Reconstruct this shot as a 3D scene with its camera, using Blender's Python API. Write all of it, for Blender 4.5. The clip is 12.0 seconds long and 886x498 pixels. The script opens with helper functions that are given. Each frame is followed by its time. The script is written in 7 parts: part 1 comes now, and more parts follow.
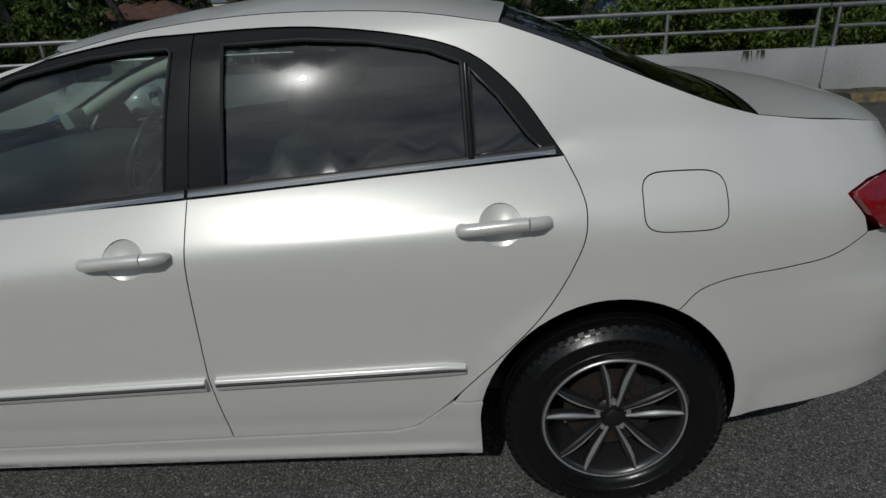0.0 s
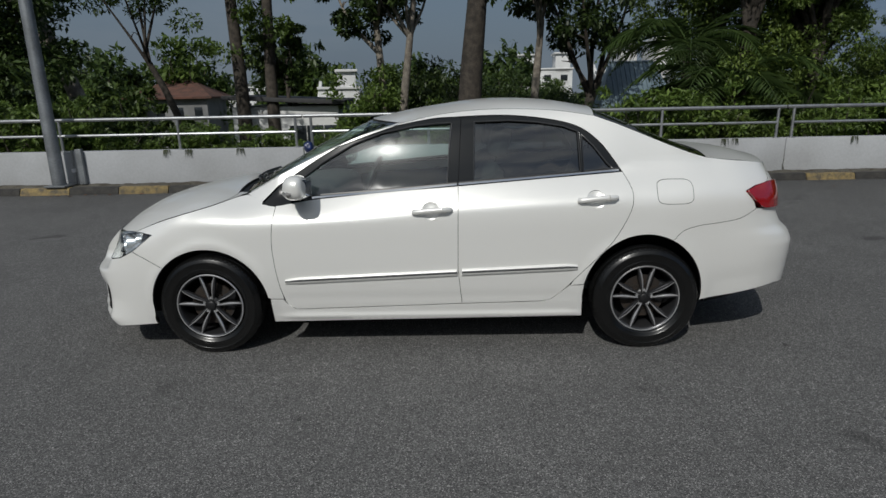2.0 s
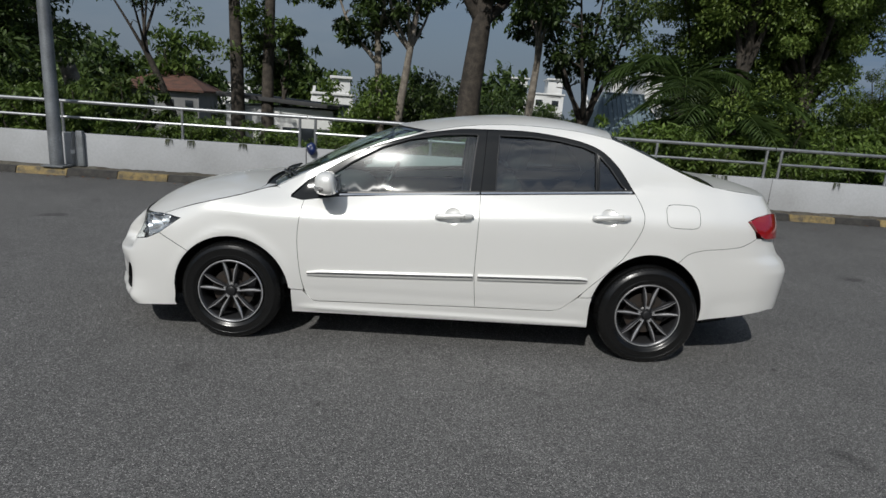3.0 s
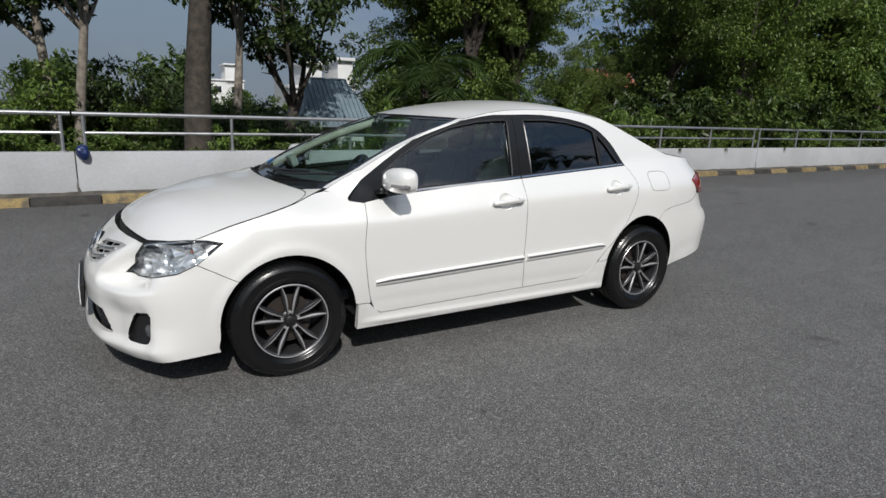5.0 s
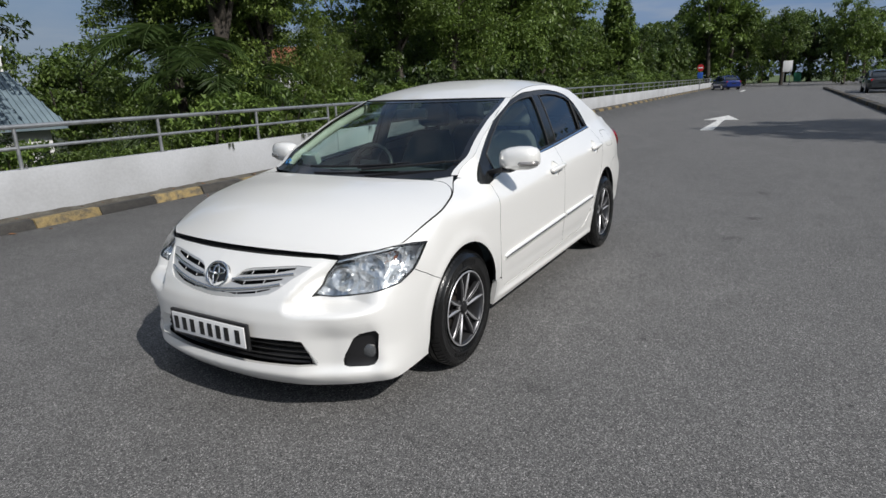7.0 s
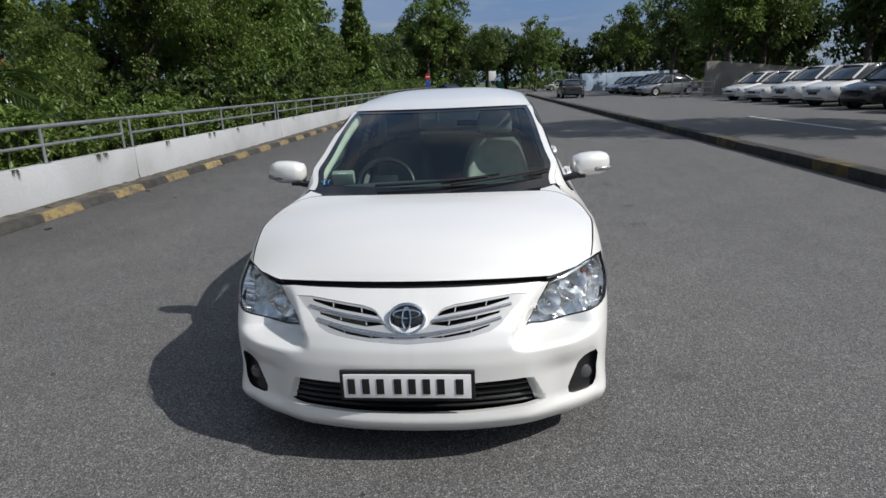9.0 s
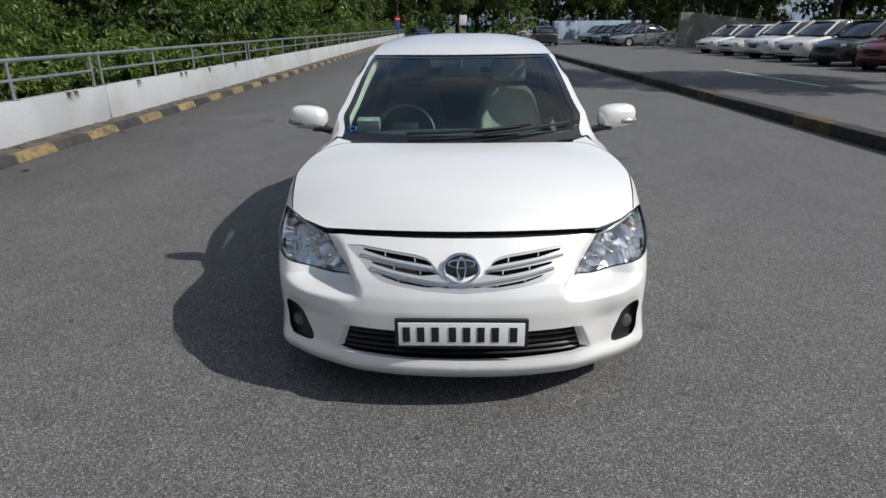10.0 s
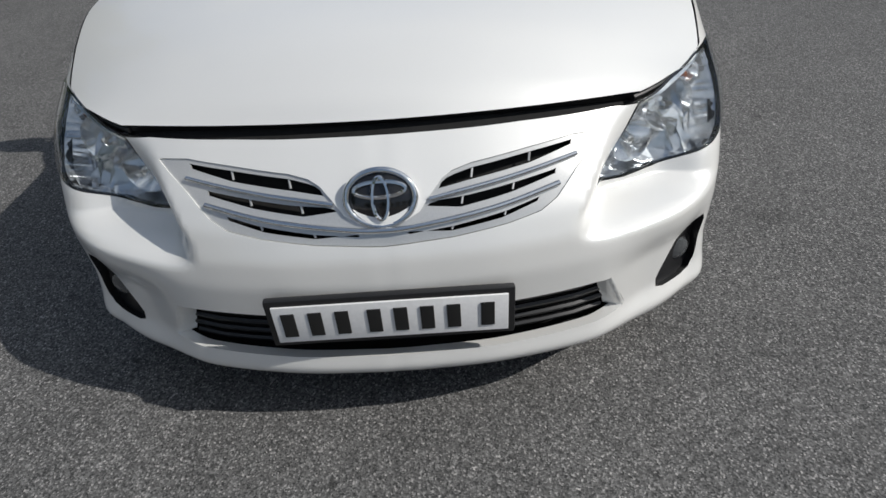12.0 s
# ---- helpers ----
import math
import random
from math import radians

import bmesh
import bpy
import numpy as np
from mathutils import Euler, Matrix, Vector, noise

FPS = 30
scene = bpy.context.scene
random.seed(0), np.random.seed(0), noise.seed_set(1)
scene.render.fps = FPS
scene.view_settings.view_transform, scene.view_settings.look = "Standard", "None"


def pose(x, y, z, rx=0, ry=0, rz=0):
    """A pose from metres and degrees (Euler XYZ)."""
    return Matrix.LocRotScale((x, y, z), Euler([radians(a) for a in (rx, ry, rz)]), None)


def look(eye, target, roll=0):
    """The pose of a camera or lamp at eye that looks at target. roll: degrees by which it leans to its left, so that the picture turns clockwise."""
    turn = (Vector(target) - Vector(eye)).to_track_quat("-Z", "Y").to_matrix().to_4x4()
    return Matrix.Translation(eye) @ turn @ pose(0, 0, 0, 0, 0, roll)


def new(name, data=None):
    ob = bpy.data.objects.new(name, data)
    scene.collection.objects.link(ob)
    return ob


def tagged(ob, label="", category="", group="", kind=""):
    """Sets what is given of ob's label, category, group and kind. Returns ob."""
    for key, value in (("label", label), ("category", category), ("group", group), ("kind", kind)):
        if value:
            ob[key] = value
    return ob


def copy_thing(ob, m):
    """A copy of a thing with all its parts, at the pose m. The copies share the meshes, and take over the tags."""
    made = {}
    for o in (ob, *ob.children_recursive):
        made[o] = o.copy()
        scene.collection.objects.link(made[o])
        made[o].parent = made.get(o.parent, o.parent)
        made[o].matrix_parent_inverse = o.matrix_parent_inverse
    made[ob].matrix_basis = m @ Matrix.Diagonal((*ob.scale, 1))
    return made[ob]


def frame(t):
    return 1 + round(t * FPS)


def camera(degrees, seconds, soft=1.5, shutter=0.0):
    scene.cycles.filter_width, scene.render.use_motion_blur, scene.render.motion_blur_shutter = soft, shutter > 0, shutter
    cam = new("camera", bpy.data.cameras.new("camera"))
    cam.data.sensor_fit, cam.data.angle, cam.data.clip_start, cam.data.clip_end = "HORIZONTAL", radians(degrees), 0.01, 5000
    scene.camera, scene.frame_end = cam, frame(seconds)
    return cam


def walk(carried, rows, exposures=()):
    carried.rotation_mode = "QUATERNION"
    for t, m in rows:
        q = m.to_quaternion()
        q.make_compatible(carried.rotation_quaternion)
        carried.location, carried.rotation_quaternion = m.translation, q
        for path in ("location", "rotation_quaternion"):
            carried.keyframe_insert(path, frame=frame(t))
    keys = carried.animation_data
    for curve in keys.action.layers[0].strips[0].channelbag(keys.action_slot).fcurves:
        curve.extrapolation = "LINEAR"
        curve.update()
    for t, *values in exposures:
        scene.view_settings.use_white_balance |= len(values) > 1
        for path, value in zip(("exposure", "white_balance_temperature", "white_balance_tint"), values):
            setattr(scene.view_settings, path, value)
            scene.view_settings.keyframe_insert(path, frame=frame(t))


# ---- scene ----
cam = camera(73.6, 12.0)
PATH = [
    (0, (0.876, -2.207, 1.431), (0.825, -0.362, 0.659), -2.8),
    (0.5, (0.67, -2.762, 1.488), (0.576, -0.861, 0.873), -3.4),
    (1, (0.468, -3.336, 1.506), (0.508, -1.438, 0.878), -0),
    (1.5, (0.299, -3.853, 1.544), (0.251, -1.941, 0.96), -0.6),
    (2, (0.164, -4.188, 1.539), (0.129, -2.257, 1.019), -1.1),
    (2.5, (0.138, -4.309, 1.552), (0.178, -2.369, 1.068), 1.5),
    (3, (-0.074, -4.357, 1.51), (-0.038, -2.414, 1.04), 4.0),
    (3.5, (-0.527, -4.331, 1.483), (-0.278, -2.404, 1.011), 5.8),
    (3.7, (-0.715, -4.272, 1.479), (-0.37, -2.355, 1.022), 3.5),
    (5.3, (-2.471, -3.585, 1.402), (-1.418, -1.962, 0.897), 2.7),
    (5.5, (-2.694, -3.474, 1.422), (-1.63, -1.905, 0.785), 3.3),
    (6, (-3.115, -3.126, 1.423), (-1.785, -1.735, 0.879), -3.0),
    (6.5, (-3.564, -2.751, 1.416), (-2.048, -1.565, 0.872), -1.1),
    (6.7, (-3.699, -2.569, 1.421), (-2.119, -1.464, 0.889), -1.3),
    (8.3, (-4.265, -0.898, 1.503), (-2.391, -0.461, 0.958), -3.1),
    (8.5, (-4.284, -0.713, 1.498), (-2.377, -0.403, 0.983), -2.6),
    (9, (-4.274, -0.35, 1.512), (-2.356, -0.174, 0.975), -2.4),
    (9.5, (-4.268, -0.121, 1.535), (-2.364, 0.01, 0.94), -2.7),
    (10, (-4.299, 0.004, 1.529), (-2.428, 0.063, 0.825), -0.6),
    (10.5, (-4.28, 0.018, 1.523), (-2.396, 0.065, 0.853), 0.3),
    (11, (-4.118, 0.022, 1.487), (-2.255, 0.036, 0.76), -0.5),
    (11.5, (-3.678, -0.067, 1.417), (-1.859, -0.01, 0.587), -2.1),
    (12, (-3.154, -0.128, 1.261), (-1.556, -0.113, 0.058), -4.0),
]
EXPOSURES = [(0.0, -1.3, 6380, 6), (0.5, -1.1, 6380, 6), (1.0, -0.92, 6400, 6), (2.0, -0.55, 6430, 7), (3.0, -0.26, 6450, 8), (3.5, -0.08, 6450, 8), (5.5, 0.06, 6500, 10), (6.5, 0.18, 6500, 10), (8.5, 0.23, 6500, 10), (9.5, 0.27, 6500, 10), (10.5, 0.19, 6500, 10), (11.0, 0.21, 6500, 9), (12.0, -0.01, 6500, 9)]
walk(cam, [(t, look(eye, target, roll)) for t, eye, target, roll in PATH], EXPOSURES)

# ---------------------------------------------------------------- light
SUN_DIR = Vector((-0.33, -1.07, 1.03)).normalized()   # towards the sun
world = bpy.data.worlds.new("sky")
scene.world = world
world.use_nodes = True
wn, wl = world.node_tree.nodes, world.node_tree.links
wn.clear()
sky = wn.new("ShaderNodeTexSky")
sky.sky_type = "NISHITA"
sky.sun_disc = False
sky.sun_elevation = math.asin(SUN_DIR.z)
sky.sun_rotation = math.atan2(SUN_DIR.x, SUN_DIR.y)
sky.air_density, sky.dust_density, sky.ozone_density = 1.0, 0.3, 1.6
tc = wn.new("ShaderNodeTexCoord")
mp = wn.new("ShaderNodeMapping")
mp.inputs["Scale"].default_value = (1.0, 1.0, 2.6)
cl = wn.new("ShaderNodeTexNoise")
cl.inputs["Scale"].default_value, cl.inputs["Detail"].default_value, cl.inputs["Roughness"].default_value = 2.6, 7.0, 0.6
up = wn.new("ShaderNodeSeparateXYZ")


def sky_range(src, a, b, c, d):
    r = wn.new("ShaderNodeMapRange")
    for i, v in enumerate((a, b, c, d), 1):
        r.inputs[i].default_value = v
    wl.new(src, r.inputs[0])
    return r.outputs[0]


def sky_mix(fac, below, color):
    m = wn.new("ShaderNodeMix")
    m.data_type = "RGBA"
    m.inputs[7].default_value = (*color, 1)
    wl.new(fac, m.inputs[0])
    wl.new(below, m.inputs[6])
    return m.outputs[2]


wl.new(tc.outputs["Generated"], mp.inputs["Vector"])
wl.new(tc.outputs["Generated"], up.inputs[0])
wl.new(mp.outputs["Vector"], cl.inputs["Vector"])
haze = sky_mix(sky_range(up.outputs["Z"], 0.05, 0.5, 0.94, 0.35), sky.outputs["Color"], (1.85, 2.35, 3.1))


def sky_product(a, b):
    m = wn.new("ShaderNodeMath")
    m.operation = "MULTIPLY"
    wl.new(a, m.inputs[0])
    wl.new(b, m.inputs[1])
    return m.outputs[0]


# clearer blue down the road, bright thin cloud round the sun
haze = sky_mix(sky_product(sky_range(up.outputs["X"], 0.25, 0.9, 0.0, 0.85), sky_range(up.outputs["Z"], 0.0, 0.16, 0.25, 1.0)), haze, (1.25, 2.4, 4.6))
high = wn.new("ShaderNodeMath")
high.operation = "MULTIPLY"
wl.new(sky_range(cl.outputs["Fac"], 0.46, 0.62, 0.0, 0.8), high.inputs[0])
wl.new(sky_range(up.outputs["Z"], 0.08, 0.5, 0.15, 1.0), high.inputs[1])
clouds = sky_mix(high.outputs[0], haze, (4.6, 4.8, 5.2))
toward = wn.new("ShaderNodeVectorMath")
toward.operation = "DOT_PRODUCT"
toward.inputs[1].default_value = SUN_DIR
wl.new(tc.outputs["Generated"], toward.inputs[0])
clouds = sky_mix(sky_product(sky_range(toward.outputs["Value"], 0.58, 1.0, 0.0, 0.75), sky_range(cl.outputs["Fac"], 0.40, 0.62, 0.25, 1.0)), clouds, (14.0, 14.2, 14.4))
wisps = wn.new("ShaderNodeTexNoise")
wisps.inputs["Scale"].default_value, wisps.inputs["Detail"].default_value, wisps.inputs["Roughness"].default_value = 3.2, 6.0, 0.62
flatten = wn.new("ShaderNodeMapping")
flatten.inputs["Scale"].default_value = (1.0, 1.0, 7.0)
wl.new(tc.outputs["Generated"], flatten.inputs["Vector"])
wl.new(flatten.outputs["Vector"], wisps.inputs["Vector"])
clouds = sky_mix(sky_product(sky_range(wisps.outputs["Fac"], 0.50, 0.68, 0.0, 0.55), sky_range(up.outputs["X"], 0.2, 0.7, 0.0, 1.0)), clouds, (3.6, 4.0, 4.4))
bg = wn.new("ShaderNodeBackground")
bg.inputs["Strength"].default_value = 0.085
wo = wn.new("ShaderNodeOutputWorld")
wl.new(clouds, bg.inputs["Color"])
wl.new(bg.outputs["Background"], wo.inputs["Surface"])

sun = new("sun", bpy.data.lights.new("sun", "SUN"))
sun.data.energy, sun.data.angle, sun.data.color = 3.6, radians(0.6), (1.0, 0.965, 0.92)
sun.matrix_world = look(SUN_DIR * 60, (0, 0, 0))


# ---------------------------------------------------------------- materials
def material(name, color, rough=0.5, metal=0.0, color2=None, scale=8.0, fine=0.0, fine_scale=200.0, bump=0.0, bump_scale=80.0,
             coat=0.0, spread=0.0, detail=6.0, low=0.35, high=0.65, spec=0.5, dist=0.01, island=False):
    """Principled surface with a broad mottling (color2), fine grain, relief, and a random shade per piece (spread)."""
    m = bpy.data.materials.new(name)
    m.use_nodes = True
    n, l = m.node_tree.nodes, m.node_tree.links
    b = n["Principled BSDF"]
    b.inputs["Roughness"].default_value, b.inputs["Metallic"].default_value = rough, metal
    b.inputs["Coat Weight"].default_value, b.inputs["Coat Roughness"].default_value = coat, 0.04
    b.inputs["Specular IOR Level"].default_value = spec
    b.inputs["Base Color"].default_value = (*color, 1)
    geo = n.new("ShaderNodeNewGeometry")
    co = n.new("ShaderNodeTexCoord")
    out = None
    if color2:
        t = n.new("ShaderNodeTexNoise")
        t.inputs["Scale"].default_value, t.inputs["Detail"].default_value = scale, detail
        r = n.new("ShaderNodeValToRGB")
        r.color_ramp.elements[0].position, r.color_ramp.elements[1].position = low, high
        r.color_ramp.elements[0].color, r.color_ramp.elements[1].color = (*color, 1), (*color2, 1)
        l.new(geo.outputs["Position"], t.inputs["Vector"])
        l.new(t.outputs["Fac"], r.inputs["Fac"])
        out = r.outputs["Color"]
    if fine:
        t2 = n.new("ShaderNodeTexNoise")
        t2.inputs["Scale"].default_value, t2.inputs["Detail"].default_value = fine_scale, 3.0
        mr = n.new("ShaderNodeMapRange")
        mr.inputs[1].default_value, mr.inputs[2].default_value = 0.3, 0.7
        mr.inputs[3].default_value, mr.inputs[4].default_value = 1 - fine, 1 + fine
        l.new(geo.outputs["Position"], t2.inputs["Vector"])
        l.new(t2.outputs["Fac"], mr.inputs[0])
        out = _times(n, l, out, color, mr.outputs[0])
    if spread:
        src = geo.outputs["Random Per Island"] if island else n.new("ShaderNodeObjectInfo").outputs["Random"]
        mr = n.new("ShaderNodeMapRange")
        mr.inputs[3].default_value, mr.inputs[4].default_value = 1 - spread, 1 + spread
        l.new(src, mr.inputs[0])
        out = _times(n, l, out, color, mr.outputs[0])
    if out:
        l.new(out, b.inputs["Base Color"])
    if bump:
        t3 = n.new("ShaderNodeTexNoise")
        t3.inputs["Scale"].default_value, t3.inputs["Detail"].default_value = bump_scale, 4.0
        bp = n.new("ShaderNodeBump")
        bp.inputs["Strength"].default_value, bp.inputs["Distance"].default_value = bump, dist
        l.new(geo.outputs["Position"], t3.inputs["Vector"])
        l.new(t3.outputs["Fac"], bp.inputs["Height"])
        l.new(bp.outputs["Normal"], b.inputs["Normal"])
    return m


def _times(n, l, out, color, value):
    mx = n.new("ShaderNodeVectorMath")
    mx.operation = "SCALE"
    if out:
        l.new(out, mx.inputs[0])
    else:
        mx.inputs[0].default_value = color
    l.new(value, mx.inputs["Scale"])
    return mx.outputs[0]


def glass(name, tint, rough=0.0, ior=1.6, film=0.0):
    """Thin window glass: tinted see-through with a mirror coat by Fresnel and a thin film of dust."""
    m = bpy.data.materials.new(name)
    m.use_nodes = True
    n, l = m.node_tree.nodes, m.node_tree.links
    n.clear()
    o, mix = n.new("ShaderNodeOutputMaterial"), n.new("ShaderNodeMixShader")
    tr, gl, fr = n.new("ShaderNodeBsdfTransparent"), n.new("ShaderNodeBsdfGlossy"), n.new("ShaderNodeLayerWeight")
    tr.inputs["Color"].default_value = (*tint, 1)
    gl.inputs["Roughness"].default_value = rough
    fr.inputs["Blend"].default_value = 0.5
    steep, share = n.new("ShaderNodeMath"), n.new("ShaderNodeMapRange")
    steep.operation = "POWER"
    steep.inputs[1].default_value = 5.0
    share.inputs[3].default_value, share.inputs[4].default_value = 2 * ((ior - 1) / (ior + 1)) ** 2, 1.0
    l.new(fr.outputs["Facing"], steep.inputs[0])
    l.new(steep.outputs[0], share.inputs[0])
    l.new(share.outputs[0], mix.inputs[0])
    l.new(tr.outputs[0], mix.inputs[1])
    l.new(gl.outputs[0], mix.inputs[2])
    end = mix.outputs[0]
    if film:
        haze, dust, both_, over = n.new("ShaderNodeBsdfGlossy"), n.new("ShaderNodeBsdfDiffuse"), n.new("ShaderNodeMixShader"), n.new("ShaderNodeMixShader")
        haze.inputs["Roughness"].default_value = 0.16
        dust.inputs["Color"].default_value = (0.5, 0.5, 0.47, 1)
        geo, t = n.new("ShaderNodeNewGeometry"), n.new("ShaderNodeTexNoise")
        t.inputs["Scale"].default_value, t.inputs["Detail"].default_value = 9.0, 6.0
        mr = n.new("ShaderNodeMapRange")
        mr.inputs[1].default_value, mr.inputs[2].default_value = 0.3, 0.7
        mr.inputs[3].default_value, mr.inputs[4].default_value = film * 0.75, film * 1.25
        l.new(geo.outputs["Position"], t.inputs["Vector"])
        l.new(t.outputs["Fac"], mr.inputs[0])
        both_.inputs[0].default_value = 0.12
        l.new(haze.outputs[0], both_.inputs[1])
        l.new(dust.outputs[0], both_.inputs[2])
        l.new(mr.outputs[0], over.inputs[0])
        l.new(end, over.inputs[1])
        l.new(both_.outputs[0], over.inputs[2])
        end = over.outputs[0]
    l.new(end, o.inputs["Surface"])
    return m


PAINT = material("pearl_white_paint", (0.84, 0.835, 0.81), 0.34, 0.28, coat=0.7, fine=0.02, fine_scale=900, spec=0.1)
# black for real trim, and for panel rims where it stands for shade
TRIM_AND_GAP_BLACK = material("trim_and_gap_black", (0.012, 0.012, 0.013), 0.38, fine=0.15, fine_scale=300)
BLACK_GLOSS = material("black_gloss", (0.01, 0.01, 0.011), 0.12, coat=0.6)
CAVITY = material("dark_cavity", (0.008, 0.008, 0.008), 0.9, fine=0.3, fine_scale=60)
RUBBER = material("tyre_rubber", (0.006, 0.006, 0.006), 0.25, spec=0.45, fine=0.3, fine_scale=120, bump=0.15, bump_scale=60, dist=0.003)
CHROME = material("chrome", (0.78, 0.79, 0.8), 0.06, 1.0, fine=0.03, fine_scale=90)
ALLOY = material("machined_alloy", (0.60, 0.60, 0.61), 0.34, 0.7, fine=0.08, fine_scale=160)
GUNMETAL = material("dark_grey_alloy", (0.085, 0.085, 0.09), 0.32, 0.75, fine=0.12, fine_scale=140)
RUST = material("rusty_brake_iron", (0.042, 0.031, 0.024), 0.7, 0.4, (0.03, 0.027, 0.025), 40)
SEAL = material("window_seal_rubber", (0.035, 0.036, 0.038), 0.3, fine=0.1, fine_scale=300)
FRAME_BLACK = material("satin_black_frame", (0.015, 0.016, 0.017), 0.14, fine=0.1, fine_scale=300, spec=0.35)
WINDOW = glass("side_window_glass", (0.66, 0.78, 0.75), 0.0, 1.7, 0.006)
TINTED = glass("rear_tinted_glass", (0.22, 0.25, 0.25), 0.0, 1.75, 0.006)
SCREEN = glass("windscreen_glass", (0.81, 0.95, 0.88), 0.0, 1.5, 0.008)
LENS = glass("clear_lamp_lens", (0.95, 0.97, 0.97), 0.0, 1.3)
REFLECTOR = material("lamp_reflector", (0.92, 0.93, 0.95), 0.14, 0.8, fine=0.06, fine_scale=60)
FOG_GLASS = material("fog_lamp_glass", (0.10, 0.105, 0.11), 0.18, 0.3, fine=0.2, fine_scale=140, coat=0.6)
RED_LENS = material("red_lamp_lens", (0.28, 0.008, 0.012), 0.12, coat=1.0, fine=0.2, fine_scale=120)
LAMP_GREY = material("lamp_housing_grey", (0.72, 0.73, 0.75), 0.2, 0.8, fine=0.08, fine_scale=60)
AMBER = material("amber_lens", (0.25, 0.09, 0.05), 0.15, coat=1.0)
TURN_LENS = material("smoked_turn_lens", (0.30, 0.29, 0.28), 0.22, 0.45, fine=0.3, fine_scale=160, coat=0.5)
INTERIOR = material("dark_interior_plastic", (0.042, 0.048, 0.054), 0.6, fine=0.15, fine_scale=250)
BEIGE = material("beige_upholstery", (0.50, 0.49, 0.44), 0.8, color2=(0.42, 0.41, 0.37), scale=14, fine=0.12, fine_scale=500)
PLATE_WHITE = material("plate_white", (0.78, 0.78, 0.78), 0.35, fine=0.04, fine_scale=90)
BAR_BLACK = material("plate_bars", (0.012, 0.012, 0.012), 0.4)
STICKER = material("blue_sticker", (0.03, 0.17, 0.42), 0.5, fine=0.1, fine_scale=90)


# ---------------------------------------------------------------- mesh tools
def link_mesh(name, verts, faces, mat, parent=None, smooth=True, sharp=38, label=""):
    me = bpy.data.meshes.new(name)
    me.from_pydata([tuple(v) for v in verts], [], [tuple(f) for f in faces])
    me.update()
    if mat:
        me.materials.append(mat)
    if smooth:
        me.shade_smooth()
        me.set_sharp_from_angle(angle=radians(sharp))
    ob = new(name, me)
    if parent:
        ob.parent = parent
    if label:
        tagged(ob, label)
    return ob


def part(name, bm, mat, parent=None, label="", smooth=True, sharp=38):
    me = bpy.data.meshes.new(name)
    bm.to_mesh(me)
    bm.free()
    if mat:
        me.materials.append(mat)
    if smooth:
        me.shade_smooth()
        me.set_sharp_from_angle(angle=radians(sharp))
    ob = new(name, me)
    if parent:
        ob.parent = parent
    if label:
        tagged(ob, label)
    return ob


def thing(name, label, category, m=None, group="", kind=""):
    ob = new(name)
    ob.empty_display_size = 0.1
    if m is not None:
        ob.matrix_basis = m
    return tagged(ob, label, category, group, kind)


def box(bm, size, m=None, bevel=0.0, segments=2):
    """Adds a box of that size, centred, moved by m, with rounded edges."""
    got = bmesh.ops.create_cube(bm, size=1.0)["verts"]
    bmesh.ops.scale(bm, vec=size, verts=got)
    if bevel:
        edges = list({e for v in got for e in v.link_edges})
        res = bmesh.ops.bevel(bm, geom=edges, offset=bevel, segments=segments, affect="EDGES", profile=0.6)
        got = list({v for f in res["faces"] for v in f.verts} | {v for v in got if v.is_valid})
    if m is not None:
        bmesh.ops.transform(bm, matrix=m, verts=got)
    return got


def box_part(name, size, m, mat, parent=None, bevel=0.01, label="", segments=2):
    bm = bmesh.new()
    box(bm, size, None, bevel, segments)
    bmesh.ops.transform(bm, matrix=m, verts=bm.verts)
    return part(name, bm, mat, parent, label)


def spline(pts, n=8):
    """Catmull-Rom curve through points of any dimension; n steps a span."""
    p = [np.array(q, float) for q in pts]
    p = [2 * p[0] - p[1]] + p + [2 * p[-1] - p[-2]]
    out = []
    for i in range(1, len(p) - 2):
        a, b, c, d = p[i - 1], p[i], p[i + 1], p[i + 2]
        for k in range(n):
            t = k / n
            out.append(0.5 * (2 * b + (c - a) * t + (2 * a - 5 * b + 4 * c - d) * t * t + (3 * b - a - 3 * c + d) * t ** 3))
    out.append(p[-2])
    return out


def tube(path, radius, sides=8, closed=False, caps=True):
    """Vertices and faces of a round bar along a path; radius a number or one per point."""
    path = [Vector(p) for p in path]
    n = len(path)
    rad = radius if isinstance(radius, (list, tuple)) else [radius] * n
    verts, faces, up = [], [], None
    for i, p in enumerate(path):
        a = path[(i - 1) % n] if closed or i else p
        b = path[(i + 1) % n] if closed or i < n - 1 else p
        d = (b - a).normalized()
        if up is None:
            up = d.orthogonal().normalized()
        up = (up - d * up.dot(d)).normalized()
        w = d.cross(up)
        for k in range(sides):
            t = 2 * math.pi * k / sides
            verts.append(p + (up * math.cos(t) + w * math.sin(t)) * rad[i])
    for i in range(n if closed else n - 1):
        j = (i + 1) % n
        for k in range(sides):
            q = (k + 1) % sides
            faces.append((i * sides + k, i * sides + q, j * sides + q, j * sides + k))
    if caps and not closed:
        faces.append(tuple(range(sides))[::-1])
        faces.append(tuple((n - 1) * sides + k for k in range(sides)))
    return verts, faces


def tube_part(name, path, radius, mat, parent=None, sides=8, closed=False, label=""):
    v, f = tube(path, radius, sides, closed)
    return link_mesh(name, v, f, mat, parent, True, 50, label)


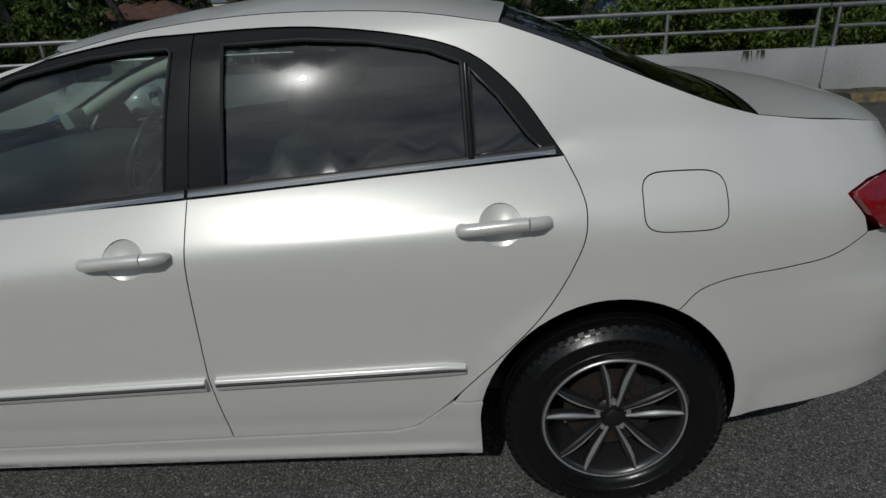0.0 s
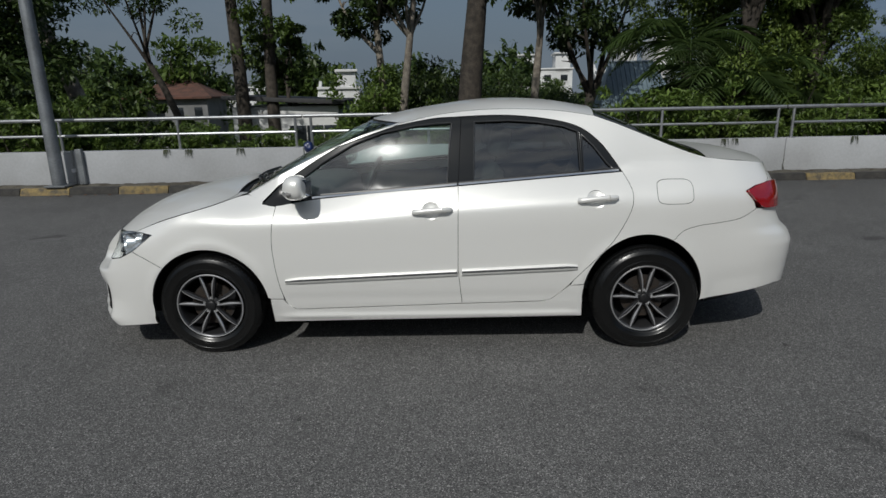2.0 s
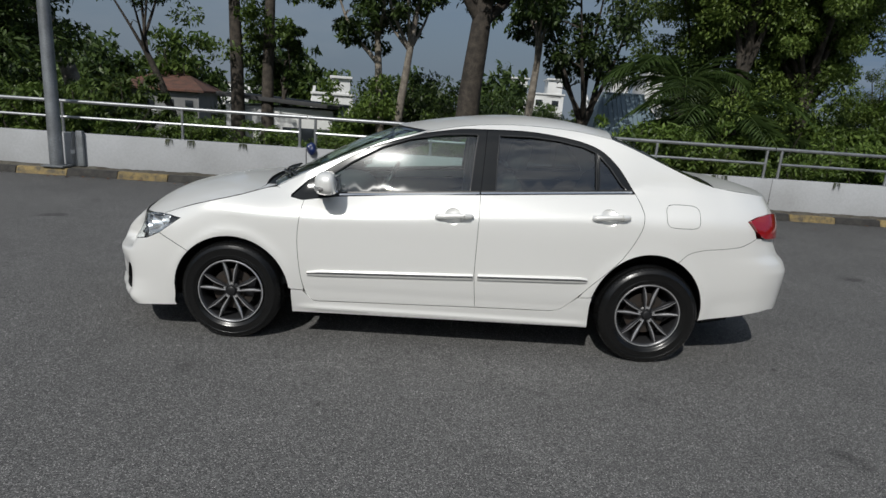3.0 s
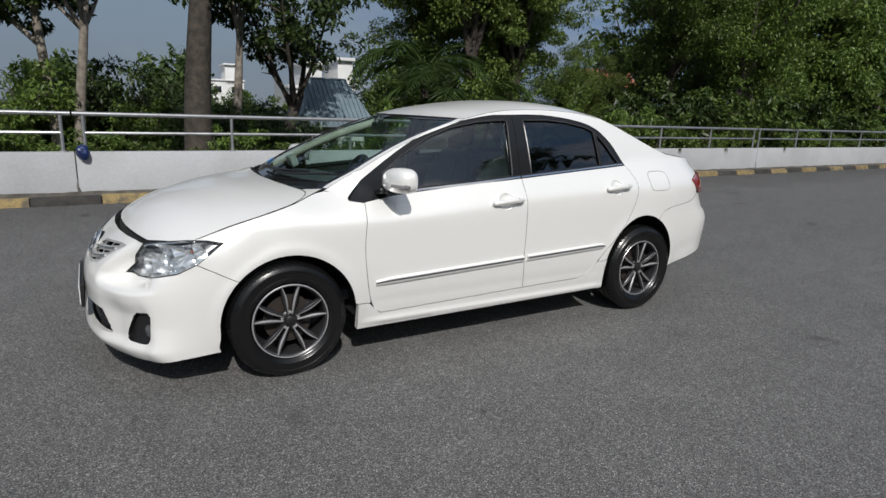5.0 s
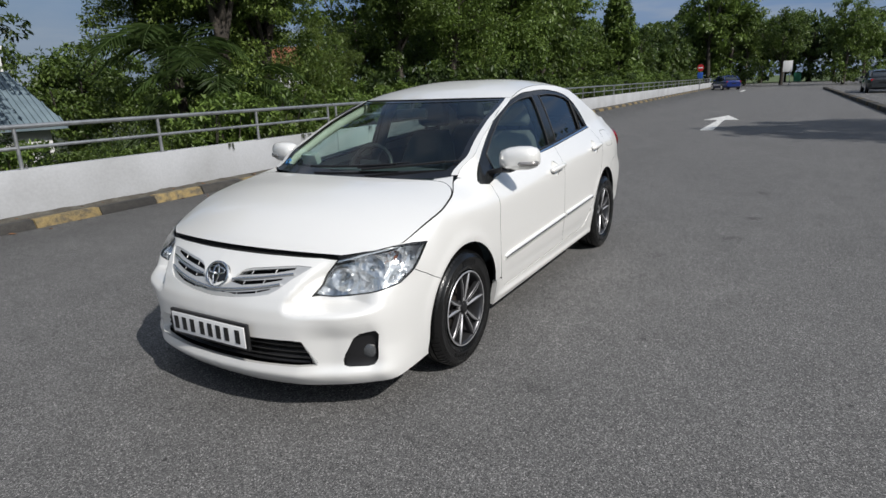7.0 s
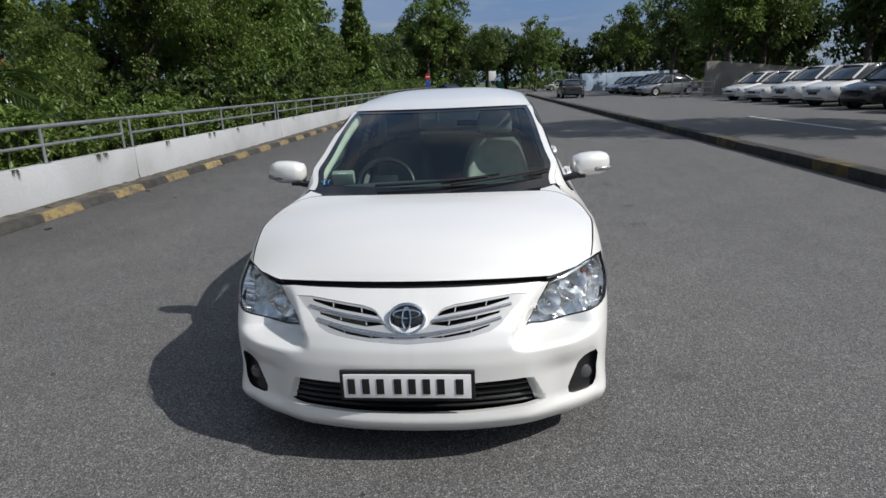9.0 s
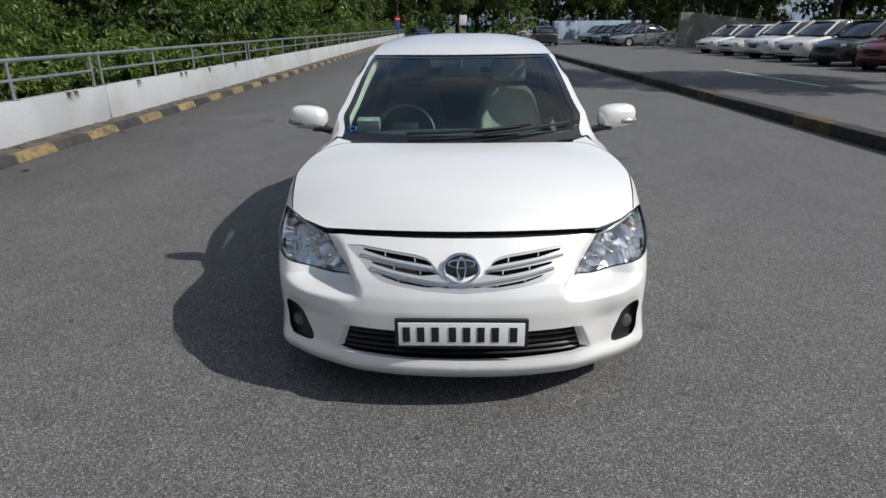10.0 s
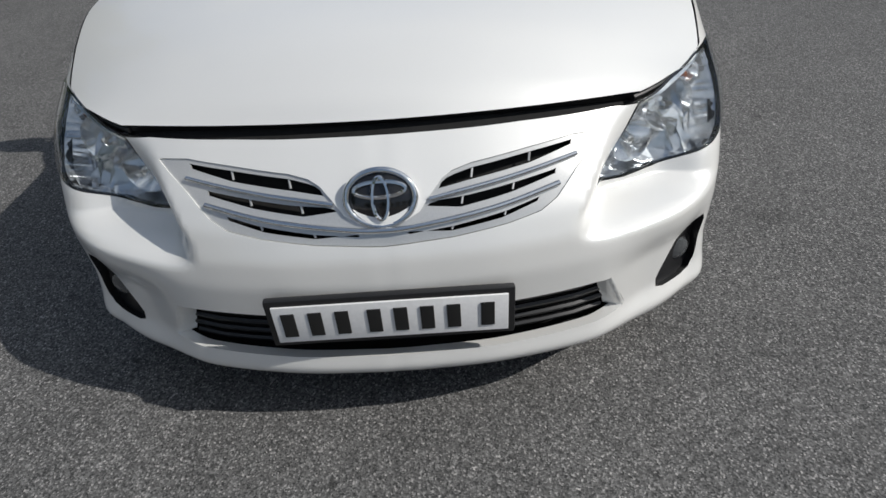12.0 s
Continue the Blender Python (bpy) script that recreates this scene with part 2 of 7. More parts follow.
def lathe(profile, steps=48, axis="y"):
    """Turns (radius, offset) pairs round an axis."""
    verts, faces, n = [], [], len(profile)
    for i in range(steps):
        t = 2 * math.pi * i / steps
        for r, o in profile:
            verts.append((r * math.cos(t), o, r * math.sin(t)) if axis == "y" else (r * math.cos(t), r * math.sin(t), o))
    for i in range(steps):
        j = (i + 1) % steps
        for k in range(n - 1):
            f = (i * n + k, i * n + k + 1, j * n + k + 1, j * n + k)
            faces.append(f if axis == "y" else f[::-1])
    return verts, faces


def inside(p, poly):
    x, y = p
    hit = False
    for (ax, ay), (bx, by) in zip(poly, poly[1:] + poly[:1]):
        if (ay > y) != (by > y) and x < (bx - ax) * (y - ay) / (by - ay) + ax:
            hit = not hit
    return hit


def dense(poly, step):
    out = []
    for a, b in zip(poly, poly[1:] + poly[:1]):
        k = max(1, int(math.ceil(math.dist(a, b) / step)))
        out += [(a[0] + (b[0] - a[0]) * i / k, a[1] + (b[1] - a[1]) * i / k) for i in range(k)]
    return out


def inset(poly, d):
    area = sum(a[0] * b[1] - b[0] * a[1] for a, b in zip(poly, poly[1:] + poly[:1]))
    s, out, n = (1 if area > 0 else -1), [], len(poly)
    for i, p in enumerate(poly):
        a, b = poly[i - 1], poly[(i + 1) % n]
        dx, dy = b[0] - a[0], b[1] - a[1]
        k = math.hypot(dx, dy) or 1
        out.append((p[0] - s * dy / k * d, p[1] + s * dx / k * d))
    return out


def rounded(poly, times=2, k=0.22):
    """The outline with its corners cut smooth."""
    for _ in range(times):
        out = []
        for (ax, ay), (bx, by) in zip(poly, poly[1:] + poly[:1]):
            out += [(ax + (bx - ax) * k, ay + (by - ay) * k), (bx - (bx - ax) * k, by - (by - ay) * k)]
        poly = out
    return poly


def skin(name, poly, place, mat, parent, step=0.05, holes=(), gap=0.0015, depth=0.02, mirror=False, lift=0.0, label="", edge=None, gap_shade=True, flat_shade=False, dark=(), rows=None):
    """A panel: the outline poly (with holes) in a flat chart, laid on the surface place(a, b), its rim folded inwards by depth; rows: a closer spacing upwards, for creases."""
    edge = edge or step * 0.5
    rings = [inset(dense([tuple(p) for p in poly], edge), gap)] + [inset(dense([tuple(p) for p in h], edge), -gap) for h in holes]
    flat, edges, loops = [], [], []
    for ring in rings:
        base = len(flat)
        flat += ring
        loops.append(list(range(base, len(flat))))
        edges += [(base + i, base + (i + 1) % len(ring)) for i in range(len(ring))]
    rim = np.array(flat)
    lo, hi = rim.min(0), rim.max(0)
    for i, a in enumerate(np.arange(lo[0] + step / 2, hi[0], step)):
        for b in np.arange(lo[1] + step / 2 + (0 if rows else (i % 2) * step * 0.3), hi[1], rows or step):
            if inside((a, b), rings[0]) and not any(inside((a, b), h) for h in rings[1:]) and np.min(np.hypot(*(rim - (a, b)).T)) > (rows or step) * 0.45:
                flat.append((a, b))
    from mathutils.geometry import delaunay_2d_cdt
    v2, _, tris, orig, _, _ = delaunay_2d_cdt([Vector(p) for p in flat], edges, [], 0, 1e-7)
    back = {}
    for i, o in enumerate(orig):
        for k in o:
            back[k] = i
    faces = []
    for t in tris:
        c = sum((v2[k] for k in t), Vector((0, 0))) / len(t)
        a_, b_, c_ = (v2[k] for k in t[:3])
        if abs((b_ - a_).cross(c_ - a_)) > 2e-6 and inside(c, rings[0]) and not any(inside(c, h) for h in rings[1:]):
            faces.append(tuple(t))
    pts, nrm, e = [], [], 0.008
    for p in v2:
        q = Vector(place(p[0], p[1]))
        du = Vector(place(p[0] + e, p[1])) - Vector(place(p[0] - e, p[1]))
        dv = Vector(place(p[0], p[1] + e)) - Vector(place(p[0], p[1] - e))
        n = du.cross(dv).normalized()
        pts.append(q)
        nrm.append(n)
    ref = sum((n.dot(Vector((q.x * 0.5, q.y, q.z - 0.45))) for q, n in zip(pts, nrm)))
    if ref < 0:
        nrm = [-n for n in nrm]
    good = []
    for f in faces:
        a, b, c = (pts[k] for k in f[:3])
        good.append(f if (b - a).cross(c - a).dot(nrm[f[0]]) > 0 else f[::-1])
    pts = [p + n * lift for p, n in zip(pts, nrm)]
    top, spans = len(good), []
    if depth:
        turns = {(f[k], f[(k + 1) % len(f)]) for f in good for k in range(len(f))}
        for loop in loops:
            ids = [back[k] for k in loop]
            start = len(pts)
            n = len(ids)
            pts += [pts[k].copy() for k in ids] + [pts[k] - nrm[k] * depth for k in ids]
            back_turn = sum(((ids[i], ids[(i + 1) % n]) in turns) - ((ids[(i + 1) % n], ids[i]) in turns) for i in range(n)) > 0
            for i in range(n):
                j = (i + 1) % n
                quad = (start + i, start + j, start + n + j, start + n + i)
                good.append(quad[::-1] if back_turn else quad)
            spans.append((len(good) - n, len(good)))
    if mirror:
        pts = [Vector((p.x, -p.y, p.z)) for p in pts]
        nrm = [Vector((n.x, -n.y, n.z)) for n in nrm]
        good = [f[::-1] for f in good]
    me = bpy.data.meshes.new(name)
    me.from_pydata([tuple(v) for v in pts], [], good)
    me.materials.append(mat)
    if not flat_shade:
        me.shade_smooth()
        me.set_sharp_from_angle(angle=radians(42))
    # rim folds of painted panels coloured black, in place of shade in the gaps
    if depth and gap_shade and mat is PAINT:
        me.materials.append(TRIM_AND_GAP_BLACK)
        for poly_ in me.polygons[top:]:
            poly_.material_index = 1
    # the same black on chosen rims: gap shade, and the black fog lamp recesses
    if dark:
        me.materials.append(TRIM_AND_GAP_BLACK)
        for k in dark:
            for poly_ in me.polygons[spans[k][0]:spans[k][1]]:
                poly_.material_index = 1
    if len(me.polygons) == len(good) and not flat_shade:
        lean = []
        for i, poly_ in enumerate(me.polygons):
            lean += [tuple(nrm[k]) if i < top else tuple(poly_.normal) for k in poly_.vertices]
        me.normals_split_custom_set(lean)
    ob = new(name, me)
    ob.parent = parent
    if label:
        tagged(ob, label)
    return ob


# ---------------------------------------------------------------- the white saloon: its skin as one surface
# Plan outline (x, half width) from the nose to the tail; the front looks towards -x.
PLAN = spline([(-2.21, 0.0), (-2.2095, 0.06), (-2.197, 0.25), (-2.150, 0.47), (-2.060, 0.672), (-1.915, 0.799), (-1.70, 0.853), (-1.40, 0.866), (-1.0, 0.873), (-0.5, 0.875), (0.2, 0.876),
               (0.9, 0.874), (1.4, 0.860), (1.75, 0.834), (2.04, 0.783), (2.22, 0.645), (2.305, 0.34), (2.325, 0.0)], 40)
PX, PY = np.array([p[0] for p in PLAN]), np.array([p[1] for p in PLAN])
PA = np.concatenate(([0], np.cumsum(np.hypot(np.diff(PX), np.diff(PY)))))
A_END = PA[-1]


def ease(t):
    t = np.clip(t, 0, 1)
    return t * t * (3 - 2 * t)


FW, RW = ease((-1.2 - PX) / 0.85), ease((PX - 1.5) / 0.6)


def curve(xs, ys, soft):
    """A smooth function through a few pairs."""
    d = (xs[-1] - xs[0]) / 600
    t = np.linspace(xs[0], xs[-1], 601)
    v = np.interp(t, xs, ys)
    k = max(1, int(soft / d))
    w = np.hanning(2 * k + 3)
    v = np.convolve(np.pad(v, k + 1, mode="reflect", reflect_type="odd"), w / w.sum(), mode="valid")
    return lambda q: np.interp(q, t, v)


nose = curve([0.15, 0.185, 0.22, 0.27, 0.46, 0.52, 0.58, 0.63, 0.68, 0.72, 0.745, 0.80, 0.95], [0.05, 0.012, -0.014, 0.0, 0.0, 0.012, 0.042, 0.082, 0.13, 0.172, 0.20, 0.28, 0.50], 0.025)


tail = curve([0.18, 0.24, 0.32, 0.45, 0.62, 0.68, 0.72, 0.80, 0.90, 1.0, 1.06], [-0.07, -0.035, -0.015, 0.0, 0.01, -0.02, -0.07, -0.11, -0.12, -0.14, -0.17], 0.025)


ZS = curve([-2.2, -1.8, -1.45, -1.1, -0.9, 1.2, 1.5, 2.3], [0.52, 0.56, 0.60, 0.70, 0.74, 0.74, 0.80, 0.82], 0.12)
KS = curve([-2.2, -1.8, -1.1, 1.2, 1.7, 2.3], [0.8, 0.45, 0.35, 0.35, 0.9, 1.2], 0.15)
# shoulder line along the doors, and how steeply the flank leans in above it
ZC = curve([-1.3, -0.8, -0.3, 0.2, 0.6, 1.2, 1.9, 2.3], [0.775, 0.800, 0.835, 0.870, 0.893, 0.922, 0.944, 0.95], 0.15)
LEAN = curve([-2.3, -1.25, -0.75, 0.2, 1.2, 1.8, 2.3], [0.0, 0.0, 0.44, 0.50, 0.66, 0.55, 0.40], 0.1)
ZB = curve([-1.1, -0.66, 0.2, 1.14, 1.3, 1.75, 2.3], [0.915, 0.948, 1.013, 1.074, 1.085, 1.095, 1.095], 0.15)


TAPER = curve([-2.3, -1.6, -1.3, -1.1, -0.9, -0.5, -0.2, 0.1, 2.3], [0.0, 0.01, 0.06, 0.075, 0.062, 0.032, 0.013, 0.0, 0.0], 0.12)


def raw_tuck(x, z):
    """How far the side lies inside the plan outline at a height."""
    zs, k, zb = ZS(x), KS(x), ZB(x)
    low = np.maximum(0, 0.60 - z)
    ledge = 0.011 * np.exp(-((z - 0.230) / 0.018) ** 2) * ease((x + 0.95) / 0.2) * ease((1.0 - x) / 0.2)
    crease = 0.002 * np.exp(-((z - 0.350) / 0.028) ** 2) * ease((x + 0.95) / 0.2) * ease((1.0 - x) / 0.2)
    zc = ZC(x)
    lean = LEAN(x) * 0.5 * (np.minimum(z, zb) - zc + np.sqrt((np.minimum(z, zb) - zc) ** 2 + 0.0006))
    up = np.maximum(0, np.minimum(z, zb) - zs)
    over = 0.5 * ((z - zb) + np.sqrt((z - zb) ** 2 + 0.0004)) * (z > zb - 0.1)
    # wings roll in under the bonnet's edge; arches stand out a little; a fold runs round the foot of the rear bumper
    roll = 2.8 * np.maximum(0, z - 0.79) ** 2 * ease((-0.85 - x) / 0.3)
    flare = sum(0.008 * np.exp(-((np.hypot(x - cx, z - 0.325) - r) / 0.035) ** 2) for cx, r in ((-1.295, 0.36), (1.275, 0.375)))
    fold = 0.010 * np.exp(-((z - 0.405 - 0.13 * (x - 1.7)) / 0.022) ** 2) * ease((x - 1.62) / 0.15)
    return fold - flare - ledge + roll + 0.28 * low ** 2 * (1 - 0.75 * ease((-1.5 - x) / 0.3)) + crease + TAPER(x) * ease((z - 0.80) / 0.2) + k * up ** 2 + lean + 0.33 * over + 0.28 * np.maximum(0, z - zb) ** 2 + 3.0 * np.maximum(0, z - zb - 0.30) ** 2


def tuck(x, z):
    """The same with the shoulder under the rear glass rounded off."""
    b = 0.055 * ease((x - 1.02) / 0.22)
    return sum(w * raw_tuck(x, z + b * d) for d, w in ((-1, 0.12), (-0.5, 0.22), (0, 0.32), (0.5, 0.22), (1, 0.12)))


# hollows of the nose: beside the grille under the lamps, and round the fog lamps; the lip's corners stand out
SWEEP = curve([0.15, 0.49, 0.500, 0.508, 0.528, 0.60, 0.66, 0.72, 0.95], [0.0, 0.0, 0.004, 0.016, 0.132, 0.126, 0.055, 0.0, 0.0], 0.007)
SCOOP = curve([0.14, 0.18, 0.22, 0.26, 0.39, 0.44, 0.50, 0.95], [0.014, 0.016, 0.026, 0.040, 0.040, 0.018, 0.0, 0.0], 0.03)
SCOOPED = ease((PY - 0.46) / 0.16) * ease((0.80 - PY) / 0.07) * (PX < -1.3)
LIP = curve([0.14, 0.20, 0.26, 0.34, 0.95], [0.026, 0.026, 0.016, 0.0, 0.0], 0.03)
LIPPED = np.exp(-((PX + 1.93) / 0.10) ** 2)
# the lamps swell a little beyond the wings
BULGED = 0.015 * np.exp(-((PX + 1.88) / 0.11) ** 2)


def slice_at(z):
    ratio = 1 - tuck(PX, z) / 0.87
    inner = 0.413 + 0.615 * max(0.0, min(z, 0.72) - 0.551)
    swept = ease((PY - inner + 0.01) / 0.09) * ease((0.81 - PY) / 0.2) * (PX < -1.3)
    return PX + FW * nose(z) + swept * SWEEP(z) + SCOOPED * SCOOP(z) + RW * tail(z), PY * ratio + LIPPED * LIP(z) + BULGED * math.exp(-((z - 0.675) / 0.06) ** 2)


_slices = {}


def rows_at(z):
    key = round(z, 4)
    if key not in _slices:
        _slices[key] = slice_at(key)
    return _slices[key]


def hull(a, z):
    """The skin at arc length a round the plan (0 at the nose, positive down the left side) and height z."""
    s = -1
    if a < 0:
        a, s = -a, 1
    if a > A_END:
        a, s = 2 * A_END - a, -s
    x, y = rows_at(z)
    return (np.interp(a, PA, x), s * np.interp(a, PA, y), z)


def at_x(x, z):
    """Chart place of the side point with that x."""
    xs, _ = rows_at(z)
    return (float(np.interp(x, xs, PA)), z)


def at_y(y, z):
    """Chart place of the nose point with that half width."""
    _, ys = rows_at(z)
    return (float(np.interp(y, ys[:280], PA[:280])), z)


def at_tail(y, z):
    _, ys = rows_at(z)
    return (float(np.interp(y, ys[:-280:-1], PA[:-280:-1])), z)


def side_y(x, z):
    xs, ys = rows_at(z)
    return float(np.interp(x, xs, ys))


def flank(pts):
    return [at_x(x, z) for x, z in pts]


def arc(cx, cz, rx, rz, a0, a1, n=26):
    return [(cx + rx * math.cos(radians(a0 + (a1 - a0) * i / n)), cz + rz * math.sin(radians(a0 + (a1 - a0) * i / n))) for i in range(n + 1)]


class Across:
    """A panel stretched across the car between an edge line on the flanks and a line on its middle."""

    def __init__(self, edge, mid, power=2.0, n=40):
        e, c = spline(edge, 10), spline(mid, 10)
        self.e, self.c = self.even(e, n), self.even(c, n)
        self.y = np.array([side_y(x, z) for x, z in self.e])
        self.n, self.power = n, power
        self.length = float(np.hypot(*(self.c[-1] - self.c[0])))

    @staticmethod
    def even(p, n):
        p = np.array(p)
        d = np.concatenate(([0], np.cumsum(np.hypot(*np.diff(p, axis=0).T))))
        return np.stack([np.interp(np.linspace(0, d[-1], n), d, p[:, i]) for i in (0, 1)], 1)

    def place(self, a, b):
        i = a / self.length * (self.n - 1)
        pick = lambda v: (np.interp(i, range(self.n), v) if 0 <= i <= self.n - 1 else (v[0] + (v[1] - v[0]) * i if i < 0 else v[-1] + (v[-1] - v[-2]) * (i - self.n + 1)))
        f = b / 0.7
        w = abs(f) ** self.power
        x = pick(self.c[:, 0]) * (1 - f * f) + pick(self.e[:, 0]) * f * f
        z = pick(self.c[:, 1]) * (1 - w) + pick(self.e[:, 1]) * w
        return (x, f * pick(self.y), z)

    def outline(self, margin=0.0):
        w, l = 0.7 - margin, self.length
        return [(margin, -w), (l - margin, -w), (l - margin, w), (margin, w)]


def front_arch(a0, a1):
    return flank(arc(-1.295, 0.315, 0.352, 0.345, a0, a1, max(4, int(abs(a1 - a0) / 6))))


def rear_arch(a0, a1):
    return flank(arc(1.275, 0.335, 0.355, 0.378, a0, a1, max(4, int(abs(a1 - a0) / 6))))


BONNET_EDGE = [(-1.922, 0.730), (-1.85, 0.740), (-1.75, 0.748), (-1.57, 0.816), (-1.44, 0.856), (-1.33, 0.885), (-1.24, 0.909), (-1.12, 0.946)]
SEAM_B = [(0.212, 0.303), (0.190, 0.52), (0.193, 0.80), (0.197, 0.998)]
DOOR_FRONT = spline([(-0.785, 0.277), (-0.836, 0.32), (-0.873, 0.453), (-0.893, 0.66), (-0.880, 0.82), (-0.868, 0.900)], 6)
DOOR_REAR = spline([(0.68, 0.312), (0.745, 0.33), (0.832, 0.405), (0.919, 0.50), (1.087, 0.68), (1.176, 0.84), (1.195, 0.93), (1.184, 0.99), (1.151, 1.060)], 6)
FRAME_OUT = spline([(-0.862, 1.010), (-0.557, 1.198), (-0.32, 1.300), (0.0, 1.367), (0.19, 1.382), (0.529, 1.385), (0.855, 1.335), (1.019, 1.235), (1.151, 1.062)], 6)
BELT = [(-0.868, 0.900), (-0.66, 0.930), (0.2, 0.998), (1.151, 1.060)]
HEAD = [at_y(0.468, 0.551), at_y(0.545, 0.546), at_y(0.62, 0.551), at_y(0.70, 0.570), at_x(-1.82, 0.605), at_x(-1.734, 0.647), at_x(-1.66, 0.703), at_x(-1.605, 0.745),
        at_x(-1.68, 0.754), at_x(-1.767, 0.752), at_y(0.655, 0.737), at_y(0.567, 0.712), at_y(0.526, 0.65), at_y(0.494, 0.59)]
LAMP_T = [at_x(1.855, 0.942), at_x(1.92, 0.966), at_x(2.03, 0.982), at_tail(0.55, 0.972), at_tail(0.45, 0.95), at_tail(0.47, 0.86), at_tail(0.6, 0.835), at_x(2.06, 0.832), at_x(1.965, 0.838), at_x(1.91, 0.88)]

car = thing("car", "pearl white four-door saloon parked on grey asphalt", "car")


def both(make):
    make(False)
    make(True)


# near-black sheet added under the skin; its colour stands for shade in the gaps
def backing_sheet(mirror):
    out = flank([(-1.85, 0.24), (-1.80, 0.55), (-1.5, 0.72), (-0.9, 0.88), (1.2, 0.98), (1.9, 0.95), (2.1, 0.9), (2.17, 0.46), (1.95, 0.40), (1.66, 0.34)])
    out += flank(arc(1.275, 0.335, 0.39, 0.41, 0, 180)) + flank([(0.85, 0.26), (-0.88, 0.26)]) + flank(arc(-1.295, 0.315, 0.385, 0.385, 0, 180)) + flank([(-1.7, 0.24)])
    skin("gap_backing", out, hull, CAVITY, car, 0.12, depth=0, lift=-0.03, mirror=mirror, edge=0.08)


both(backing_sheet)
fl = [(-2.05, -0.55), (-2.05, 0.55), (-1.75, 0.62), (-1.7, 0.60), (-0.9, 0.6), (-0.85, 0.78), (0.85, 0.78), (0.9, 0.6), (1.7, 0.6), (1.75, 0.62), (1.98, 0.5), (1.98, -0.5),
      (1.75, -0.62), (1.7, -0.6), (0.9, -0.6), (0.85, -0.78), (-0.85, -0.78), (-0.9, -0.6), (-1.7, -0.60), (-1.75, -0.62)]
link_mesh("underbody", [(x, y, z) for z in (0.21, 0.25) for x, y in fl], [tuple(range(20))[::-1], tuple(range(20, 40))] + [(i, (i + 1) % 20, 20 + (i + 1) % 20, 20 + i) for i in range(20)], CAVITY, car, False)

# front bumper with grille, intake and fog lamp openings
def mirrored(half):
    return half + [(-a, b) for a, b in half[::-1]]


GRILLE = [(0.475, 0.687), (0.409, 0.690), (0.313, 0.682), (0.189, 0.670), (0.148, 0.661), (0.126, 0.650), (0.100, 0.626), (0.078, 0.602), (0.050, 0.589), (0.0, 0.583)]
GRILLE_LOW = [(0.0, 0.547), (0.139, 0.555), (0.257, 0.569), (0.325, 0.582), (0.361, 0.600), (0.408, 0.641), (0.442, 0.664)]
SLOTS = ([(0.122, 0.645), (0.134, 0.652), (0.152, 0.657), (0.189, 0.6645), (0.313, 0.677), (0.407, 0.685), (0.402, 0.672), (0.309, 0.654), (0.182, 0.640), (0.112, 0.630)],
         [(0.084, 0.6055), (0.096, 0.614), (0.115, 0.6185), (0.179, 0.623), (0.286, 0.635), (0.367, 0.645), (0.364, 0.632), (0.267, 0.613), (0.161, 0.599)],
         [(0.045, 0.5655), (0.141, 0.574), (0.258, 0.591), (0.330, 0.606), (0.322, 0.593), (0.246, 0.574), (0.14, 0.560)])


grille_hole = [at_y(y, z) for y, z in GRILLE] + [(-a_, z) for a_, z in [at_y(y, z) for y, z in GRILLE[:-1]][::-1]]
grille_hole += [(-a_, z) for a_, z in [at_y(y, z) for y, z in GRILLE_LOW[1:]][::-1]] + [at_y(y, z) for y, z in GRILLE_LOW]
INTAKE = [(0.0, 0.382), (0.30, 0.385), (0.455, 0.387), (0.492, 0.382), (0.510, 0.350), (0.545, 0.275), (0.540, 0.268), (0.52, 0.267), (0.45, 0.266), (0.25, 0.262), (0.0, 0.260)]
intake_hole = [at_y(y, z) for y, z in INTAKE] + [(-a, z) for a, z in [at_y(y, z) for y, z in INTAKE[1:-1]][::-1]]


FOG = rounded([at_y(0.645, 0.258), at_y(0.748, 0.252), at_y(0.768, 0.290), at_y(0.775, 0.418), at_y(0.692, 0.404), at_y(0.640, 0.292)], 1, 0.17)
half_rim = [at_y(0.0, 0.724), at_y(0.30, 0.724), at_y(0.50, 0.720)] + [HEAD[11], HEAD[12], HEAD[13]] + HEAD[:6]
half_rim += flank([(-1.655, 0.605)]) + front_arch(137, 176) + flank([(-1.648, 0.25), (-1.645, 0.19)])
half_rim += [at_x(-1.8, 0.180), at_x(-1.95, 0.164), at_y(0.55, 0.156), at_y(0.3, 0.152), at_y(0.0, 0.151)]
rim = half_rim + [(-a, z) for a, z in half_rim[1:-1][::-1]]
skin("front_bumper", rim, hull, PAINT, car, 0.017, [grille_hole, intake_hole, FOG, [(-a, z) for a, z in FOG]], depth=0.03, edge=0.012, gap_shade=False, dark=(0, 3, 4), rows=0.009)

# grille: a panel with three slots a side, ribs, chrome strips and badge
SILVER = material("silver_grille_paint", (0.60, 0.60, 0.59), 0.28, 0.5, coat=0.8, fine=0.04, fine_scale=300)
deeper = lambda d: (lambda a, z: tuple(np.array(hull(a, z)) + (d * (1 - 0.3 * min(1, abs(a) / 0.6)), 0, 0)))
skin("grille_backing", [(a * 1.03, z + (0.01 if z > 0.6 else -0.01)) for a, z in grille_hole], deeper(0.065), CAVITY, car, 0.05, depth=0, edge=0.02)
slot_rings = [[(q * a_, z) for a_, z in [at_y(y, z) for y, z in sl]] for sl in SLOTS for q in (1, -1)]
grille = skin("grille", grille_hole, deeper(0.007), SILVER, car, 0.022, slot_rings, depth=0.004, gap=-0.003, edge=0.009, label="silver grille with dark slots and chrome strips")


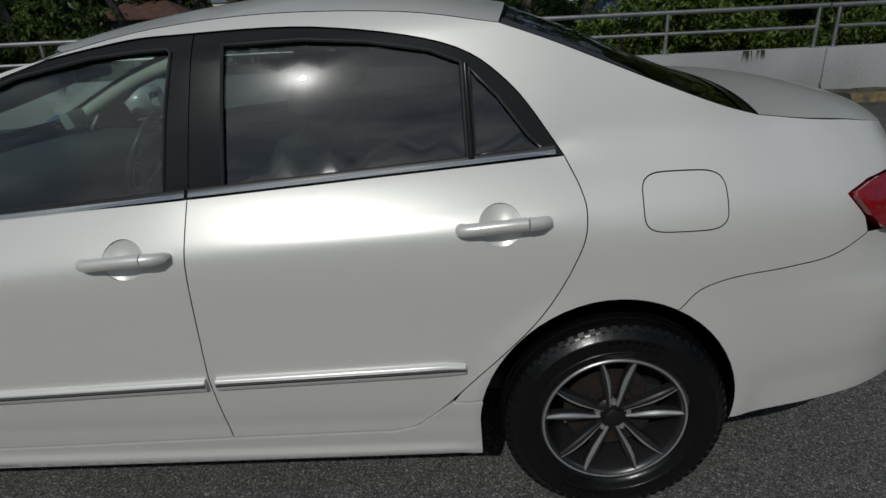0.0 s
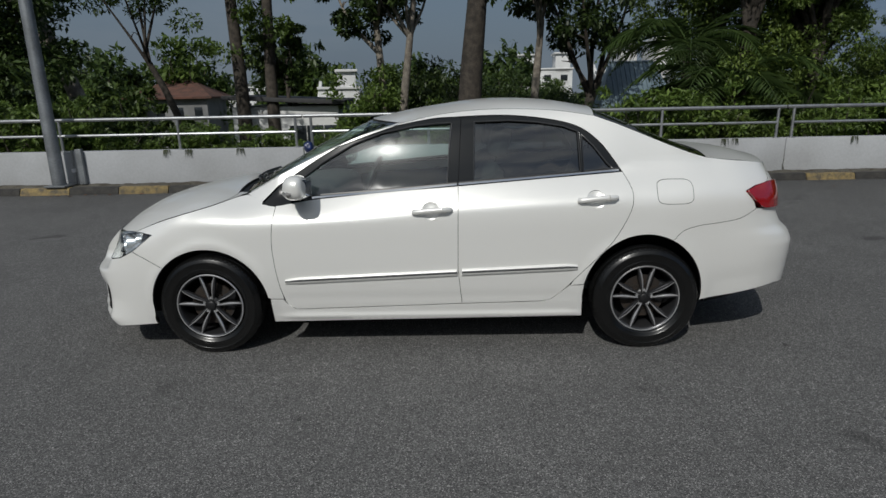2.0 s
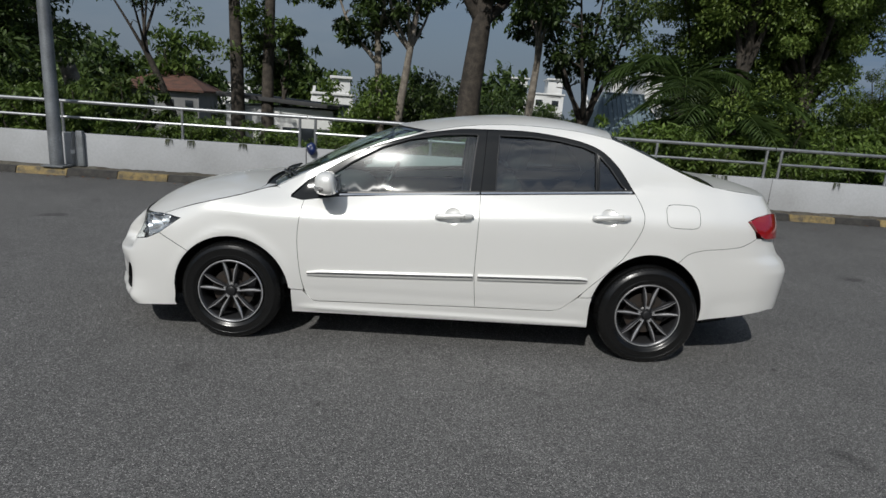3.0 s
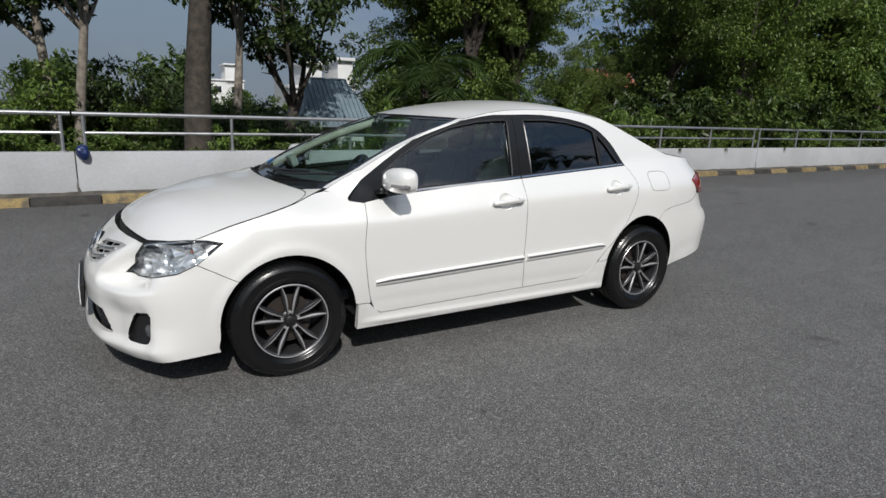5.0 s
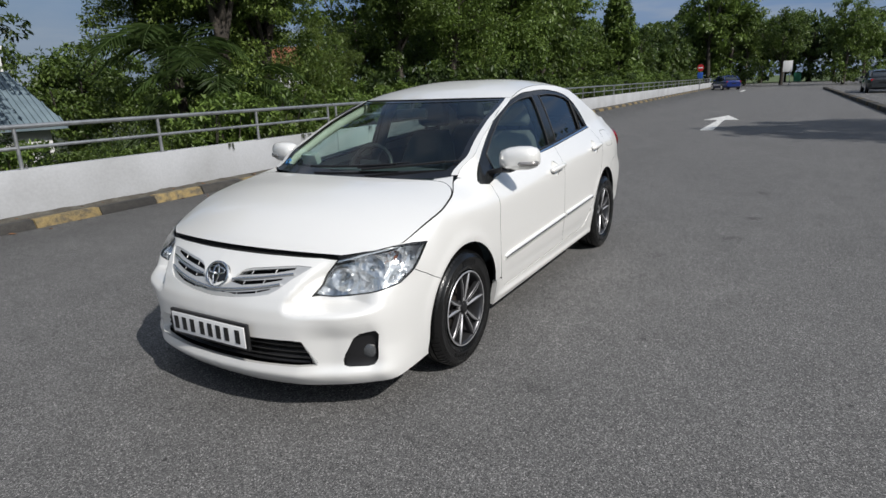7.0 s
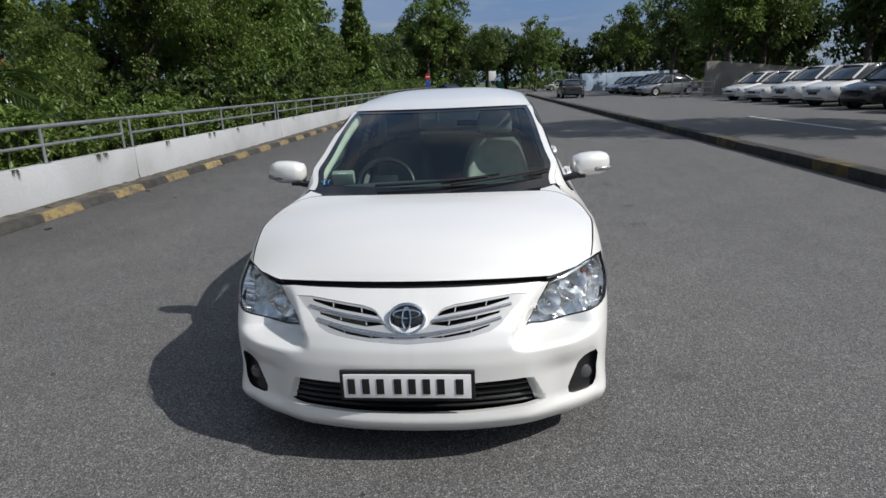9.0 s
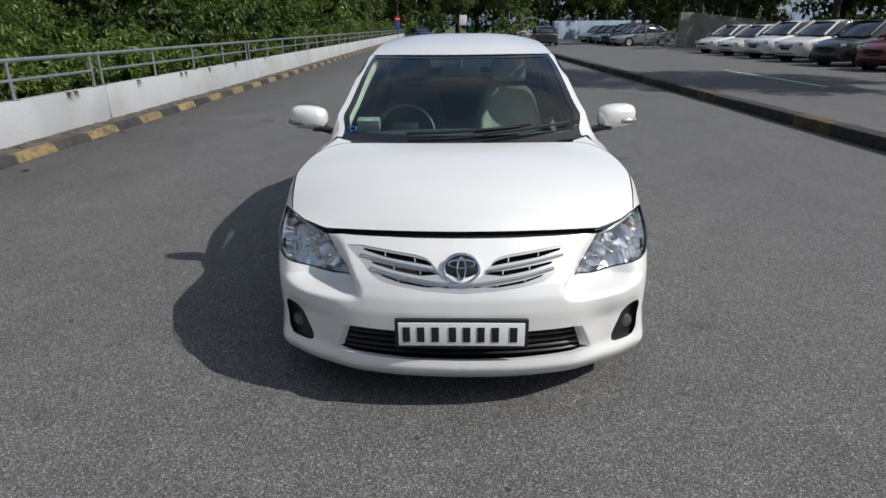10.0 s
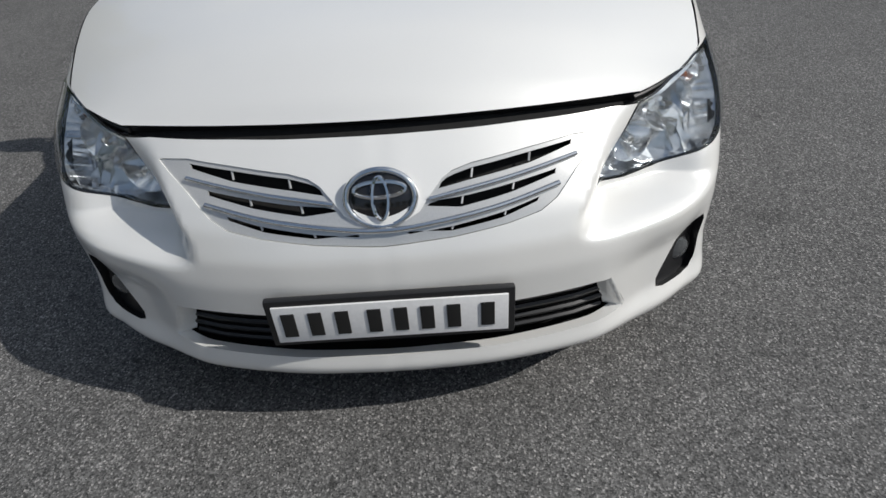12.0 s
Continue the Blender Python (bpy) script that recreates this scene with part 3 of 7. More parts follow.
def grille_bar(name, pts, r, mat, parent):
    """A round bar of the grille along (half width, height) points."""
    line = [deeper(-0.002)(at_y(abs(y), z)[0] * (1 if y >= 0 else -1), z) for y, z in spline(pts, 6)]
    return tube_part(name, line, r, mat, parent, 10)


for s in (1, -1):
    grille_bar("chrome_strip", [(s * 0.098, 0.6225), (s * 0.18, 0.633), (s * 0.287, 0.6455), (s * 0.41, 0.662)], 0.0052, CHROME, grille)
    for y, z0, z1 in ((0.186, 0.644, 0.668), (0.308, 0.657, 0.680), (0.163, 0.604, 0.626), (0.270, 0.617, 0.637), (0.14, 0.562, 0.576), (0.25, 0.577, 0.593)):
        p, q = hull(at_y(y, z0)[0] * s, z0), hull(at_y(y + 0.006, z1)[0] * s, z1)
        tube_part("grille_rib", [Vector(p) + Vector((0.013, 0, 0)), Vector(q) + Vector((0.013, 0, 0))], 0.0026, SILVER, grille, 6)
grille_bar("chrome_strip", [(-0.368, 0.622), (-0.26, 0.603), (-0.142, 0.588), (-0.05, 0.579), (0.0, 0.577), (0.05, 0.579), (0.142, 0.588), (0.26, 0.603), (0.368, 0.622)], 0.006, CHROME, grille)

badge_at = Matrix.Translation((-2.135, 0, 0.632)) @ Matrix.Rotation(radians(24), 4, "Y")


def ring(rx, rz, r, n=40):
    return [badge_at @ Vector((0, rx * math.cos(2 * math.pi * i / n), rz * math.sin(2 * math.pi * i / n))) for i in range(n)]


bv, bf = lathe([(0.0, -0.006), (0.6, -0.006), (1.0, 0.004), (1.0, 0.03)], 36, "y")
badge = link_mesh("badge", [badge_at @ Vector((y, x * 0.068, z * 0.055)) for x, y, z in bv], bf, BLACK_GLOSS, car, label="oval chrome badge, plain")
tube_part("badge_ring", ring(0.070, 0.057, 0.008), 0.0075, CHROME, badge, 8, True)
tube_part("badge_bar", [badge_at @ Vector((-0.008, 0.052 * math.cos(t), 0.018 + 0.016 * math.sin(t))) for t in np.linspace(0, 2 * math.pi, 28)[:-1]], 0.0045, CHROME, badge, 6, True)
tube_part("badge_bar", [badge_at @ Vector((-0.009, 0.016 * math.cos(t), 0.043 * math.sin(t))) for t in np.linspace(0, 2 * math.pi, 28)[:-1]], 0.0045, CHROME, badge, 6, True)

# lower intake
skin("intake_backing", [(a * 1.03, z + (0.012 if z > 0.33 else -0.012)) for a, z in intake_hole], deeper(0.09), CAVITY, car, 0.06, depth=0, edge=0.03)
for z in (0.372, 0.345, 0.318, 0.291, 0.266):
    w = 0.49
    line = [Vector(hull(at_y(abs(y), z)[0] * (1 if y > 0 else -1), z)) + Vector((0.05, 0, 0)) for y in np.linspace(-w, w, 15)]
    tube_part("intake_slat", line, 0.007, TRIM_AND_GAP_BLACK, car, 6)



def scoop(a, z):
    """Painted end of the intake, sloping in from the skin."""
    p = np.array(hull(a, z))
    edge = 0.492 + 0.42 * (0.382 - z)
    return tuple(p + (0.05 * float(np.clip((edge - abs(p[1])) / 0.04, 0, 1)), 0, 0))


for q in (1, -1):
    skin("intake_scoop", [(q * a, z) for a, z in [at_y(y, z) for y, z in ((0.455, 0.392), (0.492, 0.384), (0.512, 0.350), (0.546, 0.274), (0.540, 0.264), (0.52, 0.263), (0.50, 0.262))]], scoop, PAINT, car, 0.015, depth=0.0, gap=0, edge=0.01)

# number plate
plate = box_part("number_plate", (0.018, 0.528, 0.128), pose(-2.222, 0.0, 0.392), TRIM_AND_GAP_BLACK, car, 0.006, "black framed white number plate")
box_part("plate_face", (0.006, 0.498, 0.100), pose(-2.2325, 0.0, 0.392), PLATE_WHITE, plate, 0.002)
for y in ((0.217, 0.160, 0.103, 0.035, -0.021, -0.077, -0.133, -0.205)):
    box_part("bar", (0.003, 0.029, 0.064), pose(-2.2365, y, 0.392), BAR_BLACK, plate, 0.0006)

# fog lamps and headlights
def fog(mirror):
    s = 1 if mirror else -1
    skin("fog_lamp_surround", [(a, z) for a, z in FOG], deeper(0.035), TRIM_AND_GAP_BLACK, car, 0.03, depth=0.0, mirror=mirror, gap=-0.010)
    v, f = lathe([(0.0, -0.02), (0.025, -0.018), (0.036, -0.008), (0.040, 0.0), (0.047, -0.004), (0.052, 0.01), (0.052, 0.05)], 28)
    m = Matrix.Translation((-1.942, s * 0.712, 0.310)) @ Matrix.Rotation(radians(-s * 16), 4, "Z") @ Matrix.Rotation(radians(-90), 4, "Z")
    lamp = link_mesh("fog_lamp", [m @ Vector(p) for p in v], f, TRIM_AND_GAP_BLACK, car, label="round fog lamp in a black recess")
    v, f = lathe([(0.0, -0.021), (0.02, -0.0205), (0.034, -0.012), (0.037, 0.0)], 24)
    link_mesh("fog_lens", [m @ Vector((p[0], p[1] - 0.003, p[2])) for p in v], f, FOG_GLASS, lamp)


both(fog)


def cut_glass(a, z):
    """The skin with facets of a centimetre or so, for the lamp's chromed inside."""
    d = 0.0016 * noise.cell(Vector((a * 30, z * 42, 3.1))) + 0.005 * noise.noise(Vector((a * 25, z * 25, 0)))
    return tuple(np.array(hull(a, z)) + (d, 0.5 * d, 0))


def headlight(mirror):
    s = 1 if mirror else -1
    unit = skin("headlight", HEAD, cut_glass, LAMP_GREY, car, 0.02, depth=-0.058, lift=-0.07, mirror=mirror, gap=0.004, flat_shade=True, label="clear headlight with chrome reflectors")
    skin("headlight_lens", HEAD, hull, LENS, unit, 0.03, depth=0.012, lift=0.004, mirror=mirror, gap=0.003)
    skin("headlight_rim", HEAD, hull, BLACK_GLOSS, unit, 0.02, [inset(dense(HEAD, 0.02), 0.0045)], depth=0.012, lift=-0.001, mirror=mirror, gap=0.0, edge=0.02)
    skin("lamp_brow", [HEAD[11], HEAD[10], HEAD[9], at_x(-1.74, 0.7475), at_y(0.66, 0.726), at_y(0.565, 0.698)], hull, LAMP_GREY, unit, 0.02, depth=0, lift=-0.004, mirror=mirror, gap=0)
    for x, y, z, r in ((-1.90, 0.565, 0.610, 0.052), (-1.815, 0.670, 0.655, 0.064), (-1.735, 0.738, 0.692, 0.036)):
        m = Matrix.Translation((x, s * y, z)) @ Matrix.Rotation(radians(-s * 18), 4, "Z") @ Matrix.Rotation(radians(-90), 4, "Z")
        v, f = lathe([(0.0, 0.05), (0.25, 0.048), (0.62, 0.03), (0.95, -0.018), (1.0, -0.022), (1.05, -0.01), (1.05, 0.05)], 30)
        link_mesh("reflector_bowl", [m @ Vector((p[0] * r, p[1] * r / 0.055, p[2] * r)) for p in v], f, REFLECTOR, unit)
        v, f = lathe([(0.0, -0.4), (0.16, -0.36), (0.2, -0.2), (0.2, 0.8)], 14)
        link_mesh("bulb", [m @ Vector((p[0] * r, p[1] * r, p[2] * r)) for p in v], f, AMBER if r < 0.04 else CHROME, unit)
    skin("turn_lens", [at_x(-1.71, 0.69), at_x(-1.65, 0.73), at_x(-1.635, 0.742), at_x(-1.70, 0.745)], lambda a, z: tuple(np.array(hull(a, z)) + (0.02, 0.02, 0)), GUNMETAL, unit, 0.03, depth=0, mirror=mirror)


both(headlight)

# bonnet
bonnet = Across(BONNET_EDGE, [(-2.005, 0.738), (-1.94, 0.794), (-1.78, 0.871), (-1.5, 0.936), (-1.32, 0.954), (-1.215, 0.959)], 2.3)
BL = bonnet.length
CORNER = [(BL - 0.13, 0.70), (BL - 0.075, 0.692), (BL - 0.035, 0.672), (BL - 0.010, 0.640), (BL, 0.590)]
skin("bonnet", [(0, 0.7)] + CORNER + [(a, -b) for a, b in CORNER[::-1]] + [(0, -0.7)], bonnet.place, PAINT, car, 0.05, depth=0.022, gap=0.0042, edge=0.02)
for s in (1, -1):
    skin("wing_corner", [(a, b * s) for a, b in CORNER + [(BL + 0.02, 0.60), (BL + 0.06, 0.700)]], bonnet.place, PAINT, car, 0.03, depth=0.02, gap=0.001, edge=0.015)
    side_line = [tuple(np.array(hull(*at_x(x, z))) * (1, -s, 1) + np.array((0, -s * 0.012, -0.012))) for x, z in spline(BONNET_EDGE, 4)]
    tube_part("bonnet_seal", side_line, 0.006, TRIM_AND_GAP_BLACK, car, 6)
    side_line = [tuple(np.array(bonnet.place(a, b * s)) - (0, 0, 0.014)) for a, b in CORNER]
    tube_part("bonnet_seal", side_line, 0.006, TRIM_AND_GAP_BLACK, car, 6)
skin("bonnet_seal", [(-0.03, -0.67), (0.05, -0.67), (0.05, 0.67), (-0.03, 0.67)], lambda a, b: tuple(np.array(bonnet.place(a, b)) - (0, 0, 0.034)), CAVITY, car, 0.03, depth=0.02)
skin("cowl", [(bonnet.length - 0.03, -0.70), (bonnet.length + 0.10, -0.70), (bonnet.length + 0.10, 0.70), (bonnet.length - 0.03, 0.70)],
     lambda a, b: tuple(np.array(bonnet.place(a, b)) - (0, 0, 0.016 + 0.25 * max(0, a - bonnet.length))), TRIM_AND_GAP_BLACK, car, 0.04, depth=0.03)


def fender(mirror):
    out = flank([(-1.655, 0.605)]) + [HEAD[5]] + [HEAD[6], HEAD[7], HEAD[8], HEAD[9]] + flank([(x, z - 0.002) for x, z in spline(BONNET_EDGE[2:], 5)[1:]] + [(-1.06, 0.955), (-0.95, 0.938)])
    out += flank([(-0.953, 0.910), (-0.868, 0.897)]) + flank([(x, z) for x, z in DOOR_FRONT[::-1] if z < 0.89 and z > 0.36]) + flank([(-0.852, 0.345), (-0.93, 0.35)])
    out += front_arch(7, 137)
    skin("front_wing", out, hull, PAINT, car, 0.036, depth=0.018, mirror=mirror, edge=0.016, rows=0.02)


both(fender)


def sill(mirror):
    out = flank([(-0.93, 0.345), (-0.857, 0.34), (-0.836, 0.316), (-0.785, 0.272), (0.215, 0.298), (0.68, 0.307), (0.745, 0.325), (0.828, 0.394), (0.846, 0.409)])
    out += rear_arch(168, 178) + flank([(0.925, 0.215), (-0.925, 0.195)])
    skin("sill", out, hull, PAINT, car, 0.05, depth=0.03, lift=0.004, mirror=mirror, edge=0.02, gap_shade=False, rows=0.01, gap=0.0004)


both(sill)

def capsule(cx, cz, rx, rz, n=24, power=2.6):
    out = []
    for i in range(n):
        t = 2 * math.pi * i / n
        c, s = math.cos(t), math.sin(t)
        out.append((cx + rx * math.copysign(abs(c) ** (2 / power), c), cz + rz * math.copysign(abs(s) ** (2 / power), s)))
    return out


FUEL = capsule(1.4375, 0.9505, 0.1035, 0.0665, 36, 4.2)


RAIL_LOW = [(-1.06, 0.957), (-0.80, 1.094), (-0.5, 1.230), (-0.13, 1.352)]
ROOF_EDGE = [(-0.13, 1.352), (0.1, 1.398), (0.4, 1.422), (0.75, 1.412), (1.0, 1.376)]
GLASS_EDGE = [(1.0, 1.376), (1.15, 1.321), (1.4, 1.218), (1.55, 1.160), (1.655, 1.128)]
BOOT_EDGE = [(1.655, 1.128), (1.75, 1.115), (1.9, 1.100), (2.06, 1.072)]


BUMPER_TOP = [tuple(q) for q in spline([(1.44, 0.678), (1.49, 0.728), (1.58, 0.757), (1.70, 0.770), (1.82, 0.788), (1.90, 0.825), (1.925, 0.840)], 4)]


def side_panel(mirror):
    out = flank([tuple(p) for p in spline(RAIL_LOW, 5)[:-1] + spline(ROOF_EDGE, 5)[:-1] + spline(GLASS_EDGE, 5)[:-1] + BOOT_EDGE])
    out += [LAMP_T[2], LAMP_T[1], LAMP_T[0], LAMP_T[9]] + flank([(x, z) for x, z in BUMPER_TOP[::-1]])
    out += rear_arch(64, 167) + flank([(0.847, 0.4100)])
    out += flank([tuple(p) for p in DOOR_REAR if p[1] > 0.435]) + flank([tuple(p) for p in FRAME_OUT[::-1][1:]]) + flank([(-0.953, 0.922)])
    cover = [] if mirror else [flank(FUEL)]
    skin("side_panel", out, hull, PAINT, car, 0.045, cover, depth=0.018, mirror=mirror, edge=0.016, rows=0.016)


both(side_panel)
skin("fuel_flap", flank(FUEL), hull, PAINT, car, 0.04, depth=0.012, gap=0.0014)


def strip(line, h):
    low, top = [(x, z - h / 2) for x, z in line], [(x, z + h / 2) for x, z in line]
    return flank(low + top[::-1])


def rail(name, line, profile, s, mat, parent, nose_=False, tail_=False):
    """A strip drawn along the flank with a profile of (height, stand-off) pairs, its ends sloped off."""
    v, f, n, m = [], [], len(profile), len(line)
    for i, (x, z) in enumerate(line):
        k = 0.72 if (nose_ and i == 0) or (tail_ and i == m - 1) else 1.0
        for h, d in profile:
            q = z - 0.004 + h * k - (0.004 if k < 1 else 0)
            v.append((x, s * (side_y(x, q) + d * (k if k < 1 else 1)), q))
    for i in range(m - 1):
        for j in range(n - 1):
            t = (i * n + j, i * n + j + 1, (i + 1) * n + j + 1, (i + 1) * n + j)
            f.append(t if s > 0 else t[::-1])
    f += [tuple(range(n)), tuple((m - 1) * n + j for j in range(n))[::-1]]
    return link_mesh(name, v, f, mat, parent, True, 50)


def door(mirror, rear):
    if rear:
        out = flank(SEAM_B[::-1])  + flank([tuple(p) for p in DOOR_REAR]) + flank([(0.7, 1.032)])
        hx, hz = 0.99, 0.928
    else:
        out = flank([tuple(p) for p in DOOR_FRONT[::-1]]) + flank(SEAM_B) + flank([(-0.2, 0.972), (-0.66, 0.930)])
        hx, hz = 0.045, 0.877
    cup = flank(capsule(hx - 0.008, hz - 0.010, 0.053, 0.048, 24, 2.0))
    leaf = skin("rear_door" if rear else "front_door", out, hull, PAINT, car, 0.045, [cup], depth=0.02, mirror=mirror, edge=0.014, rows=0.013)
    s = 1 if mirror else -1
    mx, mz = at_x(hx - 0.008, hz - 0.010)

    def bowl(a, z):
        r = min(1.0, math.hypot((a - mx) / 0.056, (z - mz) / 0.056))
        p = np.array(hull(a, z))
        return tuple(p + (0, 0.019 * (1 - r * r), 0))
    skin("handle_cup", cup, bowl, PAINT, leaf, 0.012, depth=0, gap=-0.002, mirror=mirror, edge=0.01)
    grip = spline([(hx - 0.108, hz - 0.012, 0.006), (hx - 0.09, hz - 0.010, 0.022), (hx, hz, 0.034), (hx + 0.055, hz + 0.003, 0.034)], 5)
    loc = [(x, s * (side_y(x, z) + d), z) for x, z, d in grip]
    v, f = tube(loc, [0.010] + [0.0165] * (len(loc) - 2) + [0.0165], 12)
    handle = link_mesh("handle", v, f, PAINT, leaf, label="white pull handle")
    end = [(x, s * (side_y(x, hz) + d), hz + 0.003) for x, d in ((hx + 0.058, 0.034), (hx + 0.085, 0.030), (hx + 0.104, 0.018), (hx + 0.110, 0.004))]
    v, f = tube(end, [0.0165, 0.016, 0.014, 0.008], 12)
    link_mesh("lock_cover", v, f, PAINT, handle)
    x0, x1 = (0.212, 0.885) if rear else (-0.83, 0.182)
    z0, z1 = (0.508, 0.532) if rear else (0.466, 0.506)
    line = [(x0 + (x1 - x0) * i / 12, z0 + (z1 - z0) * i / 12) for i in range(13)]
    mold = rail("side_moulding", line, [(-0.020, -0.002), (-0.019, 0.008), (-0.012, 0.014), (0.004, 0.016), (0.014, 0.0145), (0.019, 0.008), (0.020, -0.002)], s, PAINT, leaf, not rear, rear)
    rail("chrome_strip", line, [(0.001, 0.012), (0.002, 0.0180), (0.005, 0.0190), (0.010, 0.0182), (0.0115, 0.012)], s, CHROME, mold, not rear, rear)
    rail("black_strip", line, [(-0.0025, 0.012), (-0.002, 0.0168), (0.001, 0.0168), (0.0015, 0.012)], s, TRIM_AND_GAP_BLACK, mold, not rear, rear)
    # window frame and glass
    if rear:
        top = [tuple(p) for p in FRAME_OUT if p[0] > 0.24]
        frame_ring = flank([(0.197, 0.998), (0.221, 1.383)] + top + [(1.0, 1.051), (0.6, 1.025)])
        glass_ring = flank([(0.288, 1.020), (0.298, 1.352), (0.5, 1.357), (0.66, 1.345), (0.82, 1.319), (0.900, 1.288), (0.909, 1.064), (0.6, 1.042)])
        small_ring = flank([(0.928, 1.068), (0.921, 1.272), (0.99, 1.205), (1.065, 1.108), (1.096, 1.080), (1.090, 1.074)])
        fr = skin("window_frame", frame_ring, hull, FRAME_BLACK, leaf, 0.04, [glass_ring, small_ring], depth=0.02, lift=-0.004, gap=0.001, mirror=mirror, edge=0.014)
        g = skin("window_glass", glass_ring, hull, TINTED, leaf, 0.06, depth=0, lift=-0.012, gap=-0.004, mirror=mirror)
        g2 = skin("quarter_glass", small_ring, hull, TINTED, leaf, 0.05, depth=0, lift=-0.012, gap=-0.004, mirror=mirror)
        tube_part("divider_bar", [(x, s * (side_y(x, z) + 0.001), z) for x, z in ((0.9185, 1.062), (0.9165, 1.13), (0.913, 1.21), (0.910, 1.284))], 0.0085, FRAME_BLACK, fr, 8)
        seals = [glass_ring, small_ring]
        b0, b1 = 0.2, 1.13
    else:
        top = [tuple(p) for p in FRAME_OUT if p[0] < 0.19]
        frame_ring = flank([(-0.868, 0.900), (-0.955, 0.911), (-0.862, 1.0)] + top + [(0.220, 1.384), (0.197, 0.998), (-0.2, 0.970), (-0.66, 0.930)])
        glass_ring = flank([(-0.70, 0.946), (-0.725, 1.045), (-0.60, 1.135), (-0.42, 1.235), (-0.25, 1.297), (-0.05, 1.335), (0.08, 1.346), (0.155, 1.348), (0.165, 1.340), (0.148, 1.20), (0.134, 1.014), (-0.2, 0.987)])
        skin("window_frame", frame_ring, hull, FRAME_BLACK, leaf, 0.04, [glass_ring], depth=0.02, lift=-0.004, gap=0.001, mirror=mirror, edge=0.014)
        g = skin("window_glass", glass_ring, hull, WINDOW, leaf, 0.06, depth=0, lift=-0.012, gap=-0.004, mirror=mirror)
        seals = [glass_ring]
        b0, b1 = -0.66, 0.19
    for ring_ in seals:
        tube_part("window_seal", [tuple(np.array(hull(a_, z)) * (1, -s, 1) - (0, s * 0.003, 0)) for a_, z in dense(ring_, 0.04)], 0.0048, SEAL, leaf, 6, True)
    n = 14
    line = [(b0 + (b1 - b0) * i / n, float(np.interp(b0 + (b1 - b0) * i / n, [p[0] for p in BELT], [p[1] for p in BELT])) + 0.008) for i in range(n + 1)]
    skin("chrome_belt", strip(line, 0.010), hull, CHROME, leaf, 0.04, depth=0.006, lift=0.005, gap=0, mirror=mirror)
    skin("belt_seal", strip([(x, z + 0.011) for x, z in line], 0.010), hull, TRIM_AND_GAP_BLACK, leaf, 0.04, depth=0.006, lift=0.003, gap=0, mirror=mirror)


for m_ in (False, True):
    door(m_, False)
    door(m_, True)

# glass and panels across the car
screen = Across(RAIL_LOW, [(-1.195, 0.947), (-0.93, 1.093), (-0.66, 1.238), (-0.375, 1.355)], 2.0)
GW = 0.662
sc = skin("windscreen", [(0.012, -GW), (screen.length - 0.012, -GW), (screen.length - 0.012, GW), (0.012, GW)], screen.place, SCREEN, car, 0.08, depth=0, gap=0, lift=-0.006, label="clear windscreen with a green tint")
GL = screen.length
skin("screen_border", [(0.006, -GW), (GL - 0.006, -GW), (GL - 0.006, GW), (0.006, GW)], screen.place, BLACK_GLOSS, car, 0.05, [[(0.075, -0.628), (GL - 0.035, -0.636), (GL - 0.035, 0.636), (0.075, 0.628)]], depth=0, lift=-0.003, gap=0, edge=0.03)
for s in (1, -1):
    skin("pillar_skin", [(0.02, s * (GW + 0.003)), (GL - 0.002, s * (GW + 0.003)), (GL - 0.002, s * 0.7), (0.02, s * 0.7)], screen.place, PAINT, car, 0.03, depth=0.012, gap=0.0, edge=0.02)
roof = Across(ROOF_EDGE, [(-0.372, 1.360), (-0.05, 1.424), (0.38, 1.475), (0.75, 1.467), (1.055, 1.420)], 3.3)
skin("roof", roof.outline(), roof.place, PAINT, car, 0.06, depth=0.015, gap=0.002, edge=0.03)
back = Across(GLASS_EDGE, [(1.065, 1.416), (1.25, 1.348), (1.52, 1.232), (1.735, 1.150)], 2.0)
skin("rear_window", back.outline(0.012), back.place, TINTED, car, 0.08, depth=0, gap=0, lift=-0.006)
skin("rear_window_border", back.outline(0.004), back.place, BLACK_GLOSS, car, 0.05, [[(0.03, -0.672), (back.length - 0.04, -0.672), (back.length - 0.04, 0.672), (0.03, 0.672)]], depth=0, lift=-0.003, gap=0, edge=0.03)
deck = Across(BOOT_EDGE, [(1.73, 1.150), (1.98, 1.131), (2.16, 1.090)], 2.4)
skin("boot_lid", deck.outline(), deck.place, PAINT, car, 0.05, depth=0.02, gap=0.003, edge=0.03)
face = [LAMP_T[2], at_tail(0.55, 0.972), LAMP_T[4], LAMP_T[5], at_tail(0.6, 0.835), at_tail(0.6, 0.81), at_tail(0.0, 0.80)]
face = flank([(2.06, 1.072)]) + face
skin("boot_face", face + [(2 * A_END - a, z) for a, z in face[:-1][::-1]], hull, PAINT, car, 0.05, depth=0.02, edge=0.025)


def tail_lamp(mirror):
    skin("tail_lamp", rounded(LAMP_T, 1, 0.15), hull, RED_LENS, car, 0.03, depth=0.04, lift=0.018, mirror=mirror, gap=0.002, label="red tail lamp")


both(tail_lamp)
hb = flank([(x, z) for x, z in BUMPER_TOP] + [(1.965, 0.838), (2.06, 0.832)]) + [at_tail(0.6, 0.83), at_tail(0.6, 0.805), at_tail(0.0, 0.795)]
hb2 = [at_tail(0.0, 0.335), at_tail(0.5, 0.342)] + flank([(2.11, 0.372), (1.98, 0.352), (1.84, 0.328), (1.628, 0.300)]) + rear_arch(-6, 64)
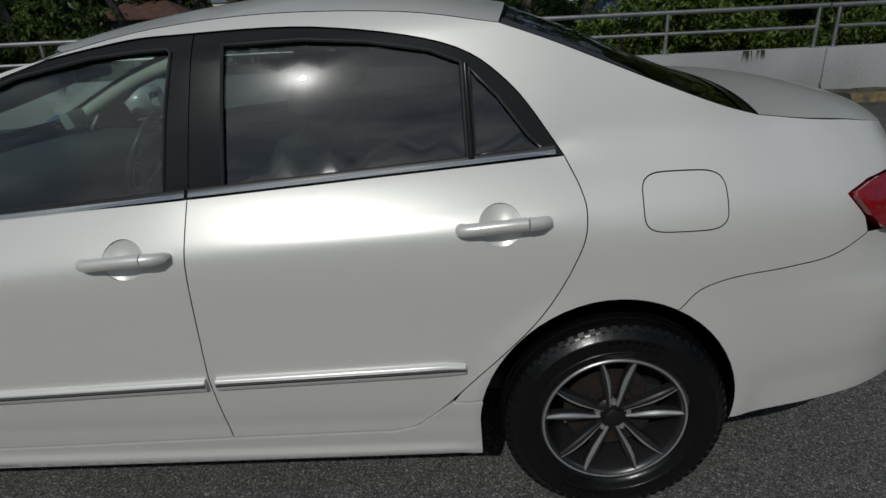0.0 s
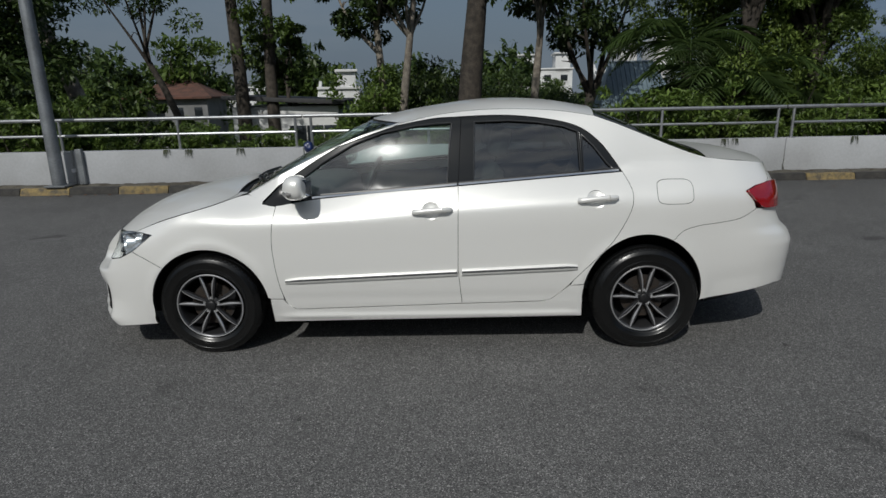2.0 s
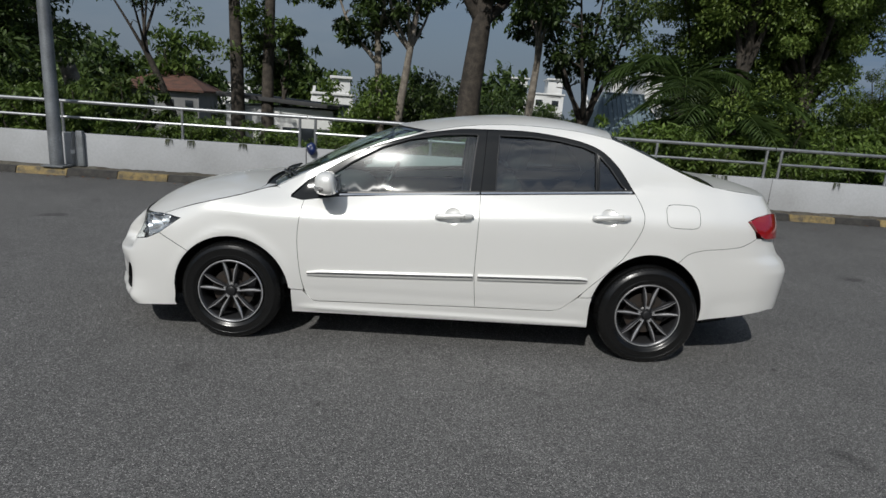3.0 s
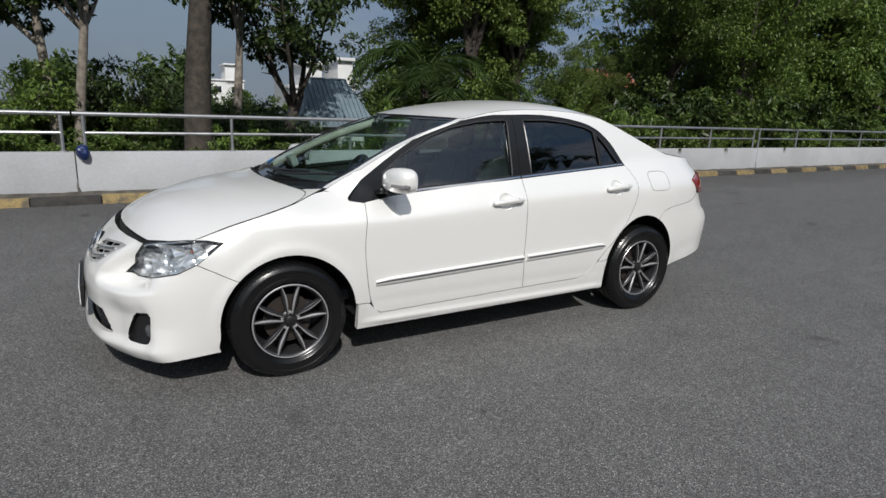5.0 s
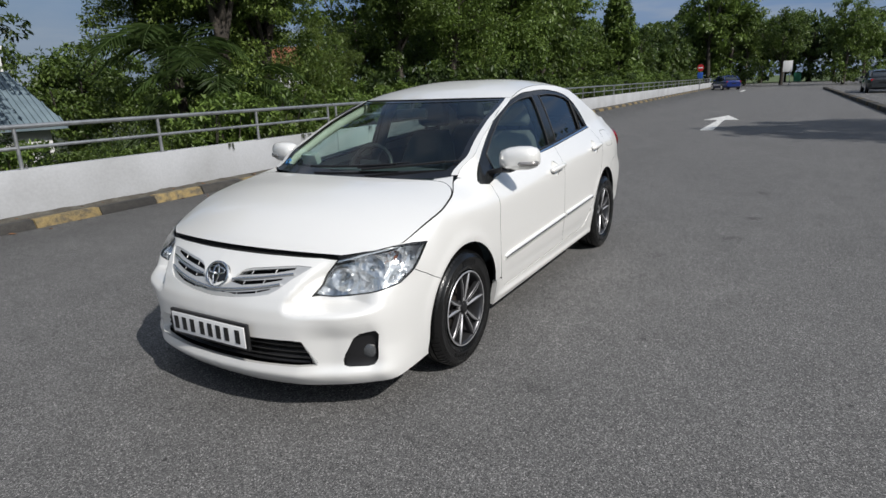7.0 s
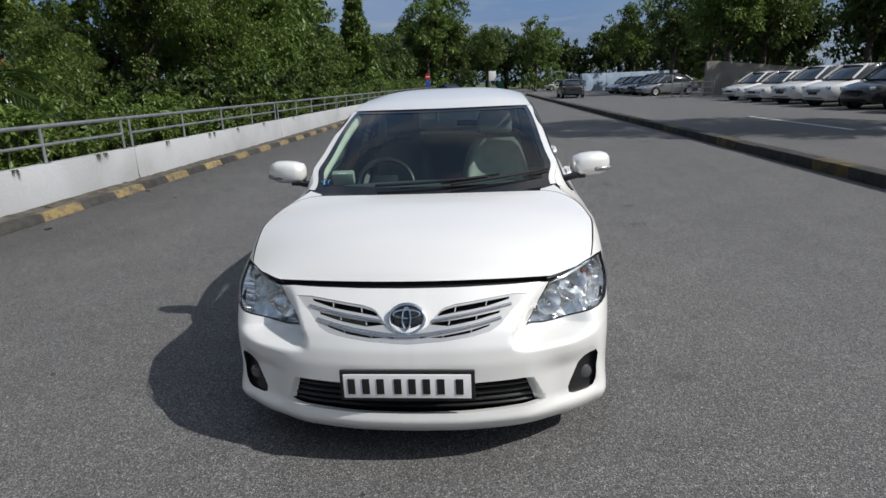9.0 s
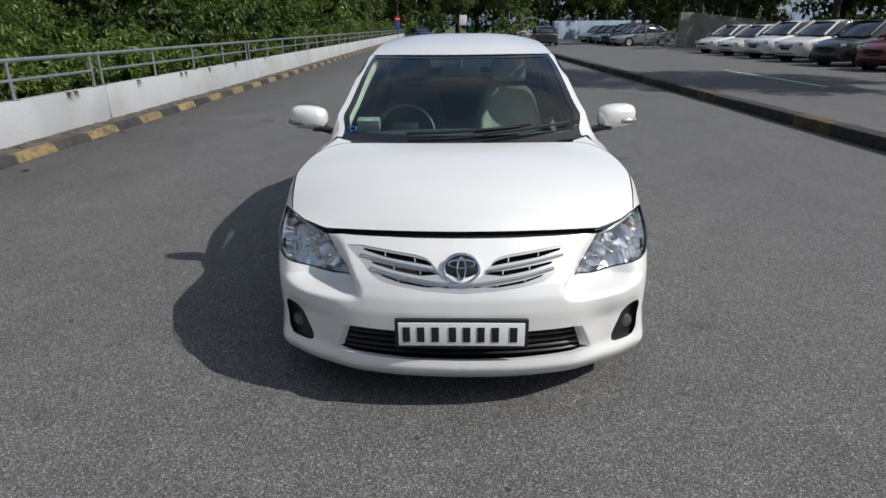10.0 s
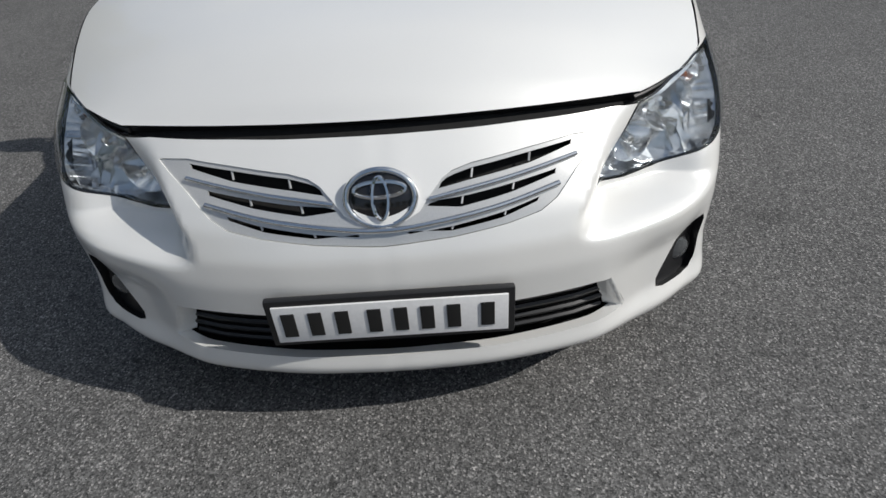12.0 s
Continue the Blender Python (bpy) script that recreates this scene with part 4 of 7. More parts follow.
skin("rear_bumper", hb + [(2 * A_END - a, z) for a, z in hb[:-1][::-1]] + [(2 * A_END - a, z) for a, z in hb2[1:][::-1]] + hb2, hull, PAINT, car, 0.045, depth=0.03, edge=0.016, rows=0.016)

# unseen plate added to keep sun from leaking through under the front bumper
shield = [(-1.60, 0.62), (-1.95, 0.66), (-2.03, 0.60), (-2.10, 0.46), (-2.15, 0.26)]
shield = shield + [(x, -y) for x, y in shield[::-1]]
nt = len(shield)
link_mesh("sun_leak_shield", [(x, y, z) for z in (0.195, 0.21) for x, y in shield], [tuple(range(nt))[::-1], tuple(range(nt, 2 * nt))] + [(i, (i + 1) % nt, nt + (i + 1) % nt, nt + i) for i in range(nt)], CAVITY, car, False)

# wheel housings
for cx, cz, r in ((-1.295, 0.315, 0.375), (1.275, 0.335, 0.395)):
    for s in (-1, 1):
        pts = arc(cx, cz, r, r, -8, 188, 24)
        v = [(x, s * y, z) for y in (0.80, 0.52) for x, z in pts] + [(cx, s * 0.52, cz)]
        n = len(pts)
        link_mesh("wheel_housing", v, [(i, i + 1, n + i + 1, n + i) for i in range(n - 1)] + [(n + i, n + i + 1, 2 * n) for i in range(n - 1)], CAVITY, car)

# wheels
def wheel(x, s):
    """Tyre, alloy rim with five pairs of blade spokes, brake disc; outer side towards -y before turning."""
    root = link_mesh("wheel", *lathe([(0.193, -0.070), (0.201, -0.076), (0.203, -0.080), (0.198, -0.082), (0.191, -0.078), (0.186, -0.066), (0.180, 0.0), (0.178, 0.09)], 56), GUNMETAL, car, label="dark alloy wheel with machined spokes")
    front = x < 0
    size = 0.978 if front else 1.0
    root.matrix_basis = Matrix.Translation((x, s * (0.784 if front else 0.765), 0.315 * size)) @ Matrix.Rotation(0 if s < 0 else math.pi, 4, "Z") @ Matrix.Scale(size, 4)
    prof = [(0.185, 0.075), (0.202, -0.072), (0.206, -0.084), (0.218, -0.094), (0.232, -0.0985), (0.234, -0.1005), (0.238, -0.1005), (0.240, -0.0985), (0.256, -0.1005), (0.272, -0.0995), (0.275, -0.1015), (0.279, -0.1010), (0.282, -0.0975), (0.296, -0.090),
            (0.3085, -0.079), (0.3125, -0.066), (0.3145, -0.052), (0.309, -0.050), (0.309, -0.046), (0.315, -0.044), (0.3155, -0.018), (0.309, -0.016), (0.309, -0.012), (0.3155, -0.010), (0.3155, 0.03), (0.312, 0.066), (0.300, 0.09), (0.26, 0.10), (0.185, 0.085)]
    tyre = link_mesh("tyre", *lathe(prof, 72), RUBBER, root, label="black rubber tyre with a worn shine")
    tyre.matrix_basis = Matrix.Translation((0, 0.013 if front else 0.0, 0))
    # raised sidewall marks and shoulder blocks
    v, f = [], []
    for t0, count, r0, r1, wide in ((1.15, 7, 0.245, 0.266, 0.05), (4.1, 9, 0.247, 0.264, 0.042)):
        for i in range(count):
            c0, c1, q = t0 + wide * 1.7 * i, t0 + wide * (1.7 * i + 1), len(v)
            v += [(r * math.cos(c), o, r * math.sin(c)) for o in (-0.1005, -0.1025) for r, c in ((r0, c0), (r1, c0), (r1, c1), (r0, c1))]
            f += [(q + 4, q + 5, q + 6, q + 7)] + [(q + k, q + (k + 1) % 4, q + 4 + (k + 1) % 4, q + 4 + k) for k in range(4)]
    tagged(link_mesh("sidewall_lettering", v, f, RUBBER, tyre, False), "worn raised sidewall marks", kind="stuff")
    v, f = [], []
    for i in range(66):
        c0, c1, q = 2 * math.pi * i / 66, 2 * math.pi * (i + 0.55) / 66, len(v)
        v += [(r * math.cos(c), o, r * math.sin(c)) for c in (c0, c1) for r, o in ((0.2965, -0.0895), (0.3000, -0.0905), (0.3105, -0.0800), (0.3150, -0.0660), (0.3165, -0.0540), (0.3130, -0.0520))]
        f += [(q + k, q + k + 1, q + k + 7, q + k + 6) for k in range(5)] + [tuple(q + k for k in range(6))[::-1], tuple(q + 6 + k for k in range(6))]
    tagged(link_mesh("tread_shoulder", v, f, RUBBER, tyre, False), "blocked tread shoulder", kind="stuff")
    link_mesh("rim_lip", *lathe([(0.1975, -0.0825), (0.2020, -0.0835), (0.2050, -0.0805), (0.2025, -0.0770)], 64), ALLOY, root)
    for k in range(10):
        pair, odd = divmod(k, 2)
        lean = 1 if odd else -1
        t0 = 2 * math.pi * pair / 5 + math.pi / 2
        rows = [(0.036, 0.0060, -0.062, 0.36), (0.060, 0.0068, -0.067, 0.285), (0.085, 0.0092, -0.071, 0.25), (0.115, 0.0115, -0.0755, 0.235), (0.145, 0.0110, -0.078, 0.232), (0.172, 0.0082, -0.079, 0.238), (0.194, 0.0055, -0.079, 0.246)]
        sv, sf, ev, ef = [], [], [], []
        for r, w, o, turn in rows:
            t = t0 + lean * turn
            c, d = Vector((math.cos(t), 0, math.sin(t))), Vector((-math.sin(t), 0, math.cos(t)))
            for u, dep in ((-1, 0.030), (-1, 0.005), (-0.6, 0.0005), (0.6, 0.0005), (1, 0.005), (1, 0.030)):
                p = c * r + d * (u * w)
                sv.append((p.x, o + dep, p.z))
            for u in (0.16, 0.62, 1.04):
                p = c * r + d * (-lean * u * w)
                ev.append((p.x, o - 0.0018 + (0.0055 if u > 0.9 else 0.0), p.z))
        n = len(rows)
        for i in range(n - 1):
            for j in range(5):
                a = i * 6 + j
                sf.append((a, a + 1, a + 7, a + 6))
            for j in range(2):
                q = (3 * i + j, 3 * i + j + 1, 3 * i + j + 4, 3 * i + j + 3)
                ef.append(q if lean > 0 else q[::-1])
        sp = link_mesh("spoke", sv, sf, GUNMETAL, root, True, 25)
        link_mesh("machined_edge", ev + [(x_, y_ + 0.004, z_) for x_, y_, z_ in ev], ef + [tuple(i + 3 * n for i in q[::-1]) for q in ef], ALLOY, sp)
    link_mesh("hub_cap", *lathe([(0.0, -0.075), (0.020, -0.075), (0.027, -0.071), (0.029, -0.06), (0.045, -0.058), (0.054, -0.05), (0.056, 0.0)], 30), TRIM_AND_GAP_BLACK, root)
    for k in range(5):
        t = 2 * math.pi * k / 5 + math.pi / 2
        v, f = lathe([(0.0, -0.063), (0.007, -0.063), (0.0085, -0.058), (0.0085, -0.04)], 8)
        link_mesh("lug_nut", [(p[0] + 0.046 * math.cos(t), p[1], p[2] + 0.046 * math.sin(t)) for p in v], f, ALLOY, root)
    link_mesh("brake_disc", *lathe([(0.05, -0.03), (0.075, -0.032), (0.078, -0.018), (0.132, -0.018), (0.132, -0.004), (0.05, 0.0)], 40), RUST, root)
    box_part("brake_caliper", (0.05, 0.05, 0.12), pose(0.112, 0.0, 0.02, 0, 12, 0), GUNMETAL, root, 0.012)
    return root


for wx in (-1.30, 1.30):
    for ws in (-1, 1):
        wheel(wx, ws)

# mirrors
def door_mirror(mirror):
    s = 1 if mirror else -1
    rings = [(0.0, 0.02, 0.03), (0.015, 0.062, 0.055), (0.06, 0.078, 0.068), (0.115, 0.080, 0.072), (0.175, 0.073, 0.069), (0.208, 0.060, 0.058), (0.224, 0.040, 0.040), (0.229, 0.015, 0.016)]
    v, f, n = [], [], 22
    for d, rx, rz in rings:
        for i in range(n):
            t = 2 * math.pi * i / n
            c, q = math.cos(t), math.sin(t)
            x = rx * math.copysign(abs(c) ** 0.7, c)
            x = x if x < 0 else x * 0.62
            v.append((-0.715 + x + 0.10 * d, s * (0.80 + d), 1.018 + rz * math.copysign(abs(q) ** (0.62 if q < 0 else 0.8), q) * (0.9 if q < 0 else 1.0) + 0.04 * d))
    for i in range(len(rings) - 1):
        for k in range(n):
            q = (k + 1) % n
            t = (i * n + k, i * n + q, (i + 1) * n + q, (i + 1) * n + k)
            f.append(t if s > 0 else t[::-1])
    f.append(tuple(range(n))[::-1] if s > 0 else tuple(range(n)))
    f.append(tuple((len(rings) - 1) * n + k for k in range(n)) if s > 0 else tuple((len(rings) - 1) * n + k for k in range(n))[::-1])
    ob = link_mesh("door_mirror", v, f, PAINT, car, True, 60, "white door mirror with a turn lamp")
    box_part("mirror_foot", (0.08, 0.10, 0.03), pose(-0.755, s * 0.79, 0.955, s * 14, 0, 0), TRIM_AND_GAP_BLACK, ob, 0.012)
    box_part("mirror_base", (0.08, 0.06, 0.02), pose(-0.735, s * 0.855, 0.958, s * 2, 0, 0), TRIM_AND_GAP_BLACK, ob, 0.01)
    box_part("mirror_glass", (0.006, 0.155, 0.10), pose(-0.655, s * 0.905, 1.022, 0, 0, s * 6), CHROME, ob, 0.002)
    turn = []
    for i in range(9):
        d = 0.125 + 0.094 * i / 8
        turn.append((-0.715 - float(np.interp(d, [r[0] for r in rings], [r[1] for r in rings])) + 0.1 * d + 0.010, s * (0.80 + d), 1.001))
    turn += [(-0.735, s * 1.022, 1.003), (-0.712, s * 1.022, 1.004)]
    tube_part("turn_lamp", turn, [0.006] + [0.0155] * 9 + [0.010], TURN_LENS, ob, 8)


both(door_mirror)

# wipers
for y0, y1, z1 in ((0.30, -0.32, 0.03), (-0.12, -0.60, 0.02)):
    a0, a1 = 0.055, 0.135 - z1
    arm = [Vector(screen.place(a0 + (a1 - a0) * i / 10, y0 + (y1 - y0) * i / 10)) + Vector((-0.012, 0, 0.020)) for i in range(11)]
    tube_part("wiper_arm", arm, 0.0075, TRIM_AND_GAP_BLACK, car, 6)
    blade = [Vector(screen.place(0.085 + 0.05 * i / 10, y0 * 0.55 + (y1 - 0.06 - y0 * 0.55) * i / 10)) + Vector((-0.004, 0, 0.008)) for i in range(11)]
    tube_part("wiper_blade", blade, 0.006, TRIM_AND_GAP_BLACK, car, 5)

# cabin
box_part("cabin_floor", (2.6, 1.4, 0.06), pose(0.25, 0, 0.36), INTERIOR, car, 0.01)
dash = spline([(-1.12, 0.90), (-0.95, 0.945), (-0.72, 0.955), (-0.60, 0.90), (-0.58, 0.75), (-0.66, 0.55)], 5)
v = [(x, y, z - 0.03 * abs(y / 0.7) ** 2) for y in np.linspace(-0.70, 0.70, 9) for x, z in dash]
n = len(dash)
link_mesh("dashboard", v, [(i * n + k, i * n + k + 1, (i + 1) * n + k + 1, (i + 1) * n + k) for i in range(8) for k in range(n - 1)], INTERIOR, car)
sw = Matrix.Translation((-0.46, 0.36, 0.875)) @ Matrix.Rotation(radians(-66), 4, "Y")
steer = tube_part("steering_wheel", [sw @ Vector((0.185 * math.cos(t), 0.185 * math.sin(t), 0)) for t in np.linspace(0, 2 * math.pi, 37)[:-1]], 0.016, TRIM_AND_GAP_BLACK, car, 8, True, "black steering wheel")
for t in (90, 180, 270):
    tube_part("wheel_spoke", [sw @ Vector((0.03 * math.cos(radians(t)), 0.03 * math.sin(radians(t)), 0.01)), sw @ Vector((0.18 * math.cos(radians(t)), 0.18 * math.sin(radians(t)), 0))], 0.015, TRIM_AND_GAP_BLACK, steer, 6)
box_part("airbag_cover", (0.15, 0.17, 0.05), sw @ pose(0, 0, 0.01), TRIM_AND_GAP_BLACK, steer, 0.02)


def pad(name, m, w, h, d, taper, mat, parent, bolster=0.0, label=""):
    """Rounded upholstery block standing on its lower edge: narrower at the top by taper, with raised side bolsters towards -x."""
    nu, nv, v, f = 18, 14, [], []
    for side in (-1, 1):
        for j in range(nv + 1):
            q = j / nv
            half = 0.5 * w * (1 - taper * max(0, (q - 0.45) / 0.55) ** 1.6)
            for i in range(nu + 1):
                u = 2 * i / nu - 1
                soft = (max(0, 1 - abs(u) ** 7) * max(0, 1 - abs(2 * q - 1) ** 9)) ** 0.5
                swell = bolster * math.exp(-((abs(u) - 0.78) / 0.16) ** 2) * math.sin(math.pi * min(1, q * 1.15)) ** 0.7 if side < 0 and q * 1.15 < 1 else 0.0
                v.append(m @ Vector((side * 0.5 * d * soft - swell * soft, u * half * (1 - 0.10 * max(0, abs(2 * q - 1) - 0.8) / 0.2 * abs(u)), q * h)))
    k = (nu + 1) * (nv + 1)
    for j in range(nv):
        for i in range(nu):
            c = j * (nu + 1) + i
            f.append((c, c + nu + 1, c + nu + 2, c + 1))
            f.append((k + c, k + c + 1, k + c + nu + 2, k + c + nu + 1))
    return link_mesh(name, v, f, mat, parent, True, 80, label)


def seat(name, y, w, x=0.02, cloth=None, head=None):
    cloth, head = cloth or BEIGE, head or cloth or BEIGE
    root = box_part(name, (0.50, w, 0.16), pose(x, y, 0.50, 0, -6, 0), cloth, car, 0.06, "cloth seat with a tilted backrest", 4)
    pad("backrest", pose(x + 0.24, y, 0.52, 0, 17, 0), w, 0.60, 0.16, 0.34 if w < 0.7 else 0.06, cloth, root, 0.05 if w < 0.7 else 0.015)
    for k in ((0,) if w < 0.7 else (-0.42, 0.42)):
        rest = pad("headrest", pose(x + 0.425, y + k, 1.125, 0, 12, 0), 0.27, 0.19, 0.12, 0.22, head, root)
        for e in (-0.06, 0.06):
            tube_part("headrest_post", [(x + 0.405, y + k + e, 1.06), (x + 0.435, y + k + e, 1.17)], 0.007, TRIM_AND_GAP_BLACK, rest, 6)
    return root


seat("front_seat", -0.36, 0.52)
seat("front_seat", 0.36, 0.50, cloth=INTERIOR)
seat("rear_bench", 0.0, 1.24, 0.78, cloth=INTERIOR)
box_part("parcel_shelf", (0.55, 1.15, 0.04), pose(1.50, 0, 1.03, 0, -3, 0), INTERIOR, car, 0.012)
skin("headliner", roof.outline(0.03), lambda a, b: tuple(np.array(roof.place(a, b)) - (0, 0, 0.03)), BEIGE, car, 0.1, depth=0, gap=0)
# only the right front trim is beige; the left one's shade is in its colour
for s in (-1, 1):
    for name, pts, r in (("pillar_trim", [(-0.98, 0.965), (-0.6, 1.15), (-0.15, 1.30)], 0.042), ("pillar_trim", [(0.18, 0.55), (0.19, 1.0), (0.2, 1.36)], 0.05), ("pillar_trim", [(1.55, 1.10), (1.25, 1.25), (1.0, 1.35)], 0.05)):
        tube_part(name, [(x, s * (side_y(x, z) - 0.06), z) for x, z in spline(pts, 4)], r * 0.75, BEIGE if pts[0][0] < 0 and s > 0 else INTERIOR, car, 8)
mirror_arm = box_part("rear_view_mirror", (0.03, 0.24, 0.07), pose(-0.42, 0.0, 1.265, 0, 8, 0), TRIM_AND_GAP_BLACK, car, 0.014)
tube_part("mirror_stem", [(-0.43, 0, 1.275), (-0.40, 0, 1.335)], 0.012, TRIM_AND_GAP_BLACK, mirror_arm, 6)
unit = box_part("toll_unit", (0.05, 0.13, 0.075), pose(-0.87, 0.53, 1.005, 0, -20, 0), material("unit_grey", (0.25, 0.27, 0.26), 0.5, fine=0.08), car, 0.012, "grey toll unit behind the windscreen")
box_part("card_slot", (0.006, 0.05, 0.008), pose(-0.898, 0.53, 1.03, 0, -20, 0), PLATE_WHITE, unit, 0.001)
star = [(0.030 if i % 2 == 0 else 0.016) for i in range(10)]
sp_ = [Vector(screen.place(0.082 + star[i] * 0.9 * math.sin(2 * math.pi * i / 10), 0.615 + star[i] * math.cos(2 * math.pi * i / 10))) for i in range(10)]
tube_part("star_sticker", [p + Vector((0.004, 0, 0.006)) for p in sp_], 0.0035, STICKER, car, 5, True, "small blue star outline sticker")
box_part("papers", (0.30, 0.22, 0.02), pose(0.02, -0.36, 0.60, 0, -6, 10), PLATE_WHITE, car, 0.003)


# ---------------------------------------------------------------- the place: its road runs slightly turned against the car
ROAD = pose(0, 0, 0, 0, 0, 1.5)
KERB_Y, WALL_Y, RIGHT_Y = 5.35, 5.79, -5.40
YELLOW = material("worn_yellow_paint", (0.25, 0.185, 0.080), 0.85, color2=(0.10, 0.085, 0.06), scale=9, fine=0.3, fine_scale=70, low=0.43, high=0.64, bump=0.3, bump_scale=60, spread=0.12)
KERB_BLACK = material("faded_black_kerb", (0.026, 0.025, 0.024), 0.85, color2=(0.048, 0.045, 0.040), scale=7, fine=0.25, fine_scale=90, bump=0.3, bump_scale=60, spread=0.2)
KERB_DULL = material("dulled_yellow_kerb", (0.12, 0.085, 0.03), 0.85, color2=(0.04, 0.037, 0.03), scale=5, fine=0.25, fine_scale=80, bump=0.3, bump_scale=60, spread=0.3)
DIRT = material("gutter_dirt", (0.055, 0.047, 0.036), 0.95, color2=(0.105, 0.098, 0.080), scale=6, fine=0.35, fine_scale=70, bump=0.6, bump_scale=40)
PLASTER = material("parapet_plaster", (0.41, 0.42, 0.435), 0.8, color2=(0.32, 0.325, 0.33), scale=0.9, fine=0.05, fine_scale=30, bump=0.25, bump_scale=22, spread=0.05, low=0.4, high=0.75)
STAIN = material("damp_streak", (0.06, 0.06, 0.055), 0.9, color2=(0.16, 0.16, 0.15), scale=12)
STEEL = material("galvanised_steel", (0.42, 0.43, 0.44), 0.42, 0.75, color2=(0.30, 0.31, 0.32), scale=6, fine=0.12, fine_scale=80)
POST_STEEL = material("weathered_lamp_post", (0.30, 0.32, 0.34), 0.5, 0.6, color2=(0.20, 0.21, 0.22), scale=3, fine=0.15, fine_scale=60)
ROAD_PAINT = material("road_paint", (0.70, 0.70, 0.68), 0.8, color2=(0.42, 0.42, 0.41), scale=7, fine=0.25, fine_scale=160)
SOIL = material("shaded_soil", (0.045, 0.045, 0.022), 0.95, color2=(0.03, 0.05, 0.015), scale=1.2, fine=0.4, fine_scale=25, bump=0.6, bump_scale=8)
GRASS = material("mown_grass", (0.05, 0.085, 0.02), 0.95, color2=(0.09, 0.11, 0.035), scale=0.5, fine=0.35, fine_scale=30, bump=0.6, bump_scale=20)


def asphalt():
    """Old grey asphalt: dark binder, pale stones of a few millimetres, broad worn patches and a few dark drips."""
    m = bpy.data.materials.new("asphalt")
    m.use_nodes = True
    n, l = m.node_tree.nodes, m.node_tree.links
    b = n["Principled BSDF"]
    b.inputs["Roughness"].default_value, b.inputs["Specular IOR Level"].default_value = 0.82, 0.35
    geo = n.new("ShaderNodeNewGeometry")
    flat = n.new("ShaderNodeMapping")
    flat.inputs["Scale"].default_value = (1, 1, 0)
    l.new(geo.outputs["Position"], flat.inputs["Vector"])

    def noise_node(scale, detail, rough=0.55, stretch=None):
        t = n.new("ShaderNodeTexNoise")
        t.inputs["Scale"].default_value, t.inputs["Detail"].default_value, t.inputs["Roughness"].default_value = scale, detail, rough
        src = flat.outputs["Vector"]
        if stretch:
            mp2 = n.new("ShaderNodeMapping")
            mp2.inputs["Scale"].default_value = stretch
            l.new(src, mp2.inputs["Vector"])
            src = mp2.outputs["Vector"]
        l.new(src, t.inputs["Vector"])
        return t.outputs["Fac"]

    def ranged(src, a, b_, c, d):
        r = n.new("ShaderNodeMapRange")
        for i, v in enumerate((a, b_, c, d), 1):
            r.inputs[i].default_value = v
        l.new(src, r.inputs[0])
        return r.outputs[0]

    def mul(a, b_):
        x = n.new("ShaderNodeMath")
        x.operation = "MULTIPLY"
        l.new(a, x.inputs[0])
        l.new(b_, x.inputs[1])
        return x.outputs[0]
    stones = n.new("ShaderNodeTexVoronoi")
    stones.inputs["Scale"].default_value = 225.0
    l.new(flat.outputs["Vector"], stones.inputs["Vector"])
    tone = n.new("ShaderNodeSeparateColor")
    l.new(stones.outputs["Color"], tone.inputs[0])
    speck = n.new("ShaderNodeValToRGB")
    e = speck.color_ramp.elements
    e[0].position, e[0].color, e[1].position, e[1].color = 0.0, (0.036, 0.036, 0.036, 1), 1.0, (0.36, 0.345, 0.335, 1)
    for pos, v in ((0.38, 0.092), (0.72, 0.130), (0.92, 0.205)):
        q = e.new(pos)
        q.color = (v, v * 0.985, v * 0.965, 1)
    l.new(tone.outputs[0], speck.inputs["Fac"])
    pit = ranged(noise_node(105, 3), 0.35, 0.65, 0.74, 1.26)
    pit = mul(pit, ranged(noise_node(30, 4, 0.7), 0.35, 0.65, 0.86, 1.14))
    broad = ranged(noise_node(0.35, 5), 0.3, 0.7, 0.95, 1.05)
    lanes = ranged(noise_node(0.9, 4, 0.6, (0.12, 1.0, 1.0)), 0.3, 0.7, 0.95, 1.05)
    lanes = mul(lanes, ranged(noise_node(2.4, 6, 0.68), 0.3, 0.7, 0.90, 1.10))
    lanes = mul(lanes, ranged(noise_node(1.6, 5, 0.6, (0.35, 7.0, 1.0)), 0.60, 0.74, 1.0, 1.16))
    drips = mul(mul(ranged(noise_node(1.9, 2, 0.4), 0.70, 0.75, 1.0, 0.6), ranged(noise_node(9.0, 2, 0.4), 0.735, 0.77, 1.0, 0.45)), ranged(noise_node(5.5, 5, 0.7), 0.60, 0.78, 1.0, 1.5))
    # dark grime washed towards the parapet's gutter
    sep = n.new("ShaderNodeSeparateXYZ")
    l.new(flat.outputs["Vector"], sep.inputs[0])
    wander = n.new("ShaderNodeMath")
    wander.operation = "MULTIPLY_ADD"
    l.new(noise_node(0.8, 4, 0.6), wander.inputs[0])
    wander.inputs[1].default_value = 2.4
    l.new(sep.outputs["Y"], wander.inputs[2])
    k = mul(mul(mul(pit, broad), mul(lanes, drips)), ranged(wander.outputs[0], 4.6, 6.6, 1.0, 0.66))
    sc = n.new("ShaderNodeVectorMath")
    sc.operation = "SCALE"
    l.new(speck.outputs["Color"], sc.inputs[0])
    l.new(k, sc.inputs["Scale"])
    l.new(sc.outputs[0], b.inputs["Base Color"])
    bp = n.new("ShaderNodeBump")
    bp.inputs["Strength"].default_value, bp.inputs["Distance"].default_value = 0.55, 0.003
